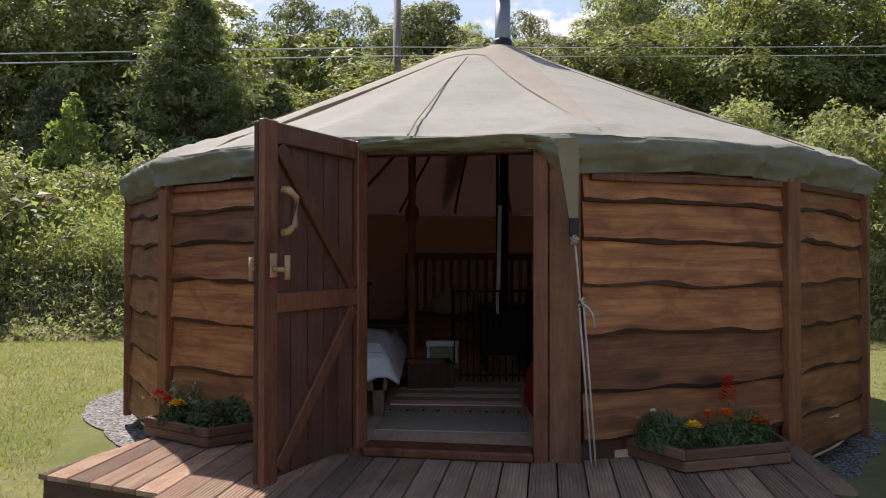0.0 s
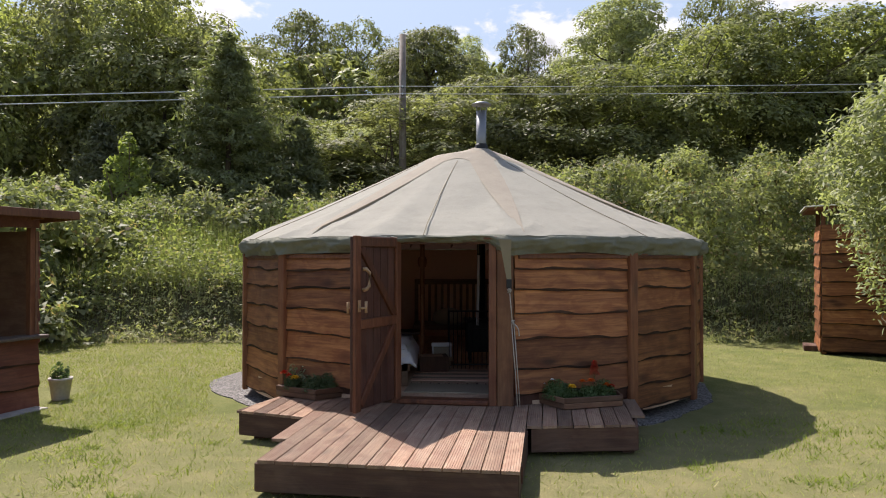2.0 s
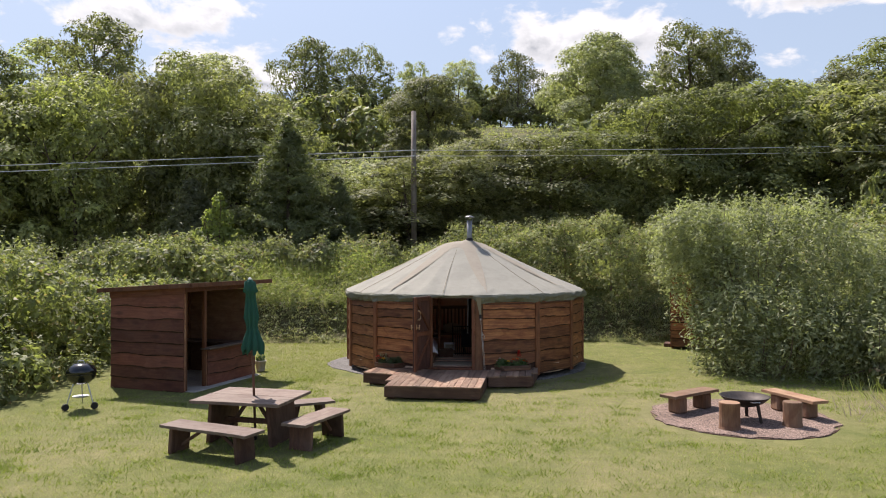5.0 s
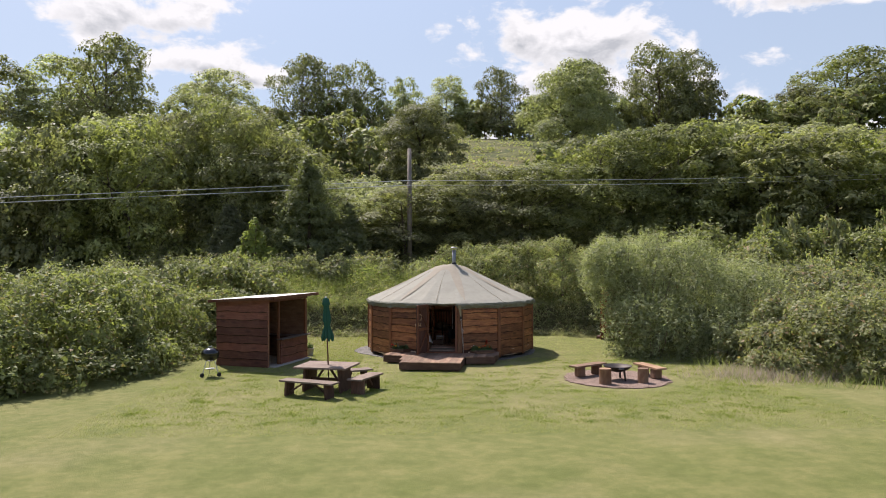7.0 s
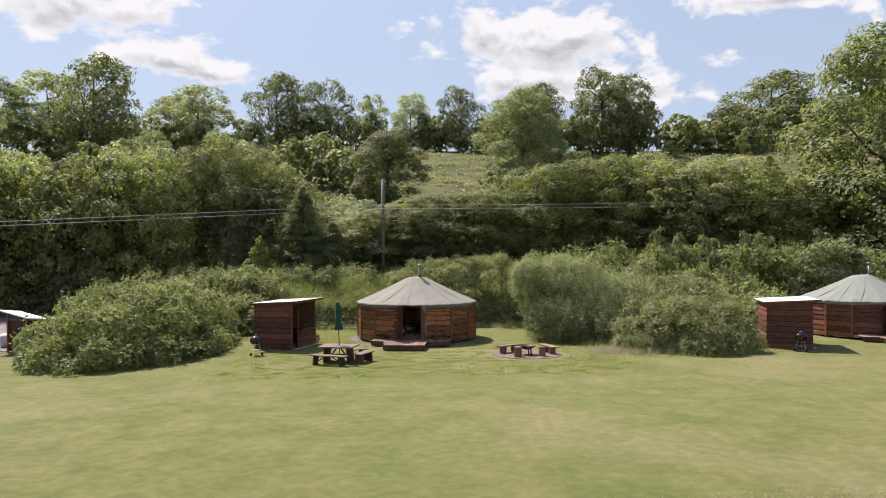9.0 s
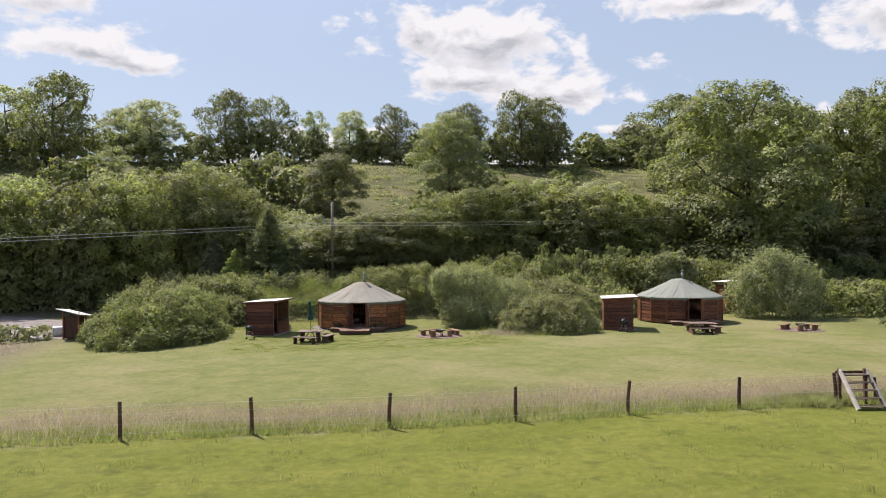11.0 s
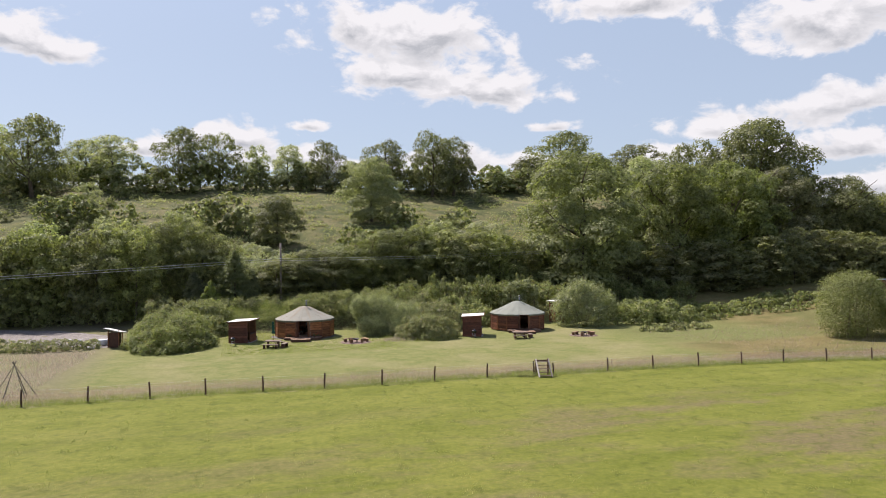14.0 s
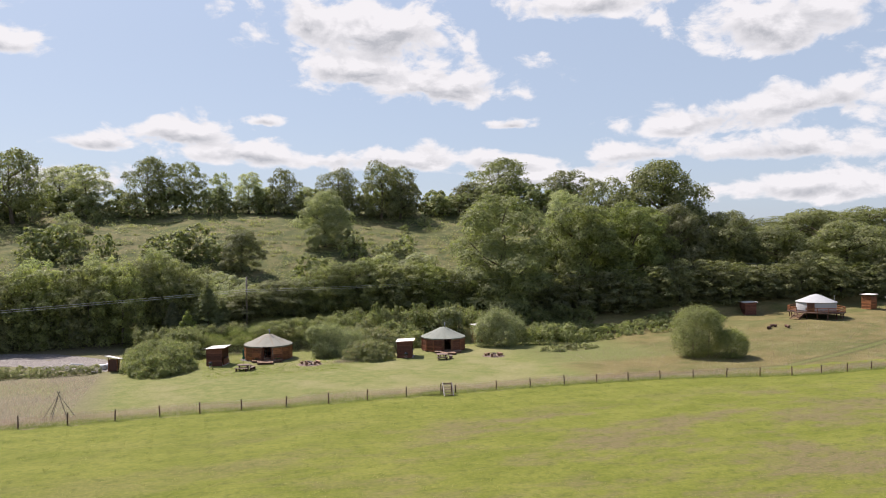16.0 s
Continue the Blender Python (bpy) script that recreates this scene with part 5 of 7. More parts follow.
# ---- interior of the first yurt ----
def furnish():
    f = 0.352
    t = thing("roof_prop", "slim turned timber prop under the roof crown", "post", (-0.9, -0.6, f))
    part("shaft", tubed([(0, 0, 0), (0, 0, 2.62)], 0.035, 10), M_POST, t)
    part("collar", lathe([(0.05, 1.45), (0.065, 1.5), (0.065, 1.56), (0.05, 1.6)], 12), M_POST, t)
    s = thing("wood_stove", "black iron wood-burning stove with flue pipe", "stove", (0, 0.0, f))
    part("body", boxed((-0.24, -0.2, 0.16), (0.24, 0.2, 0.62), 0.02), M_IRON, s)
    part("door", boxed((-0.17, -0.225, 0.24), (0.17, -0.201, 0.52), 0.01), M_IRON, s)
    part("top_plate", boxed((-0.27, -0.23, 0.622), (0.27, 0.23, 0.65), 0.008), M_IRON, s)
    part("flue_pipe", tubed([(0, 0.05, 0.65), (0, 0.05, 3.0)], 0.065, 16), M_IRON, s, "black flue pipe", True)
    for x in (-0.2, 0.16):
        for y in (-0.16, 0.13):
            part("leg", boxed((x, y, 0.0), (x + 0.04, y + 0.04, 0.16)), M_IRON, s)
    p = thing("toasting_rod", "pale straight rod hanging beside the flue", "rod", (-0.09, -0.45, f + 0.59))
    part("rod", tubed([(0, 0, 0), (0.02, 0, 1.03)], 0.02, 8), M_LINEN, p)
    part("hanging_cord", tubed([(0.02, 0, 1.05), (0.0, 0, 2.05)], 0.004, 4), M_ROPE, p)
    g = thing("fire_guard", "black wire fire guard around the stove", "guard", (-0.13, -0.25, f))
    for z in (0.06, 0.82):
        part("rail", tubed([(-0.38, 0.4, z), (-0.38, -0.5, z), (0.38, -0.5, z), (0.38, 0.4, z)], 0.012, 6), M_IRON, g)
    for k in range(14):
        x = -0.38 + 0.76 * k / 13
        part("bar", tubed([(x, -0.5, 0), (x, -0.5, 0.83)], 0.006, 5), M_IRON, g)
    for k in range(1, 9):
        y = -0.5 + 0.9 * k / 8
        for x in (-0.38, 0.38):
            part("bar", tubed([(x, y, 0), (x, y, 0.83)], 0.006, 5), M_IRON, g)
    b = thing("log_basket", "low timber box filled with split logs", "basket", (-0.74, -0.95, f), 6)
    for lo, hi in (((-0.2, -0.16, 0), (0.2, -0.135, 0.22)), ((-0.2, 0.135, 0), (0.2, 0.16, 0.22)), ((-0.2, -0.134, 0), (-0.175, 0.134, 0.22)), ((0.175, -0.134, 0), (0.2, 0.134, 0.22))):
        part("side", boxed(lo, hi), M_LEG, b)
    rnd = random.Random(2)
    for k in range(9):
        q = thing("split_log", "pale split firewood log", "log", (-0.74 + rnd.uniform(-0.12, 0.12), -0.95 + rnd.uniform(-0.08, 0.08), f + 0.1 + 0.045 * (k // 3)), rnd.uniform(-20, 20), "firewood")
        part("log", tubed([(-0.15, 0, 0), (0.15, 0, 0)], 0.042, 6), M_BENCH, q)
    l = thing("lantern", "pale framed lantern beside the logs", "lantern", (-0.62, -0.55, f + 0.0))
    for x in (-0.14, 0.12):
        part("post", boxed((x, -0.1, 0), (x + 0.025, -0.075, 0.36)), M_LINEN, l)
    part("lintel", boxed((-0.15, -0.11, 0.3), (0.155, -0.07, 0.36), 0.01), M_LINEN, l)
    part("panel", boxed((-0.12, -0.06, 0.02), (0.13, -0.03, 0.3), 0.01), M_RUG, l)
    d = thing("day_bed", "slatted timber day bed against the back wall", "bed", (-0.1, 2.2, f))
    part("base", boxed((-1.0, -0.45, 0.3), (1.0, 0.45, 0.38)), M_BENCH, d)
    part("top_rail", boxed((-1.0, 0.4, 1.08), (1.0, 0.46, 1.18)), M_BENCH, d)
    for k in range(17):
        x = -0.98 + 0.12 * k
        part("slat", boxed((x, 0.41, 0.38), (x + 0.05, 0.44, 1.08), 0.003), M_BENCH, d)
    for x in (-1.0, 0.93):
        for y in (-0.45, 0.39):
            part("leg", boxed((x, y, 0), (x + 0.07, y + 0.07, 0.3 if y < 0 else 1.18)), M_BENCH, d)
    m = thing("cushion", "pale crumpled cushions on the day bed", "cushion", (-0.45, 2.0, f + 0.385))
    part("pad", lathe([(0.22, 0), (0.3, 0.08), (0.27, 0.2), (0.1, 0.28)], 16, 0.1, 4), M_RUG, m, sm=True)
    e = thing("bed", "low timber bed with white duvet and striped blanket", "bed", (-1.53, -1.17, f), 0)
    part("bed_frame", boxed((-0.5, -0.95, 0.18), (0.5, 0.95, 0.3)), M_BENCH, e)
    for x in (-0.48, 0.4):
        for y in (-0.95, 0.86):
            part("leg", boxed((x, y, 0), (x + 0.08, y + 0.09, 0.3), 0.004), M_BENCH, e)
    bm = bmesh.new()
    bmesh.ops.create_grid(bm, x_segments=16, y_segments=20, size=0.5)
    for v in bm.verts:
        x, y = v.co.x, v.co.y
        edge = max(abs(x) / 0.5, abs(y) / 0.5)
        v.co = Vector((x * 1.16, y * 1.95, 0.48 + 0.05 * math.sin(9 * x + 3 * y) * 0.5 + 0.03 * math.sin(14 * y + 2) - 0.27 * max(0, edge - 0.78) / 0.22 * (0.9 + 0.1 * math.sin(20 * (x + y)))))
    bmesh.ops.solidify(bm, geom=bm.faces[:], thickness=0.03)
    part("duvet", bm, M_LINEN, e, "white crumpled duvet", True)
    part("mattress", boxed((-0.49, -0.93, 0.302), (0.49, 0.93, 0.44), 0.03), M_LINEN, e)
    part("blanket", boxed((-0.6, 0.3, 0.5), (0.6, 0.75, 0.535), 0.012), M_STRIPE, e, "dark striped blanket")
    r = thing("rug", "oat woven rug with knotted tassels", "rug", (-0.56, -2.3, f + 0.001), -6)
    part("weave", boxed((-0.5, -0.28, 0.0), (0.5, 0.27, 0.012), 0.003), M_RUG, r)
    for k in range(26):
        x = -0.49 + 0.039 * k
        part("tassel", tubed([(x, 0.27, 0.006), (x + rnd.uniform(-0.01, 0.01), 0.31, 0.006), (x + rnd.uniform(-0.02, 0.02), 0.36, 0.004)], [0.006, 0.009, 0.004], 5), M_STRIPE if k % 3 == 0 else M_RUG, r)
    r2 = thing("rug", "second striped oat rug before the stove", "rug", (-0.5, -1.35, f + 0.001), -4)
    for k in range(6):
        part("stripe", boxed((-0.5, -0.42 + 0.14 * k, 0.0), (0.5, -0.285 + 0.14 * k, 0.01), 0.002), M_RUG if k % 2 else M_LINING, r2)
    c = thing("bean_bag", "dark red fabric bean bag inside the door", "cushion", (0.3, -2.1, f))
    part("bag", lathe([(0.3, 0.0), (0.36, 0.1), (0.34, 0.3), (0.22, 0.52), (0.05, 0.62)], 20, 0.08, 8), M_RED, c, sm=True)
    k = thing("side_cabinet", "dark low cabinet against the side wall", "cabinet", (-2.0, 1.0, f), 25)
    part("body", boxed((-0.5, -0.25, 0.0), (0.5, 0.25, 0.8), 0.01), M_DOOR, k)
    part("top", boxed((-0.53, -0.28, 0.802), (0.53, 0.28, 0.83), 0.006), M_DOOR, k)


furnish()


# ---- poles, wires, fence, stile ----
def build_pole(x, y, top, wire_z, label):
    g = float(height(x, y))
    t = thing("utility_pole", label, "pole", (x, y, g - 0.3), group="utility poles")
    part("shaft", tubed([(0, 0, 0), (0, 0, top - g + 0.3)], [0.17, 0.135], 14), M_GREY, t, "", True)
    for drop in (0.0, 0.32):
        z = wire_z - drop - g + 0.3
        part("insulator_bracket", boxed((-0.05, -0.2, z - 0.06), (0.05, 0.0, z - 0.02)), M_IRON, t)
        part("insulator", lathe([(0.03, 0), (0.045, 0.04), (0.03, 0.1)], 10), M_BAG, t, place=pose(0, -0.17, z - 0.06))
    return t


# x, y, top of the pole, height of the upper wire
POLES = ((-62, 12.0, 7.2, 5.95), (-2.05, 18.5, 11.3, 9.1), (70.2, 18.3, 12.0, 11.5), (150, 18.0, 15.5, 14.2))
for x, y, z, w in POLES:
    build_pole(x, y, z, w, "grey weathered wooden utility pole behind the bank")
for drop in (0.0, 0.32):
    for a, b, sag in zip(POLES, POLES[1:], (0.05, 0.65, 0.8)):
        t = thing("overhead_cable", "thin grey overhead cable between poles", "cable", (a[0], a[1], a[3] - drop), group="overhead cables")
        pts = []
        for j in range(25):
            f = j / 24
            pts.append(((b[0] - a[0]) * f, (b[1] - a[1]) * f - 0.17, (b[3] - a[3]) * f - 4 * sag * f * (1 - f)))
        part("wire", tubed(pts, 0.024 if a is POLES[0] else 0.016, 5), M_WIRE, t)


def fence_line(x):
    return -33.38 - 0.9 * float(smooth(np.array(x), 20, 40)) - 5.0 * float(smooth(np.array(x), 36, 66))


def build_fence():
    t = thing("fence", "wire stock fence on weathered round posts", "fence")
    rnd = random.Random(6)
    xs = [-17.4 - 4.0 * k for k in range(8, 0, -1)] + [-17.4, -13.5, -9.85, -5.92, -1.53, 2.78, 6.88, 11.18, 15.15, 16.85, 21.75, 25.9] + [30.15 + 4.15 * k for k in range(16)]
    pts = []
    for x in xs:
        y = fence_line(x)
        g = float(height(x, y))
        pts.append((x, y, g))
        tall = (0.95 if x == 16.85 else 1.16) + rnd.uniform(-0.05, 0.05)
        me = tubed([(0, 0, -0.25), (0, 0, 0.5 * tall), (rnd.uniform(-0.05, 0.05), rnd.uniform(-0.05, 0.05), tall)], [0.07, 0.063, 0.058], 8)
        part("post", me, M_LEG, t, place=pose(x, y, g))
    for z in (0.2, 0.5, 0.8, 1.05):
        bm = bmesh.new()
        for a, b in zip(pts, pts[1:]):
            tube(bm, [(a[0], a[1] - 0.06, a[2] + z), (b[0], b[1] - 0.06, b[2] + z)], 0.003, 4, False)
        part("wire", bm, M_ALLOY, t)


build_fence()


def build_stile():
    x, y = 15.82, -33.55
    t = thing("stile", "weathered timber ladder stile over the fence", "stile", (x, y, float(height(x, y))), -8)
    lean = math.degrees(math.atan2(1.22, 1.1))
    for s in (-0.5, 0.5):
        part("post", boxed((s - 0.06, 0.1, -0.2), (s + 0.06, 0.22, 1.32)), M_LEG, t)
        part("string", boxed((-0.04, 0, -0.08), (0.04, 1.68, 0.08), 0.006, pose(s * 1.03, 0.12, 1.28, 0, 0, 180) @ pose(0, 0, 0, -lean, 0, 0)), M_PALE_STRING, t, "pale grey string board with sunlight in its colour")
    for k in range(5):
        f = (k + 0.55) / 5
        part("tread", boxed((-0.47, -0.1, -0.02), (0.47, 0.1, 0.02), 0.004), M_TOP, t, place=pose(0, 0.1 - 1.12 * f, 1.25 - 1.22 * f))
    part("rail", boxed((-0.6, 0.225, 1.12), (0.6, 0.275, 1.22), 0.004), M_LEG, t)


build_stile()

# ---- lane with the notice shelter ----
sheet("road", [(-21.5, -3.2), (-20.9, 1.2), (-23.0, 8.0), (-30, 15.5), (-44, 20), (-70, 23), (-70, 11), (-44, 9.5), (-34, 6.0), (-27, 1.0), (-24, -2.5)], M_LANE, 0.03, "pale gravel lane and parking place", "lane", wobble=0.1)


def build_shelter():
    x, y = -20.6, -3.2
    t = thing("notice_shelter", "small dark timber shelter with pale sloping roof", "shelter", (x, y, float(height(x, y))), -18)
    part("panel", boxed((-0.55, -0.3, 0.05), (0.55, 0.35, 1.6), 0.01), M_DOOR, t)
    for s in (-0.6, 0.56):
        part("post", boxed((s, -0.4, -0.1), (s + 0.09, -0.31, 1.9)), M_POST, t)
        part("post", boxed((s, 0.4, -0.1), (s + 0.09, 0.49, 1.75)), M_POST, t)
    part("roof", boxed((-0.95, -0.7, 0.0), (0.95, 0.8, 0.06), 0.01), M_SHEET, t, "pale sheet roof", place=pose(0, 0, 1.85, -7, 12, 0))
    for k, (dx, dy) in enumerate(((-1.6, 1.9), (-0.8, 2.4))):
        b = thing("bulk_bag", "white woven bulk bag of gravel", "bag", (x + dx, y + dy, float(height(x + dx, y + dy)) + 0.03), 15 * k, "bulk bags")
        part("sack", lathe([(0.4, 0.0), (0.46, 0.2), (0.45, 0.55), (0.4, 0.68), (0.3, 0.64)], 12, 0.08, k), M_BAG, b, sm=True)
    for k, (dx, dy, a) in enumerate(((-5.5, 7.5, -30), (-2.6, 0.2, -50))):
        p = thing("white_pole", "white painted pole lying by the lane", "pole", (x + dx, y + dy, float(height(x + dx, y + dy)) + 0.1), a, "white poles")
        part("bar", tubed([(-1.0, 0, 0), (1.0, 0, 0)], 0.07, 8), M_BAG, p)


build_shelter()


def build_tripod():
    x, y = -22.6, -30.4
    t = thing("pole_tripod", "bare pole frame standing in dry grass", "frame", (x, y, float(height(x, y))))
    for k in range(6):
        a = radians(60 * k + 10)
        part("pole", tubed([(1.4 * math.cos(a), 1.1 * math.sin(a), 0), (-0.15 * math.cos(a), -0.15 * math.sin(a), 2.6)], [0.035, 0.02], 6), M_GREY, t)


build_tripod()
def chip_edge(k):
    """Uneven outer edge of the chippings, widest on the lane side."""
    a = 2 * math.pi * k / 200
    r = 3.58 + 0.48 * math.exp(-((k - 100) / 11.0) ** 2) + 0.09 * noise.noise(Vector((5 * math.cos(a), 5 * math.sin(a), 1.5))) + 0.05 * noise.noise(Vector((17 * math.cos(a), 17 * math.sin(a), 4.5)))
    return YURT[0] + r * math.cos(a), YURT[1] + r * math.sin(a)


sheet("pavement", [chip_edge(k) for k in range(200)], M_GRAVEL, 0.014, "ring of grey slate chippings around the yurt", "chippings", wobble=0.015)

# ---- plants ----
M_LEAF_A = leafy("hedge leaves", (0.082, 0.088, 0.041), (0.36, 0.367, 0.155), 0.44)
M_LEAF_B = leafy("ash and willow leaves", (0.16, 0.17, 0.098), (0.42, 0.43, 0.24), 0.44)
M_LEAF_P = leafy("great ash leaves", (0.1, 0.109, 0.053), (0.335, 0.346, 0.16), 0.42)
M_LEAF_C = leafy("oak leaves", (0.07, 0.074, 0.037), (0.275, 0.28, 0.126), 0.38)
M_LEAF_S = leafy("sycamore leaves", (0.062, 0.07, 0.029), (0.315, 0.335, 0.13), 0.42)
M_LEAF_D = leafy("bramble leaves", (0.086, 0.095, 0.043), (0.35, 0.363, 0.163), 0.4, (0.34, 0.25, 0.15), 0.05)
M_TANGLE = leafy("tangled bramble leaves", (0.105, 0.111, 0.058), (0.35, 0.352, 0.185), 0.4, (0.34, 0.24, 0.15), 0.09)
M_LEAF_E = leafy("spruce needles", (0.09, 0.1, 0.052), (0.24, 0.252, 0.125), 0.36)
M_SCRUB = leafy("grey-green scrub leaves", (0.168, 0.178, 0.11), (0.4, 0.41, 0.25), 0.42)
M_LEAF_F = leafy("young maple leaves", (0.14, 0.18, 0.04), (0.23, 0.27, 0.07), 0.5)
# darker copy of the hedge leaves: shade on the right-hand hedge put into the colour
M_LEAF_H = leafy("hazel leaves", (0.055, 0.06, 0.028), (0.3, 0.31, 0.13), 0.4)
M_LEAF_G = leafy("sallow leaves", (0.105, 0.125, 0.04), (0.31, 0.33, 0.115), 0.42)
M_LEAF_W = leafy("silvery willow leaves", (0.098, 0.112, 0.057), (0.4, 0.415, 0.225), 0.4)
M_WEED = leafy("weed leaves", (0.13, 0.152, 0.052), (0.285, 0.305, 0.125), 0.46, (0.34, 0.29, 0.16), 0.1)
M_STRAW = leafy("dry grass stems", (0.27, 0.21, 0.165), (0.42, 0.34, 0.285), 0.4, through=(1.25, 1.2, 1.05))
M_FENCE_GRASS = leafy("pale seeding grass", (0.31, 0.26, 0.2), (0.45, 0.385, 0.31), 0.4, through=(1.25, 1.2, 1.05))
M_SEED = leafy("pinkish seed heads", (0.28, 0.2, 0.165), (0.38, 0.285, 0.24), 0.45, through=(1.2, 1.12, 1.08))
M_CLOVER = leafy("clover and lush grass", (0.12, 0.15, 0.034), (0.23, 0.25, 0.072), 0.38)
M_TURF = leafy("short grass blades", (0.165, 0.188, 0.046), (0.3, 0.31, 0.105), 0.4, (0.34, 0.29, 0.15), 0.14)
RNG = np.random.default_rng(7)


def unit(v):
    return v / (np.linalg.norm(v, axis=-1, keepdims=True) + 1e-9)


def leaf_mesh(name, c, n, size, mat, aspect=0.45, droop=0.0, rng=None, fine=False):
    """A mesh of separate folded leaves at the points c, facing n."""
    rng = rng or RNG
    k = len(c)
    t = unit(np.cross(n, unit(rng.normal(size=(k, 3)))))
    t[:, 2] -= droop
    t = unit(t)
    b = unit(np.cross(n, t))
    n = np.cross(t, b)
    s = (size * rng.uniform(0.6, 1.3, k))[:, None]
    if fine:
        v = np.stack([c - t * s * 0.7 - b * s * aspect, c - t * s * 0.5 + b * s * aspect, c + t * s], 1).reshape(-1, 3)
    else:
        v = np.stack([c - t * s, c + b * s * aspect + n * s * 0.12, c + t * s, c - b * s * aspect + n * s * 0.12], 1).reshape(-1, 3)
    m = 3 if fine else 4
    me = bpy.data.meshes.new(name)
    me.vertices.add(m * k)
    me.vertices.foreach_set("co", v.astype(np.float32).ravel())
    me.loops.add(m * k)
    me.loops.foreach_set("vertex_index", np.arange(m * k, dtype=np.int32))
    me.polygons.add(k)
    me.polygons.foreach_set("loop_start", np.arange(0, m * k, m, dtype=np.int32))
    me.materials.append(mat)
    me.update(calc_edges=True)
    return me


def lobe_leaves(lobes, count, rng, shell=0.3, up=0.65, floor=None, messy=0.3, tuft=0.34, per=9, under_leaf=0.1):
    """Points and facings of leaves that stand in tufts, with gaps between, on the outside of overlapping lobes (x, y, z, rx, ry, rz)."""
    L = np.array(lobes, float)
    area = (L[:, 3] * L[:, 4] + L[:, 4] * L[:, 5] + L[:, 3] * L[:, 5])
    pick = rng.choice(len(L), int(count * 3.6 / per) + 4, p=area / area.sum())
    d = unit(rng.normal(size=(len(pick), 3)))
    r = 1 - shell * rng.random(len(pick)) ** 1.6 + 0.07 * rng.normal(size=len(pick))
    c = L[pick, :3] + d * L[pick, 3:6] * r[:, None]
    keep = np.ones(len(c), bool)
    for k in range(len(L)):
        q = (c - L[k, :3]) / (L[k, 3:6] * 0.78)
        keep &= ((q * q).sum(1) > 1) | (pick == k)
    # the undersides of the clumps are thin
    keep &= rng.random(len(c)) < np.clip(0.62 + 0.95 * d[:, 2], under_leaf, 1.0)
    if floor is not None:
        keep &= c[:, 2] > floor(c)
    need = int(count / per) + 1
    c, d, pick = c[keep][:need], d[keep][:need], pick[keep][:need]
    way = unit(d + np.array([0, 0, up]))
    size = tuft * L[pick, 3:6].mean(1) * rng.uniform(0.6, 1.35, len(c))
    off = rng.normal(size=(len(c), per, 3)) * 0.55
    along = (off * way[:, None]).sum(-1, keepdims=True)
    off = off - 0.55 * along * way[:, None]
    drop = 0.3 * (off * off).sum(-1, keepdims=True) * way[:, None]
    p = c[:, None] + (off - drop) * size[:, None, None]
    n = unit(way[:, None] + 0.55 * off + messy * rng.normal(size=off.shape))
    p, n = p.reshape(-1, 3), n.reshape(-1, 3)
    if floor is not None:
        keep = p[:, 2] > floor(p)
        p, n = p[keep], n[keep]
    return p[:count], n[:count]


def limb_mesh(h, spread, rng, trunk=0.3, forks=7, first=0.25):
    bm = bmesh.new()
    lean = rng.uniform(-0.06, 0.06, 2)
    top = 0.8 * h
    pts = [(lean[0] * z + 0.02 * h * math.sin(4 * z / h), lean[1] * z, z) for z in np.linspace(-0.4, top, 7)]
    tube(bm, pts, [trunk * (1.25 if i == 0 else 1 - 0.14 * i) for i in range(7)], 8)
    for k in range(forks):
        z = h * rng.uniform(first, 0.7)
        a = 6.283 * (k / forks + rng.uniform(-0.1, 0.1))
        ln = spread * rng.uniform(0.5, 0.85)
        x, y = lean[0] * z, lean[1] * z
        tube(bm, [(x, y, z), (x + 0.5 * ln * math.cos(a), y + 0.5 * ln * math.sin(a), z + 0.28 * ln), (x + ln * math.cos(a + 0.2), y + ln * math.sin(a + 0.2), z + 0.75 * ln)], [trunk * 0.42, trunk * 0.26, trunk * 0.07], 6)
    return bm


def make_tree(name, label, mat, h, spread, leaves, size, seed, low=0.22, lobes=26, squash=0.8, group="", trunk=0.28, droop=0.0, under_cut=0.8, clump=(0.2, 0.36)):
    """A tree at the origin: trunk with limbs, crown of leaf clumps with gaps between them."""
    rng = np.random.default_rng(seed)
    t = thing(name, label, "tree", group=group)
    part("trunk", limb_mesh(h, spread, rng, trunk, first=low + 0.05), M_BARK, t, sm=True)
    out = []
    for k in range(lobes):
        f = (k + 0.5) / lobes
        z = h * (low + (0.96 - low) * f)
        prof = max(0.14, math.sqrt(max(0.0, 1 - ((f - 0.4) / (0.62 if f > 0.4 else under_cut)) ** 2)))
        a = 2.399 * k + rng.uniform(-0.6, 0.6)
        r = spread * prof * rng.uniform(0.55, 0.98)
        s = spread * rng.uniform(*clump)
        out.append((r * math.cos(a), r * math.sin(a), z + rng.normal() * 0.03 * h, s * rng.uniform(0.9, 1.3), s * rng.uniform(0.9, 1.3), s * squash))
    for k in range(max(4, lobes // 5)):
        f = rng.uniform(0.15, 0.8)
        q = spread * math.sqrt(max(0.05, 1 - ((f - 0.4) / 0.7) ** 2))
        out.append((rng.normal() * 0.25 * q, rng.normal() * 0.25 * q, h * (low + (0.95 - low) * f), q * 0.42, q * 0.42, spread * 0.34))
    c, n = lobe_leaves(out, leaves, rng, 0.24)
    under("crown", leaf_mesh("crown", c, n, size, mat, 0.55, droop, rng, True), t)
    return t


def set_down(t, x, y, turn=0.0, s=1.0, sz=None, sink=0.1, dz=0.0):
    return copy_thing(t, Matrix.LocRotScale((x, y, float(height(x, y)) - sink + dz), Euler((0, 0, radians(turn))), (s, s, sz or s)))


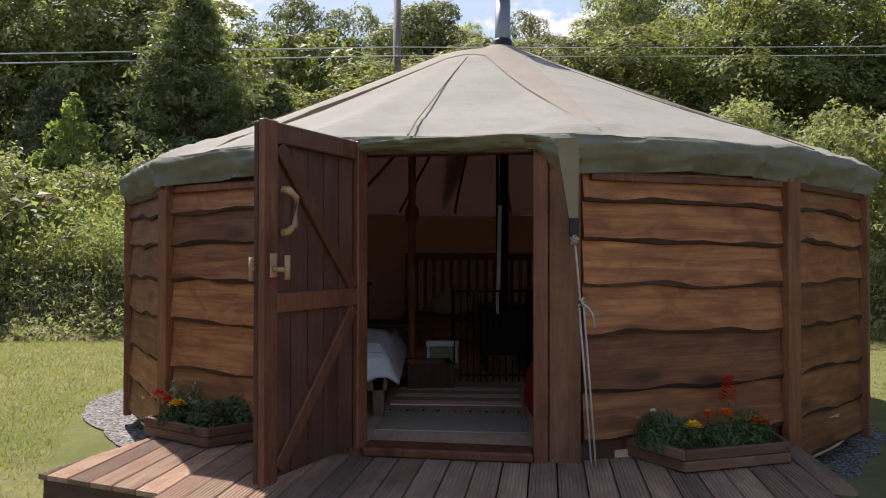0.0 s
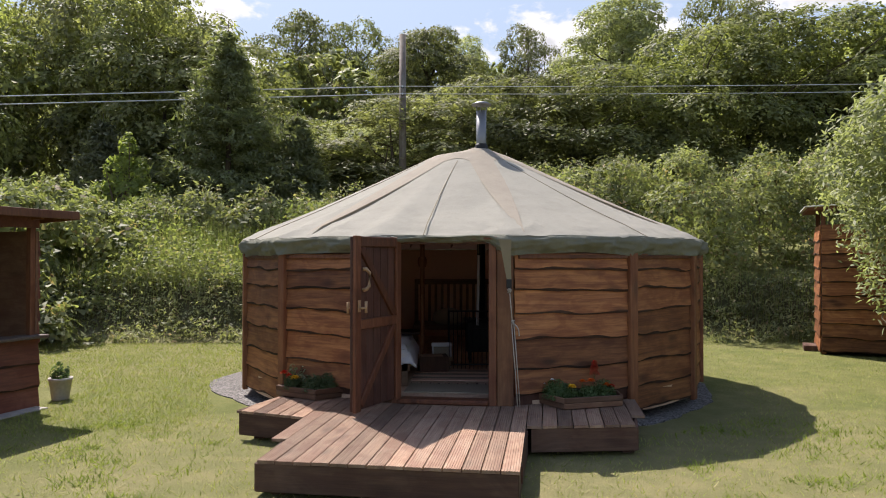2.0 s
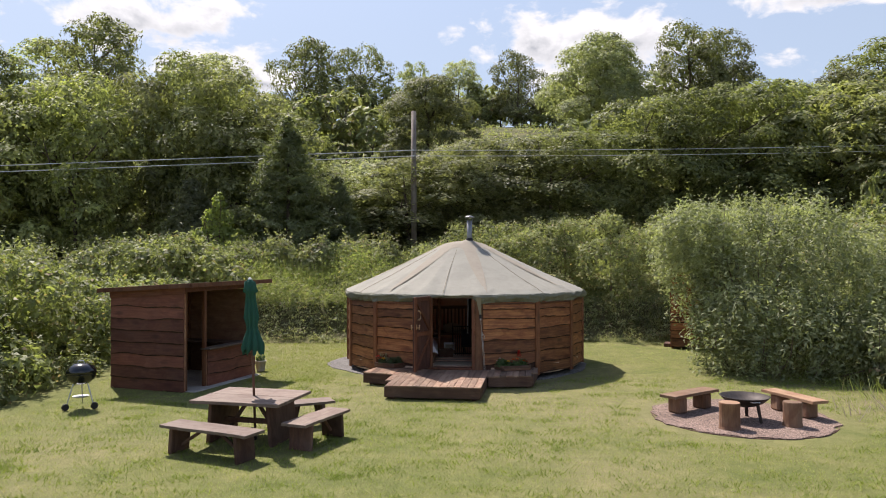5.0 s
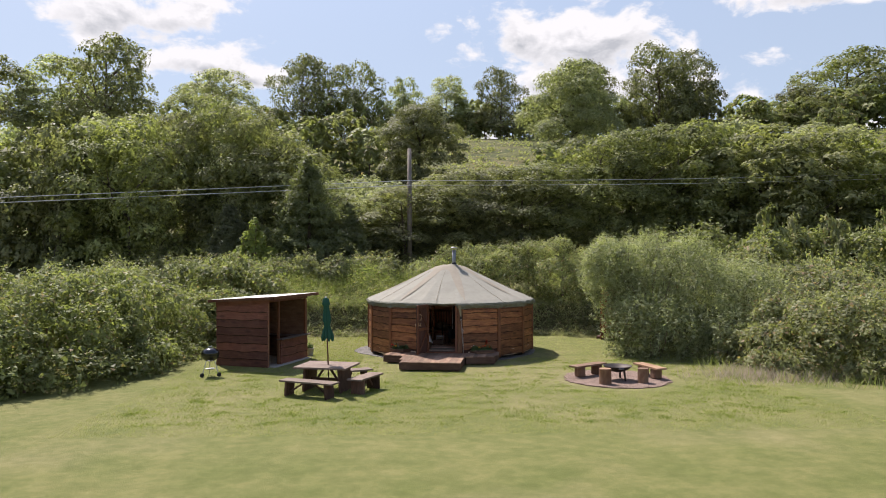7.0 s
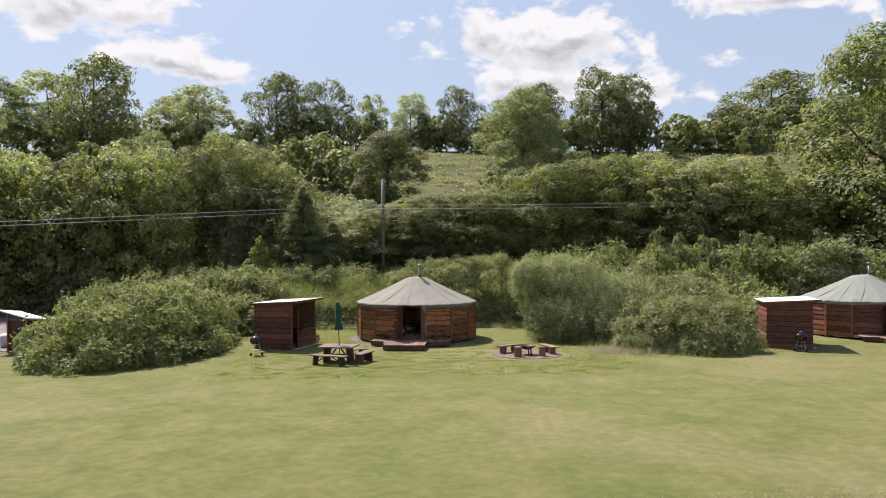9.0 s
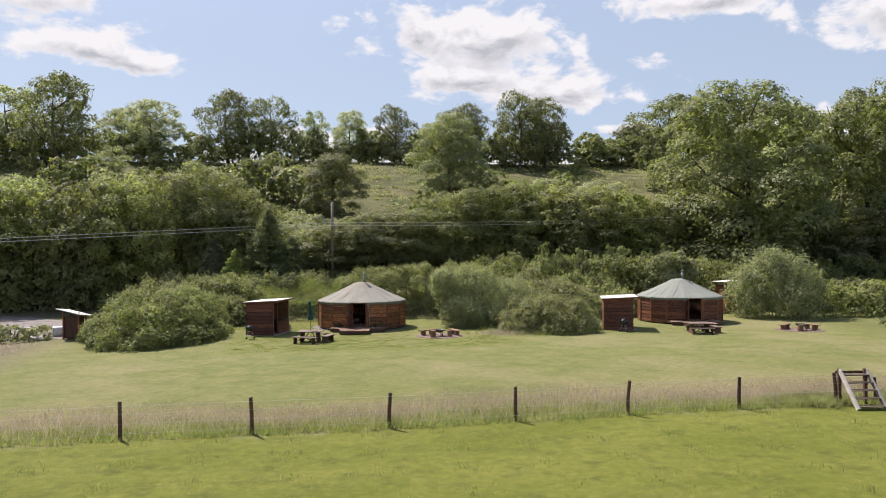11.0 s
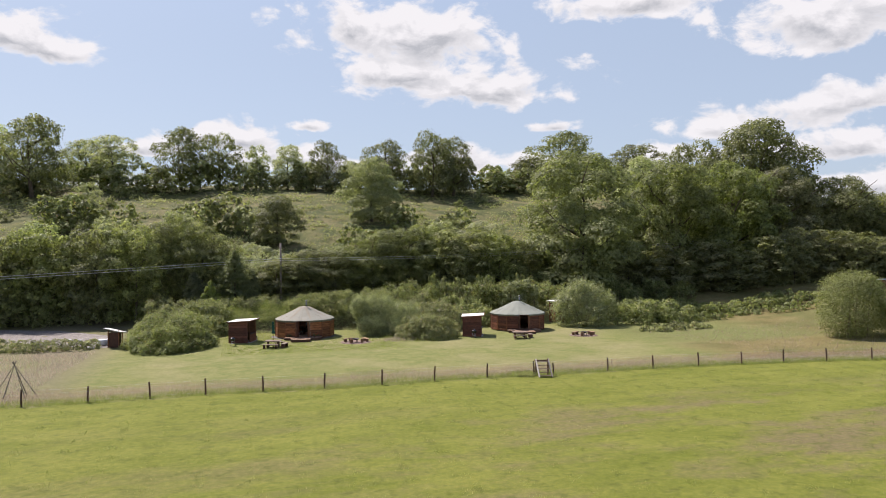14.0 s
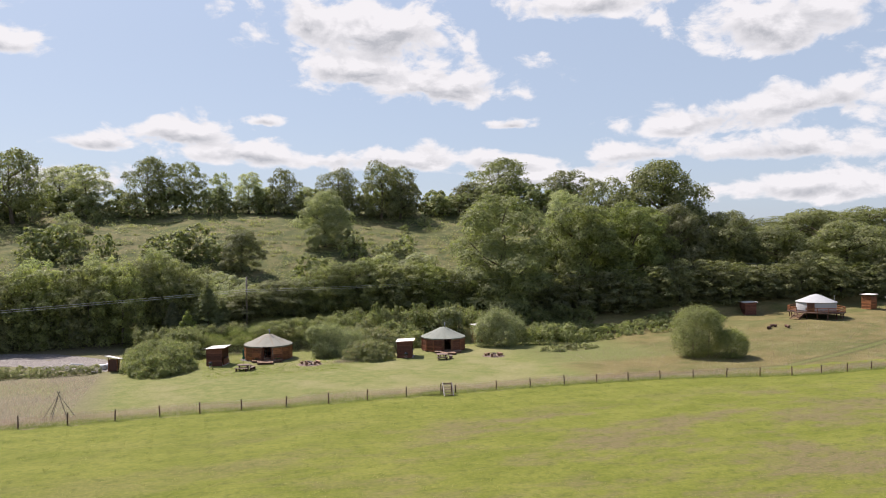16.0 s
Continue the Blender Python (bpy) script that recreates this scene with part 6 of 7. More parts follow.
def lobed_bush(name, label, mat, lobes, leaves, size, seed, category="bush", kind="", group="", shell=0.3, aspect=0.45, stems=10, messy=0.55):
    """A wide bush in place: woody stems and an uneven crown over the ground."""
    rng = np.random.default_rng(seed)
    L = np.array(lobes, float)
    cx, cy = L[:, 0].mean(), L[:, 1].mean()
    base = float(height(cx, cy))
    t = thing(name, label, category, (cx, cy, base), group=group, kind=kind)
    L[:, 0] -= cx
    L[:, 1] -= cy
    L[:, 2] -= base
    c, n = lobe_leaves(L, int(1.25 * leaves), rng, shell, floor=lambda p: height(p[:, 0] + cx, p[:, 1] + cy) - base - 0.05, messy=messy, under_leaf=0.45)
    under("foliage", leaf_mesh("foliage", c, n, 1.05 * size, mat, aspect * 1.2, 0.0, rng, True), t)
    bm = bmesh.new()
    for k in range(stems):
        q = L[rng.integers(len(L))]
        a, r = rng.uniform(0, 6.28), rng.uniform(0, 0.5)
        x, y = q[0] + r * q[3] * math.cos(a), q[1] + r * q[4] * math.sin(a)
        z0 = float(height(x + cx, y + cy)) - base - 0.1
        tube(bm, [(0.7 * x + 0.3 * q[0], 0.7 * y + 0.3 * q[1], z0), (x, y, z0 + 0.5 * max(0.4, q[2] + q[5] - z0)), (x + 0.3 * math.cos(a), y + 0.3 * math.sin(a), z0 + 0.9 * max(0.4, q[2] + q[5] - z0))], [0.05, 0.035, 0.012], 5)
    tagged(part("stem_tangle", bm, M_TWIG, t), kind="stuff")
    return t




def row_of(seed, x0, x1, y0, y1, z_top, step, r, rnd_z=0.8):
    """Lobes along a hedge line; z_top gives the height over sea level along x."""
    rng = np.random.default_rng(seed)
    out = []
    n = max(2, int((x1 - x0) / step))
    for k in range(n):
        x = x0 + (x1 - x0) * (k + rng.uniform(0.2, 0.8)) / n
        y = rng.uniform(y0, y1)
        g = float(height(x, y))
        top = float(np.interp(x, *z_top)) + rng.uniform(-rnd_z, rnd_z)
        z = g
        while z < top - 0.3:
            s = r * rng.uniform(0.7, 1.25)
            zz = min(z + 0.6 * s, top - 0.7 * s)
            out.append((x + rng.normal() * 0.4 * s, y + rng.normal() * 0.5 * s - 0.15 * max(0, top - zz) * 0.6, zz, s, s, 0.85 * s))
            z = zz + 0.75 * s
    return out


def plant_all():
    hedge = [make_tree("hedge_tree", "dense dark green hedgerow tree against the bank", M_LEAF_A, 10.0, 3.6, 10000, 0.18, 21 + k, low=0.03, lobes=34, group="hedgerow trees", trunk=0.16, under_cut=0.44, clump=(0.24, 0.42), squash=0.66) for k in range(3)]
    near = [make_tree("hedge_tree", "dense dark green hedgerow tree behind the yurt", M_LEAF_A, 10.0, 3.6, 21000, 0.125, 121 + k, low=0.03, lobes=36, group="hedgerow trees", trunk=0.16, under_cut=0.44, clump=(0.24, 0.42), squash=0.66) for k in range(2)]
    shade = [make_tree("hedge_tree", "dense hedgerow tree behind the bank with shade in its leaf colour", M_LEAF_H, 10.0, 3.6, 22000, 0.12, 131 + k, low=0.03, lobes=36, group="hedgerow trees", trunk=0.16, under_cut=0.44, clump=(0.24, 0.42), squash=0.66) for k in range(2)]
    wood = [make_tree("hedge_tree", "dark green understorey tree at the wood edge", M_LEAF_C, 10.0, 3.6, 9000, 0.18, 141, low=0.03, lobes=34, group="hedgerow trees", trunk=0.16, under_cut=0.44, clump=(0.24, 0.42), squash=0.66)]
    ash = [make_tree("ash_tree", "tall light green tree on the hillside", M_LEAF_B, 12.0, 5.0, 14000, 0.2, 31 + k, low=0.06, lobes=34, group="hillside trees", trunk=0.26) for k in range(2)]
    oak = [make_tree("oak_tree", "broad dark green oak on the ridge", M_LEAF_C, 14.0, 7.0, 14000, 0.24, 41 + k, low=0.1, lobes=34, squash=0.66, group="ridge oaks", trunk=0.42) for k in range(2)]
    shrub = [make_tree("shrub", "low green shrub on the rough hillside", M_LEAF_D, 3.0, 2.2, 1500, 0.2, 51 + k, low=0.05, lobes=18, group="hillside shrubs", trunk=0.07) for k in range(2)]
    tall_ash = [make_tree("ash_tree", "great spreading light green ash below the ridge", M_LEAF_B, 12.0, 5.0, 32000, 0.16, 71, low=0.03, lobes=46, group="hillside trees", trunk=0.26)]
    great_ash = [make_tree("ash_tree", "great spreading light green ash at the foot of the hill", M_LEAF_P, 12.0, 5.0, 34000, 0.15, 72, low=0.03, lobes=44, squash=0.66, group="hillside trees", trunk=0.26, under_cut=0.5)]
    tall_oak = [make_tree("oak_tree", "great dark green oak at the foot of the hill", M_LEAF_C, 14.0, 7.0, 28000, 0.22, 75, low=0.05, lobes=40, squash=0.65, group="great oaks", trunk=0.42, under_cut=0.46)]
    syc = [make_tree("sycamore_tree", "great bright green sycamore in clumps at the foot of the hill", M_LEAF_S, 14.0, 7.0, 32000, 0.21, 78, low=0.04, lobes=46, group="great oaks", trunk=0.42, under_cut=0.46, clump=(0.18, 0.32), squash=0.6)]
    rnd = random.Random(4)
    top = ((-60, -34, -24, -18, -13, -10, -8.5, -4.5, -2.5, 0.5, 4, 9, 13, 22, 30, 36, 47, 60), (12.5, 12.6, 13.2, 15.2, 14.5, 11.0, 8.0, 7.6, 8.6, 10.6, 10.8, 11.6, 13.0, 13.6, 12.8, 11.6, 11.6, 11))
    x = -58.0
    while x < 62:
        y = 21.5 + rnd.uniform(-1.2, 1.8)
        h = float(np.interp(x, *top)) - float(height(x, y)) + rnd.uniform(-0.9, 0.6)
        set_down(rnd.choice(near if -22 < x < 3 else shade if 3 <= x < 20 else hedge), x, y, rnd.uniform(0, 360), rnd.uniform(0.95, 1.15), h / 10.0)
        x += rnd.uniform(2.4, 3.3)
    for k in range(26):
        x = 52 + 3.3 * k + rnd.uniform(-1, 1)
        y = float(np.interp(x, (52, 80, 110, 140), (15, 12, 10, 6))) + rnd.uniform(-2, 2)
        set_down(wood[0], x, y, rnd.uniform(0, 360), rnd.uniform(0.9, 1.3), rnd.uniform(0.55, 0.95))
    # trees of the ridge and hillside: kind, x, y, top height, spread
    named = (
        (oak, -52, 88, 40, 8), (ash, -37, 100, 37.5, 7), (oak, -22, 100, 40.5, 6.4), (oak, -13, 100, 39.3, 6), (ash, -4, 100, 36.3, 3.8), (ash, 4, 100, 36.6, 4.6), (oak, 13.5, 98, 38.2, 4.6),
        (oak, 29, 95, 38.3, 6), (oak, 40, 90, 40, 6.5), (oak, 46, 91, 38.5, 6.5), (oak, 86, 108, 44.6, 11), (oak, 106, 100, 40.5, 9), (tall_oak, 95, 36, 35, 11), (oak, 84, 41, 32, 7), (ash, 75, 46, 28.5, 6),
        (tall_ash, 19, 62, 29.3, 6.0), (tall_oak, -1.3, 44, 19.5, 4.4), (great_ash, 46, 19, 25.5, 9.5), (syc, 64, 20, 24.8, 8.5), (syc, 78, 22, 25, 9), (tall_oak, 90, 24, 24, 8), (tall_oak, 105, 25, 23, 8), (tall_oak, 115, 20, 20, 9),
        (tall_oak, 131, 15, 20.5, 10), (oak, 148, 22, 19.5, 9), (tall_oak, 152, 45, 24.5, 11), (oak, 172, 60, 26.5, 12), (oak, 195, 62, 27.5, 13), (ash, 165, 32, 20, 9), (oak, 185, 35, 22, 11), (oak, 205, 45, 23, 12), (oak, 120, 40, 22.5, 8), (oak, 140, 50, 23, 9), (ash, -64, 96, 39, 8), (oak, -75, 90, 38, 9), (ash, -38, 72, 24, 3.2), (ash, -60, 60, 30, 6), (oak, -70, 50, 27, 8),
        (ash, -45, 112, 38, 7), (ash, 60, 96, 31, 5), (oak, 68, 94, 32, 5), (oak, 233, 120, 29, 16), (oak, 255, 110, 29, 16), (ash, 20, 100, 33, 4), (ash, 9, 104, 33, 4), (oak, 72, 100, 36, 7), (ash, 128, 70, 27, 8),
        (ash, -26, 26, 14.6, 4.5), (ash, -16, 26, 15.6, 4.4), (ash, 24, 27, 14.5, 4.5), (ash, 33, 28, 14.5, 5), (ash, 57, 25, 17, 5), (ash, -36, 27, 14, 5), (ash, -46, 26, 14, 5),
    )
    for kind, x, y, z, spread in named:
        p = rnd.choice(kind)
        base = float(height(x, y))
        own = 7.0 if kind in (oak, tall_oak, syc) else 5.0
        tall = 14.0 if kind in (oak, tall_oak, syc) else 12.0
        set_down(p, x, y, rnd.uniform(0, 360), spread / own, (z - base) / tall)
    # ridge hedge and hillside shrubs
    for k in range(44):
        set_down(rnd.choice(shrub), -70 + 4.1 * k + rnd.uniform(-1.5, 1.5), 98 + rnd.uniform(-4, 4), rnd.uniform(0, 360), rnd.uniform(1.3, 2.3) + (0.7 if k > 22 else 0.0), rnd.uniform(1.2, 2.3) + (0.6 if k > 22 else 0.0))
    for k in range(36):
        x, y = rnd.uniform(-60, 75), rnd.uniform(28, 92)
        if 5 < x < 34 and 66 < y:
            continue
        s = rnd.uniform(0.5, 1.3)
        set_down(rnd.choice(shrub), x, y, rnd.uniform(0, 360), s, s * rnd.uniform(0.7, 1.3))
    for x, y, z in ((18.5, 10, 6.5), (20.0, 10, 6.3), (22.5, 10.3, 6.5), (25.5, 10, 6.7), (27, 10.5, 6.2), (31.5, 10, 6.7), (33, 9.6, 6.4)):
        set_down(rnd.choice(shrub), x, y, rnd.uniform(0, 360), rnd.uniform(0.42, 0.62), (z - rnd.uniform(0.1, 0.8) - float(height(x, y))) / 3.0)
    for x, y, s in ((-14, 51, 1.9), (-10, 53, 2.2), (-18, 54, 1.7), (-7, 50, 1.6), (-38, 60, 2.0), (-35, 58, 1.8), (-42, 61, 1.8), (24, 52, 1.6), (30, 46, 1.7), (12, 40, 1.6), (36, 52, 1.6)):
        set_down(rnd.choice(shrub), x, y, rnd.uniform(0, 360), s, s)
    for p in hedge + wood + near + shade + ash + oak + shrub + tall_ash + great_ash + tall_oak + syc:
        for o in (*p.children_recursive, p):
            bpy.data.objects.remove(o)


plant_all()


def spruce(x, y, h, r, seed):
    rng = np.random.default_rng(seed)
    n_limb = 360
    t = thing("spruce", "dark green spruce with a thin bare leader", "tree", (x, y, float(height(x, y)) - 0.1))
    part("trunk", tubed([(0, 0, 0), (0.03, 0, 0.6 * h), (0.0, 0.02, h)], [0.14, 0.07, 0.012], 8), M_BARK, t, sm=True)
    cs, ns = [], []
    for k in range(n_limb):
        f = rng.random() ** 0.75
        z = h * (0.04 + 0.9 * f)
        ln = r * (1 - f) ** 0.85 * rng.uniform(0.75, 1.1) + 0.12
        a = rng.uniform(0, 6.283)
        m = int(10 + 110 * ln / r)
        u = rng.random(m) ** 0.6
        d = np.stack([np.cos(a) * ln * u, np.sin(a) * ln * u, z - 0.28 * ln * u + 0.22 * ln * u ** 3], 1)
        d += rng.normal(size=d.shape) * np.array([0.12, 0.12, 0.07]) * (0.4 + u[:, None])
        cs.append(d)
        ns.append(unit(rng.normal(size=d.shape) * 0.6 + np.array([0.3 * math.cos(a), 0.3 * math.sin(a), 0.8])))
    under("crown", leaf_mesh("crown", np.concatenate(cs), np.concatenate(ns), 0.15, M_LEAF_E, 0.26, 0.0, rng, True), t)


spruce(-8.4, 15.3, 8.3, 3.7, 5)
spruce(-13.8, 17.0, 5.2, 2.0, 6)
spruce(-6.2, 17.2, 5.0, 2.0, 8)

lobed_bush("young_maple", "bright yellow-green young maple below the spruce", M_LEAF_F, [(-11.5, 14.0, 5.7, 0.28, 0.28, 0.7), (-11.9, 13.9, 5.0, 0.4, 0.35, 0.5), (-11.1, 14.0, 4.9, 0.45, 0.35, 0.5), (-12.3, 13.9, 4.2, 0.5, 0.4, 0.5), (-11.4, 13.8, 4.2, 0.5, 0.45, 0.5), (-10.6, 13.9, 4.0, 0.5, 0.4, 0.6), (-12.6, 13.8, 3.4, 0.6, 0.5, 0.5), (-11.7, 13.7, 3.4, 0.6, 0.5, 0.5), (-10.5, 13.8, 3.2, 0.6, 0.5, 0.5)], 3200, 0.1, 9, category="tree")

# willow scrub beside the fire pits: many upright leafy shoots
def shoot_bush(name, label, lobes, shoots, per, size, seed, length=1.15):
    rng = np.random.default_rng(seed)
    L = np.array(lobes, float)
    cx, cy = L[:, 0].mean(), L[:, 1].mean()
    base = float(height(cx, cy))
    t = thing(name, label, "bush", (cx, cy, base), group="willow bushes")
    area = L[:, 3] * L[:, 4]
    k = rng.choice(len(L), shoots, p=area / area.sum())
    d = unit(rng.normal(size=(shoots, 3)) + np.array([0, 0, 0.35]))
    tip = L[k, :3] + d * L[k, 3:6] * rng.uniform(0.84, 1.2, (shoots, 1))
    tip[:, 2] = np.maximum(tip[:, 2], 0.15)
    way = unit(d * 0.5 + np.array([0, 0, 1.0]) + 0.2 * rng.normal(size=d.shape))
    u = rng.random((shoots, per)) ** 0.7
    c = tip[:, None, :] - way[:, None, :] * (u * length)[:, :, None]
    out = unit(rng.normal(size=c.shape))
    c = c + out * (0.05 + 0.1 * u)[:, :, None]
    n = unit(out * 0.7 + way[:, None, :] * 0.35 + np.array([0, 0, 0.35]))
    c = c.reshape(-1, 3)
    n = n.reshape(-1, 3)
    keep = c[:, 2] > height(c[:, 0], c[:, 1]) + 0.02
    c, n = c[keep] - np.array([cx, cy, base]), n[keep]
    under("foliage", leaf_mesh("foliage", c, n, size, M_LEAF_W, 0.32, rng=rng), t)
    core = L.copy()
    core[:, 3:6] *= 0.86
    c, n = lobe_leaves(core, shoots * per // 3, rng, 0.35, floor=lambda p: height(p[:, 0], p[:, 1]) + 0.02, messy=0.6)
    under("inner_foliage", leaf_mesh("inner_foliage", c - np.array([cx, cy, base]), n, 1.15 * size, M_LEAF_W, 0.4, 0.0, rng, True), t)
    bm = bmesh.new()
    for j in rng.choice(shoots, 120, replace=False):
        if abs(tip[j][0] - cx) > 1.6:
            continue
        e = tip[j] - np.array([cx, cy, base])
        f = e - way[j] * length * 1.1
        tube(bm, [(f[0] * 0.6, f[1] * 0.6, max(-0.1, f[2] - 1.4)), tuple(f), tuple(e)], [0.022, 0.014, 0.004], 5)
    tagged(part("stem_tangle", bm, M_TWIG, t), kind="stuff")
    return t


WILLOW = [(6.4, -0.5, 3.6, 1.2, 1.2, 1.2), (6.4, -0.7, 3.8, 1.2, 1.2, 1.1), (6.5, 0.0, 3.4, 1.2, 1.2, 1.2), (7.5, 0.8, 3.4, 1.2, 1.2, 1.2), (8.0, 1.4, 3.3, 1.1, 1.0, 1.1), (6.55, -1.6, 1.1, 0.8, 0.8, 1.3), (6.6, -1.4, 1.3, 0.8, 0.8, 1.3), (7.0, -2.3, 1.2, 1.1, 1.1, 1.5), (7.8, -0.9, 2.6, 1.6, 1.6, 2.2), (9.4, -1.0, 2.6, 2.0, 1.9, 2.4), (8.4, 0.8, 2.9, 1.8, 1.7, 2.2), (11.0, -1.6, 1.9, 2.0, 1.9, 2.2), (10.2, -3.0, 1.0, 1.6, 1.4, 1.3), (8.3, -2.5, 1.2, 1.6, 1.3, 1.4), (12.4, -0.4, 2.0, 1.7, 1.8, 2.0), (8.9, 2.9, 2.6, 1.4, 1.2, 1.8)]
shoot_bush("willow_bush", "large silvery green willow bush on the lawn edge", WILLOW, 3000, 22, 0.064, 12)
shoot_bush("willow_bush", "large rounded silvery willow bush beside the second yurt", [(35.0, -0.5, 3.0, 2.3, 2.3, 3.0), (33.6, -0.6, 1.9, 1.2, 1.4, 1.9), (36.2, -0.2, 4.4, 1.9, 1.9, 2.0), (37.6, -0.8, 3.2, 2.6, 2.5, 2.7), (39.4, 0.2, 2.4, 2.4, 2.3, 2.4), (34.6, 1.2, 2.2, 2.0, 2.0, 2.3), (36.8, -2.4, 1.8, 2.0, 1.8, 1.9)], 1700, 10, 0.13, 13)
lobed_bush("round_bush", "rounded green sallow bush in dry grass", M_LEAF_G, [(58.3, -22.5, 4.2, 3.5, 3.3, 3.4), (57.0, -23.0, 2.6, 2.8, 2.6, 2.4), (60.2, -22.0, 3.0, 2.6, 2.6, 2.8), (58.6, -23.6, 5.4, 2.2, 2.2, 2.0)], 26000, 0.095, 14, stems=14)
lobed_bush("round_bush", "smaller green sallow bush in dry grass", M_LEAF_G, [(61.6, -25.5, 2.3, 2.3, 2.2, 2.2), (62.8, -25.0, 1.9, 1.8, 1.8, 1.8)], 11000, 0.09, 15, stems=8)


def mound(seed, spots, leaves, size, label, mat=M_LEAF_D, messy=0.5, shoots=0, length=0.7):
    t = lobed_bush("bramble_thicket", label, mat, spots, leaves, size, seed, "bramble", group="bramble thickets", stems=18, messy=messy, shell=0.28)
    if not shoots:
        return
    # upright leafy shoots that break the outline
    rng = np.random.default_rng(seed + 500)
    L = np.array(spots, float)
    k = rng.integers(0, len(L), shoots)
    d = unit(rng.normal(size=(shoots, 3)) + np.array([0, 0, 0.8]))
    root = L[k, :3] + d * L[k, 3:6] * 0.85
    way = unit(0.5 * d + np.array([0, 0, 0.9]) + 0.3 * rng.normal(size=d.shape)) * (length * rng.uniform(0.3, 1.0, (shoots, 1)))
    u = rng.random((shoots, 14))
    c = (root[:, None] + way[:, None] * u[:, :, None] + rng.normal(size=(shoots, 14, 3)) * 0.07).reshape(-1, 3)
    c = c[c[:, 2] > height(c[:, 0], c[:, 1]) + 0.05]
    n = unit(rng.normal(size=c.shape) * 0.7 + np.array([0, -0.2, 0.8]))
    under("shoot_tangle", leaf_mesh("shoot_tangle", c - np.array(t.location), n, 0.75 * size, mat, 0.42, 0.0, rng, True), t)


def heap(seed, n, cx, cy, rx, ry, top, r=1.2):
    rng = np.random.default_rng(seed)
    n, r = int(2.9 * n), 0.62 * r
    out = []
    for k in range(n):
        a, q = rng.uniform(0, 6.283), math.sqrt(rng.random())
        x, y = cx + rx * q * math.cos(a), cy + ry * q * math.sin(a)
        s = r * rng.uniform(0.65, 1.3)
        z = top * (1 - q ** 5) * rng.uniform(0.62, 1.05) + 0.45 * s
        out.append((x, y, float(height(x, y)) + z - 0.5 * s, s, s, s * 0.8))
    for k in range(n // 2):
        a, q = rng.uniform(0, 6.283), rng.uniform(0.75, 1.0)
        x, y = cx + rx * q * math.cos(a), cy + ry * q * math.sin(a)
        s = r * rng.uniform(0.6, 1.1)
        out.append((x, y, float(height(x, y)) + s * rng.uniform(0.2, 0.6), s, s, s * 0.85))
    return out


mound(61, heap(61, 60, -14.9, -2.2, 4.4, 8.6, 2.85, 1.2), 38000, 0.1, "high tangled bramble mound at the lawn edge", shoots=2600)
mound(62, heap(62, 34, -12.2, 6.5, 3.6, 4.5, 1.9, 1.1), 13000, 0.12, "tangled brambles on the bank", shoots=900)
mound(77, heap(77, 26, -17.6, 5.0, 2.8, 5.5, 1.2, 1.0), 9000, 0.12, "tangled brambles where the bank runs out", shoots=700)
mound(63, heap(63, 42, 13.7, -4.6, 3.8, 4.1, 2.1, 0.95), 24000, 0.085, "bramble and dry grass mound between the camps", M_TANGLE, shoots=1700)
mound(64, heap(64, 40, 15.6, 3.5, 5.8, 5.0, 2.9, 1.3), 16000, 0.13, "brambles rising behind the willow", M_TANGLE, shoots=1400)
mound(65, row_of(65, -1.5, 11, 8.0, 10.5, ((-2, 2, 11), (3.6, 4.4, 4.9)), 0.4, 0.75, 0.35), 26000, 0.075, "bramble bank behind the yurt", shoots=1500, length=0.45)
mound(66, row_of(66, 11, 60, 8.5, 13, ((11, 30, 45, 60), (5.2, 5.0, 4.6, 4.6)), 0.9, 1.3, 0.5), 17000, 0.16, "long bramble bank under the trees", shoots=1800)
mound(67, heap(67, 26, 47, 0.5, 8.0, 3.6, 2.6, 1.4), 12000, 0.14, "bramble thicket beyond the second yurt")
mound(68, heap(68, 16, 30.6, 7.2, 2.6, 1.6, 4.0, 1.1), 8000, 0.13, "green scrub behind the second yurt", M_LEAF_B)
mound(70, heap(70, 30, 55, 2.5, 9.0, 5.0, 1.6, 1.2), 9000, 0.15, "low green scrub below the wood")
mound(71, heap(71, 30, 72, 2.0, 12.0, 5.0, 1.4, 1.3), 8000, 0.18, "low green scrub at the wood edge")
mound(72, row_of(72, -40, -22.5, -4.6, -2.2, ((-40, -22), (1.2, 1.0)), 0.22, 0.6, 0.2), 9000, 0.11, "green hedge strip before the lane", M_LEAF_D)
mound(73, heap(73, 10, 45, -8.5, 5.0, 1.6, 0.7, 0.7), 3000, 0.12, "low weeds at the meadow edge")
mound(74, heap(74, 30, 21.5, 5.5, 4.5, 3.8, 2.0, 1.2), 10000, 0.13, "tangled scrub behind the second kitchen", shoots=800)
mound(75, row_of(75, -19, -3, 10.5, 14, ((-19, -3), (3.6, 3.7)), 0.7, 0.75, 0.3), 12000, 0.1, "green scrub along the bank top", M_LEAF_D, shoots=900)
mound(76, heap(76, 24, 41, 6.5, 7.0, 4.0, 2.2, 1.2), 9000, 0.15, "tangled scrub below the great ash", shoots=700)
mound(78, heap(78, 26, -6.5, 33.0, 6.5, 7.5, 2.0, 1.6), 9000, 0.17, "grey-green brambles on the slope below the wood", M_SCRUB)
mound(79, heap(79, 20, -3.0, 25.5, 6.0, 3.0, 2.4, 1.5), 9000, 0.14, "pale scrub behind the utility pole", M_SCRUB, shoots=400)
mound(69, row_of(69, -62, -23, 19.5, 22, ((-62, -23), (2.0, 1.9)), 0.8, 0.9, 0.3), 10000, 0.14, "dark scrub along the lane")


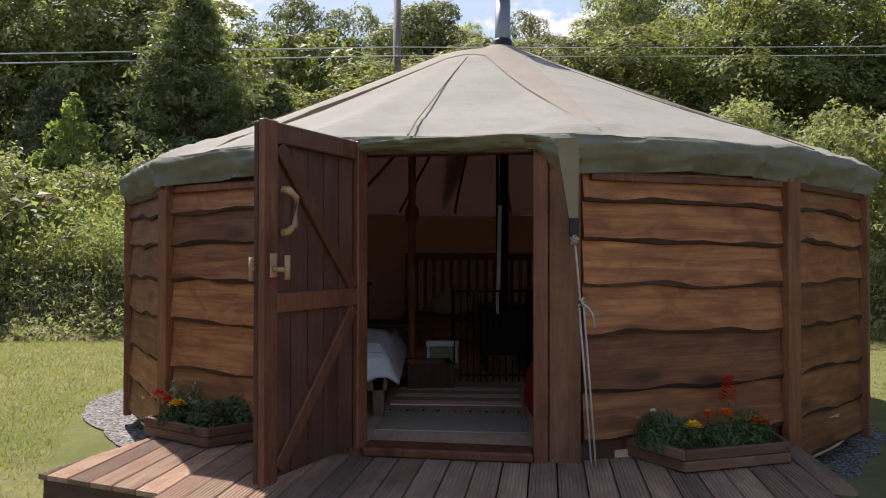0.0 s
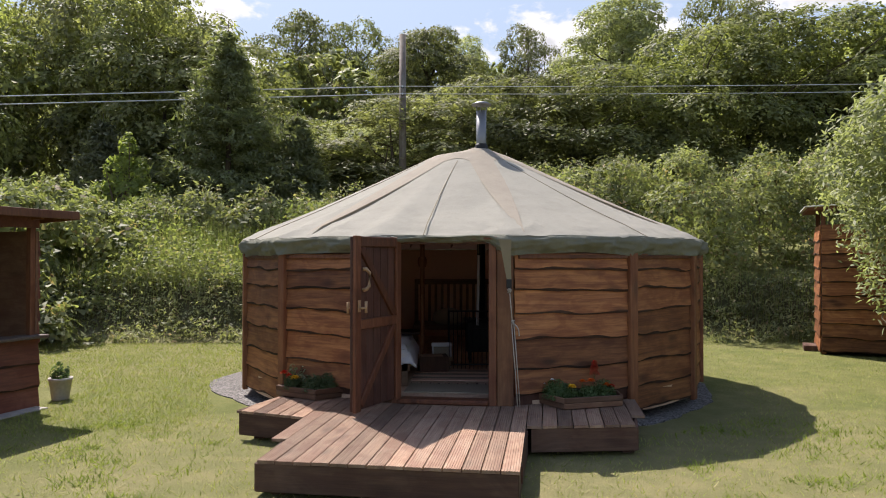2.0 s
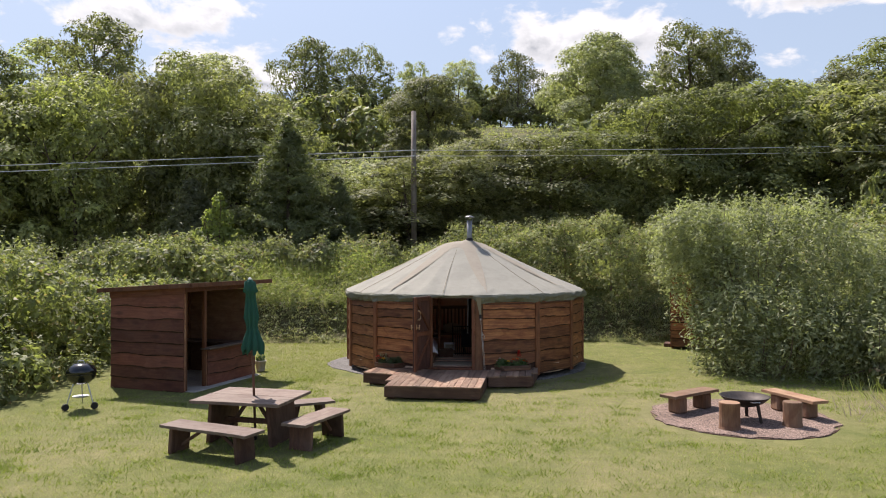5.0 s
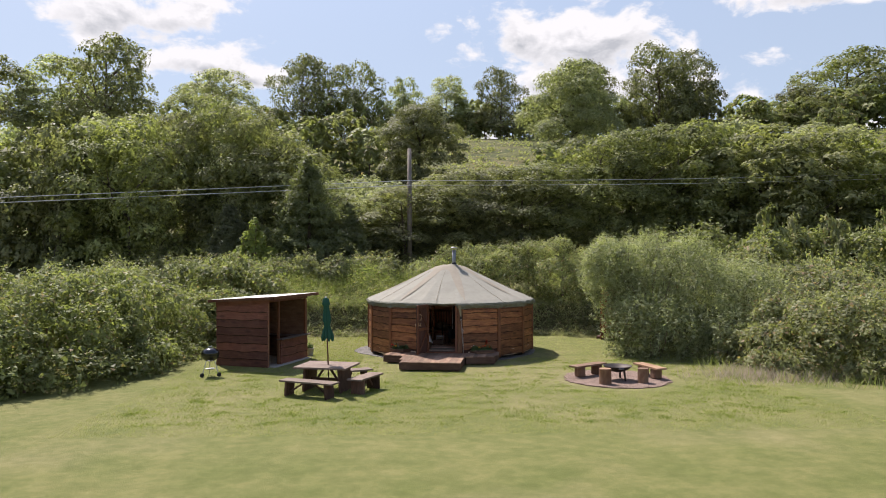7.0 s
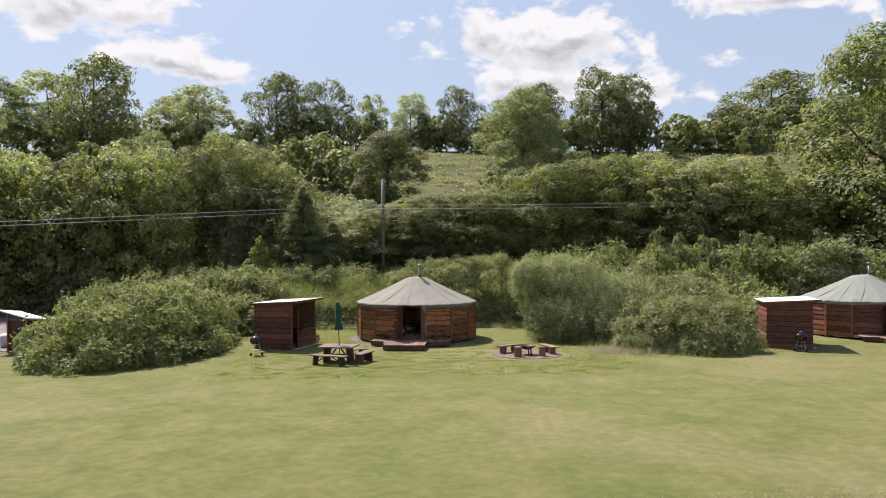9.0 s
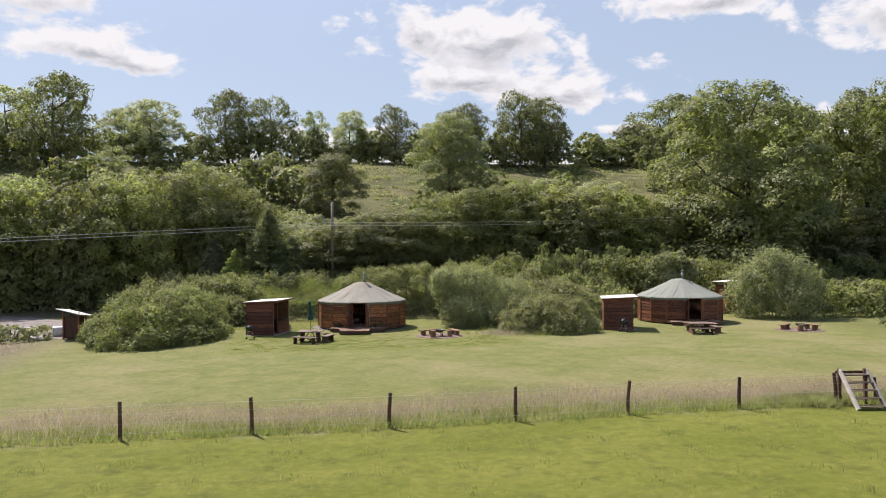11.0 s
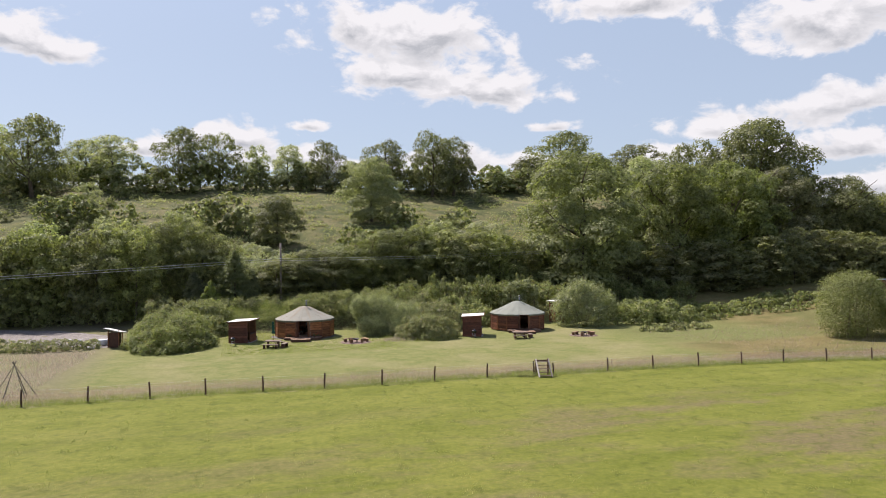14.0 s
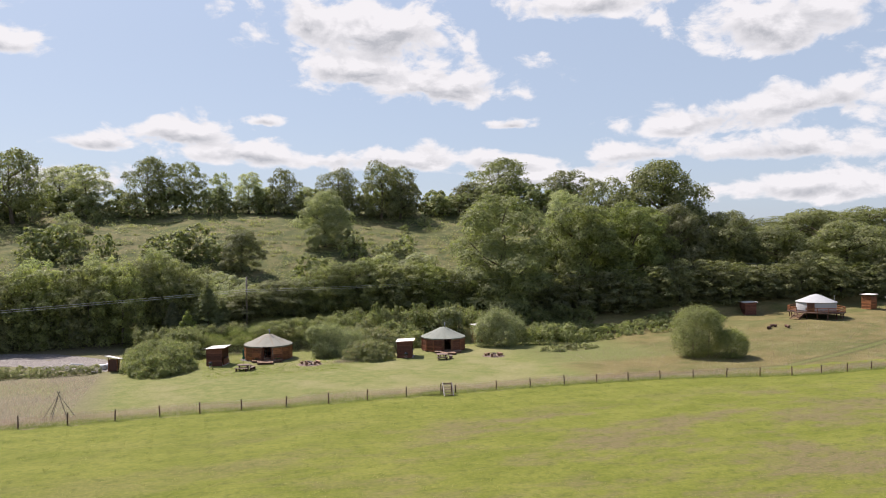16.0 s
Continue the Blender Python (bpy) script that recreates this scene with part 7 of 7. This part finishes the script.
def blades(name, label, category, pts, h, width, mat, lean=0.35, seed=1):
    """Upright pointed blades, one triangle each."""
    rng = np.random.default_rng(seed)
    k = len(pts)
    a = rng.uniform(0, 6.283, k)
    hh = h * rng.uniform(0.55, 1.25, k)
    side = np.stack([np.cos(a), np.sin(a), np.zeros(k)], 1) * (width * rng.uniform(0.6, 1.3, k))[:, None]
    tip = pts + np.stack([rng.normal(size=k) * lean * hh, rng.normal(size=k) * lean * hh, hh], 1)
    v = np.stack([pts - side, pts + side, tip], 1).reshape(-1, 3)
    me = bpy.data.meshes.new(name)
    me.vertices.add(3 * k)
    me.vertices.foreach_set("co", v.astype(np.float32).ravel())
    me.loops.add(3 * k)
    me.loops.foreach_set("vertex_index", np.arange(3 * k, dtype=np.int32))
    me.polygons.add(k)
    me.polygons.foreach_set("loop_start", np.arange(0, 3 * k, 3, dtype=np.int32))
    me.materials.append(mat)
    me.update(calc_edges=True)
    return tagged(new(name, me), label, category, kind="stuff")


def on_ground(x, y, dz=-0.01):
    return np.stack([x, y, height(x, y) + dz], 1)

# ---- flower planters ----
build_planter([(0.42, -2.93), (0.66, -3.31), (1.34, -3.12), (1.36, -2.8)], 0.311,
              [(0.78, -3.12, 0.2, 0.035, M_FLOWER_YELLOW, 0), (1.02, -2.98, 0.24, 0.034, M_FLOWER_ORANGE, 0), (0.93, -2.95, 0.23, 0.03, M_FLOWER_ORANGE, 0), (1.18, -3.0, 0.2, 0.036, M_FLOWER_ORANGE, 0), (1.24, -2.98, 0.18, 0.034, M_FLOWER_RED, 0), (1.08, -2.88, 0.3, 0.04, M_FLOWER_RED, 0.16), (0.58, -3.02, 0.27, 0.016, M_FLOWER_WHITE, 0), (0.5, -2.98, 0.22, 0.014, M_FLOWER_WHITE, 0)],
              [(0.62, -3.05, 0.16, 0.2, 900), (0.74, -3.0, 0.14, 0.15, 500), (0.98, -3.02, 0.13, 0.13, 500), (1.16, -2.97, 0.14, 0.19, 600)], "five-sided timber planter with marigolds and red salvia", 5)
build_planter([(-2.6, -2.46), (-2.08, -2.79), (-1.78, -2.58), (-1.95, -2.3), (-2.35, -2.2)], 0.311,
              [(-2.36, -2.52, 0.2, 0.04, M_FLOWER_YELLOW, 0), (-2.5, -2.44, 0.25, 0.036, M_FLOWER_RED, 0), (-2.44, -2.46, 0.22, 0.03, M_FLOWER_RED, 0)],
              [(-2.38, -2.48, 0.12, 0.17, 500), (-2.12, -2.6, 0.16, 0.18, 900), (-1.95, -2.5, 0.16, 0.19, 900)], "five-sided timber planter with marigolds and dark foliage", 6, [(-2.42, -2.36, 0.075, 0.26, 130), (-2.3, -2.36, 0.06, 0.2, 80)])
build_pot(-5.83, -1.12)

# ---- grass, weeds ----
def grow_grass():
    rng = np.random.default_rng(3)
    n = 95000
    x, y = rng.uniform(-9.5, 9.5, n), -2.0 - 12 * rng.random(n) ** 0.9
    y = np.where(rng.random(n) < 0.25, rng.uniform(-3, 6, n), y)
    inside = (np.hypot(x - YURT[0], y - YURT[1]) < 4.0) | (np.hypot(x - 4.9, y + 7.2) < 2.0)
    keep = ~inside & ~((x > -8.9) & (x < -5.8) & (y > -4.2) & (y < -0.5) & (y > -4.0 - 0.37 * (x + 6.86)))
    blades("lawn_grass", "short mown green grass with dry clippings", "grass", on_ground(x[keep], y[keep]), 0.045, 0.006, M_TURF, 0.7, 2)
    n = 55000
    x, y = rng.uniform(-12, -3.6, n), rng.uniform(-3, 5.6, n)
    keep = (np.hypot(x - YURT[0], y - YURT[1]) > 3.95) & ~((x < -5.8) & (y < -0.3))
    blades("lawn_grass", "bright mown grass beside the yurt", "grass", on_ground(x[keep], y[keep]), 0.05, 0.006, M_TURF, 0.7, 12)
    n = 36000
    cx, cy = rng.uniform(-9, 9, 800), rng.uniform(-13, -2.6, 800)
    k = rng.integers(0, 800, n)
    x, y = cx[k] + rng.normal(size=n) * 0.14, cy[k] + rng.normal(size=n) * 0.1
    keep = (np.hypot(x - 4.9, y + 7.2) > 2.0) & (np.hypot(x - YURT[0], y - YURT[1]) > 4.0) & ~((x < -5.7) & (y > -4.6)) & ~((x > -2.9) & (x < 1.6) & (y > -5.5) & (y < -2))
    blades("grass_clumps", "lusher clumps and clover in the mown lawn", "grass", on_ground(x[keep], y[keep]), 0.065, 0.008, M_CLOVER, 0.8, 13)
    n = 26000
    x = rng.uniform(-30, 60, n)
    y = -34 - 40 * rng.random(n) ** 1.4
    tx, ty = np.round(x / 2.3 + 0.7 * np.sin(y)) * 2.3, np.round(y / 1.9 + 0.6 * np.cos(1.7 * x)) * 1.9
    blades("field_tufts", "scattered rough tufts in the field", "grass", on_ground(tx + rng.normal(size=n) * 0.28, ty + rng.normal(size=n) * 0.28), 0.13, 0.012, M_WEED, 0.5, 9)
    def strip(n, near, far, bias):
        x = rng.uniform(-46, 92, n)
        line = -33.38 - 0.9 * smooth(x, 20, 40) - 5.0 * smooth(x, 36, 66)
        wide = far * (0.8 + 0.2 * np.sin(0.37 * x) * np.cos(0.11 * x)) + 0.35 * np.sin(0.9 * x) * np.cos(0.53 * x)
        return x, line + near + (wide - near) * rng.random(n) ** bias

    x, y = strip(46000, 0.2, 3.9, 0.9)
    blades("tall_grass", "tall dry pinkish grass along the fence", "grass", on_ground(x, y), 0.42, 0.007, M_FENCE_GRASS, 0.4, 4)
    x, y = strip(80000, 0.5, 4.2, 0.85)
    c = on_ground(x, y)
    c[:, 2] += 0.42 * rng.uniform(0.55, 1.25, len(x))
    tagged(new("seed_heads", leaf_mesh("seed_heads", c, unit(rng.normal(size=c.shape)), 0.036, M_SEED, 0.3, 0.0, rng, True)), "hazy pinkish seed heads over the tall grass", "grass", kind="stuff")
    x, y = strip(42000, -0.25, 1.9, 1.3)
    blades("fence_weeds", "green weeds and grass at the foot of the fence", "grass", on_ground(x, y), 0.3, 0.012, M_WEED, 0.55, 7)
    x, y = rng.normal(size=2600) * 0.5 + 14.5, rng.normal(size=2600) * 0.3 - 33.2
    blades("fence_weeds", "dark weeds crowding the stile", "grass", on_ground(x, y), 0.36, 0.014, M_LEAF_D, 0.5, 17)
    n = 6000
    x, y = rng.uniform(40, 110, n), rng.uniform(-33, -9, n)
    blades("tall_grass", "rough dry grass slope below the far yurt", "grass", on_ground(x, y), 0.2, 0.03, M_STRAW, 0.7, 5)
    n = 16000
    x, y = rng.uniform(-44, -22, n), rng.uniform(-33, -6, n)
    blades("tall_grass", "rough dry grass patch beside the lane", "grass", on_ground(x, y), 0.26, 0.02, M_FENCE_GRASS, 0.4, 6)
    # bracken and rough growth over the hillside
    n = 42000
    cx, cy = rng.uniform(-75, 85, 900), rng.uniform(26, 97, 900)
    pick = rng.integers(0, 900, n)
    r = rng.uniform(0.6, 2.6, 900)[pick]
    x, y = cx[pick] + rng.normal(size=n) * r * 0.6, cy[pick] + rng.normal(size=n) * r * 0.45
    c = np.stack([x, y, height(x, y) + rng.random(n) * 0.45 * r], 1)
    nn = unit(rng.normal(size=c.shape) * 0.6 + np.array([0, 0, 1.0]))
    tagged(new("bracken", leaf_mesh("bracken", c, nn, 0.24, M_LEAF_D, 0.45, 0.0, rng, True)), "low bracken and scrub over the hillside", "bracken", kind="stuff")

    # weeds on the bank: stems with leaves, uneven in height
    def weeds(seed, x0, x1, y0, y1, stems, tall, size, label, per=9, mat=M_WEED):
        g = np.random.default_rng(seed)
        sx, sy = g.uniform(x0, x1, stems), g.uniform(y0, y1, stems)
        hh = tall * g.uniform(0.45, 1.15, stems) * (0.75 + 0.35 * np.sin(1.3 * sx + 0.7 * sy))
        u = g.random((stems, per)) ** 0.8
        px = sx[:, None] + g.normal(size=u.shape) * 0.1
        py = sy[:, None] + g.normal(size=u.shape) * 0.1
        pz = height(sx, sy)[:, None] + u * hh[:, None]
        c = np.stack([px, py, pz], -1).reshape(-1, 3)
        nn = unit(g.normal(size=c.shape) + np.array([0, -0.2, 0.9]))
        tagged(new("weeds", leaf_mesh("weeds", c, nn, size, mat, 0.38, 0.0, g, True)), label, "weeds", kind="stuff")
        blades("weed_stems", "tall pale stems in the weeds", "weeds", on_ground(sx, sy), tall * 1.1, 0.008, M_WEED, 0.12, seed)

    weeds(81, -15, -2.0, 6.5, 9.5, 2600, 0.9, 0.075, "sunlit tall weeds and grasses on the bank")
    weeds(82, -18, 1.5, 9.0, 13.5, 3600, 1.35, 0.085, "tall flowering weeds along the bank top")
    # bramble leaf colour here darkens the weeds in place of the bank's shade
    weeds(83, -14, 12, 5.2, 7.0, 4200, 0.42, 0.06, "weeds on the face of the bank with shade in their leaf colour", 9, M_LEAF_D)
    n = 2400
    a, q = rng.uniform(0, 6.283, n), np.sqrt(rng.random(n))
    x, y = 13.0 + 4.7 * q * np.cos(a), -5.4 + 4.1 * q * np.sin(a)
    blades("long_grass", "long seeding grass at the edge of the brambles", "grass", on_ground(x, y), 0.42, 0.012, M_WEED, 0.5, 8)
    x, y = 16.0 + 0.8 * rng.normal(size=n), 0.6 + 0.9 * rng.normal(size=n)
    x1, y1 = 10.4 + 1.2 * rng.normal(size=n), -6.8 + 0.7 * rng.normal(size=n)
    blades("long_grass", "straw-coloured grass on the lawn edge before the brambles", "grass", on_ground(x1, y1), 0.34, 0.009, M_FENCE_GRASS, 0.6, 28)
    blades("long_grass", "pale tussock of long dry grass beside the brambles", "grass", on_ground(x, y), 1.0, 0.014, M_STRAW, 0.45, 18)


grow_grass()
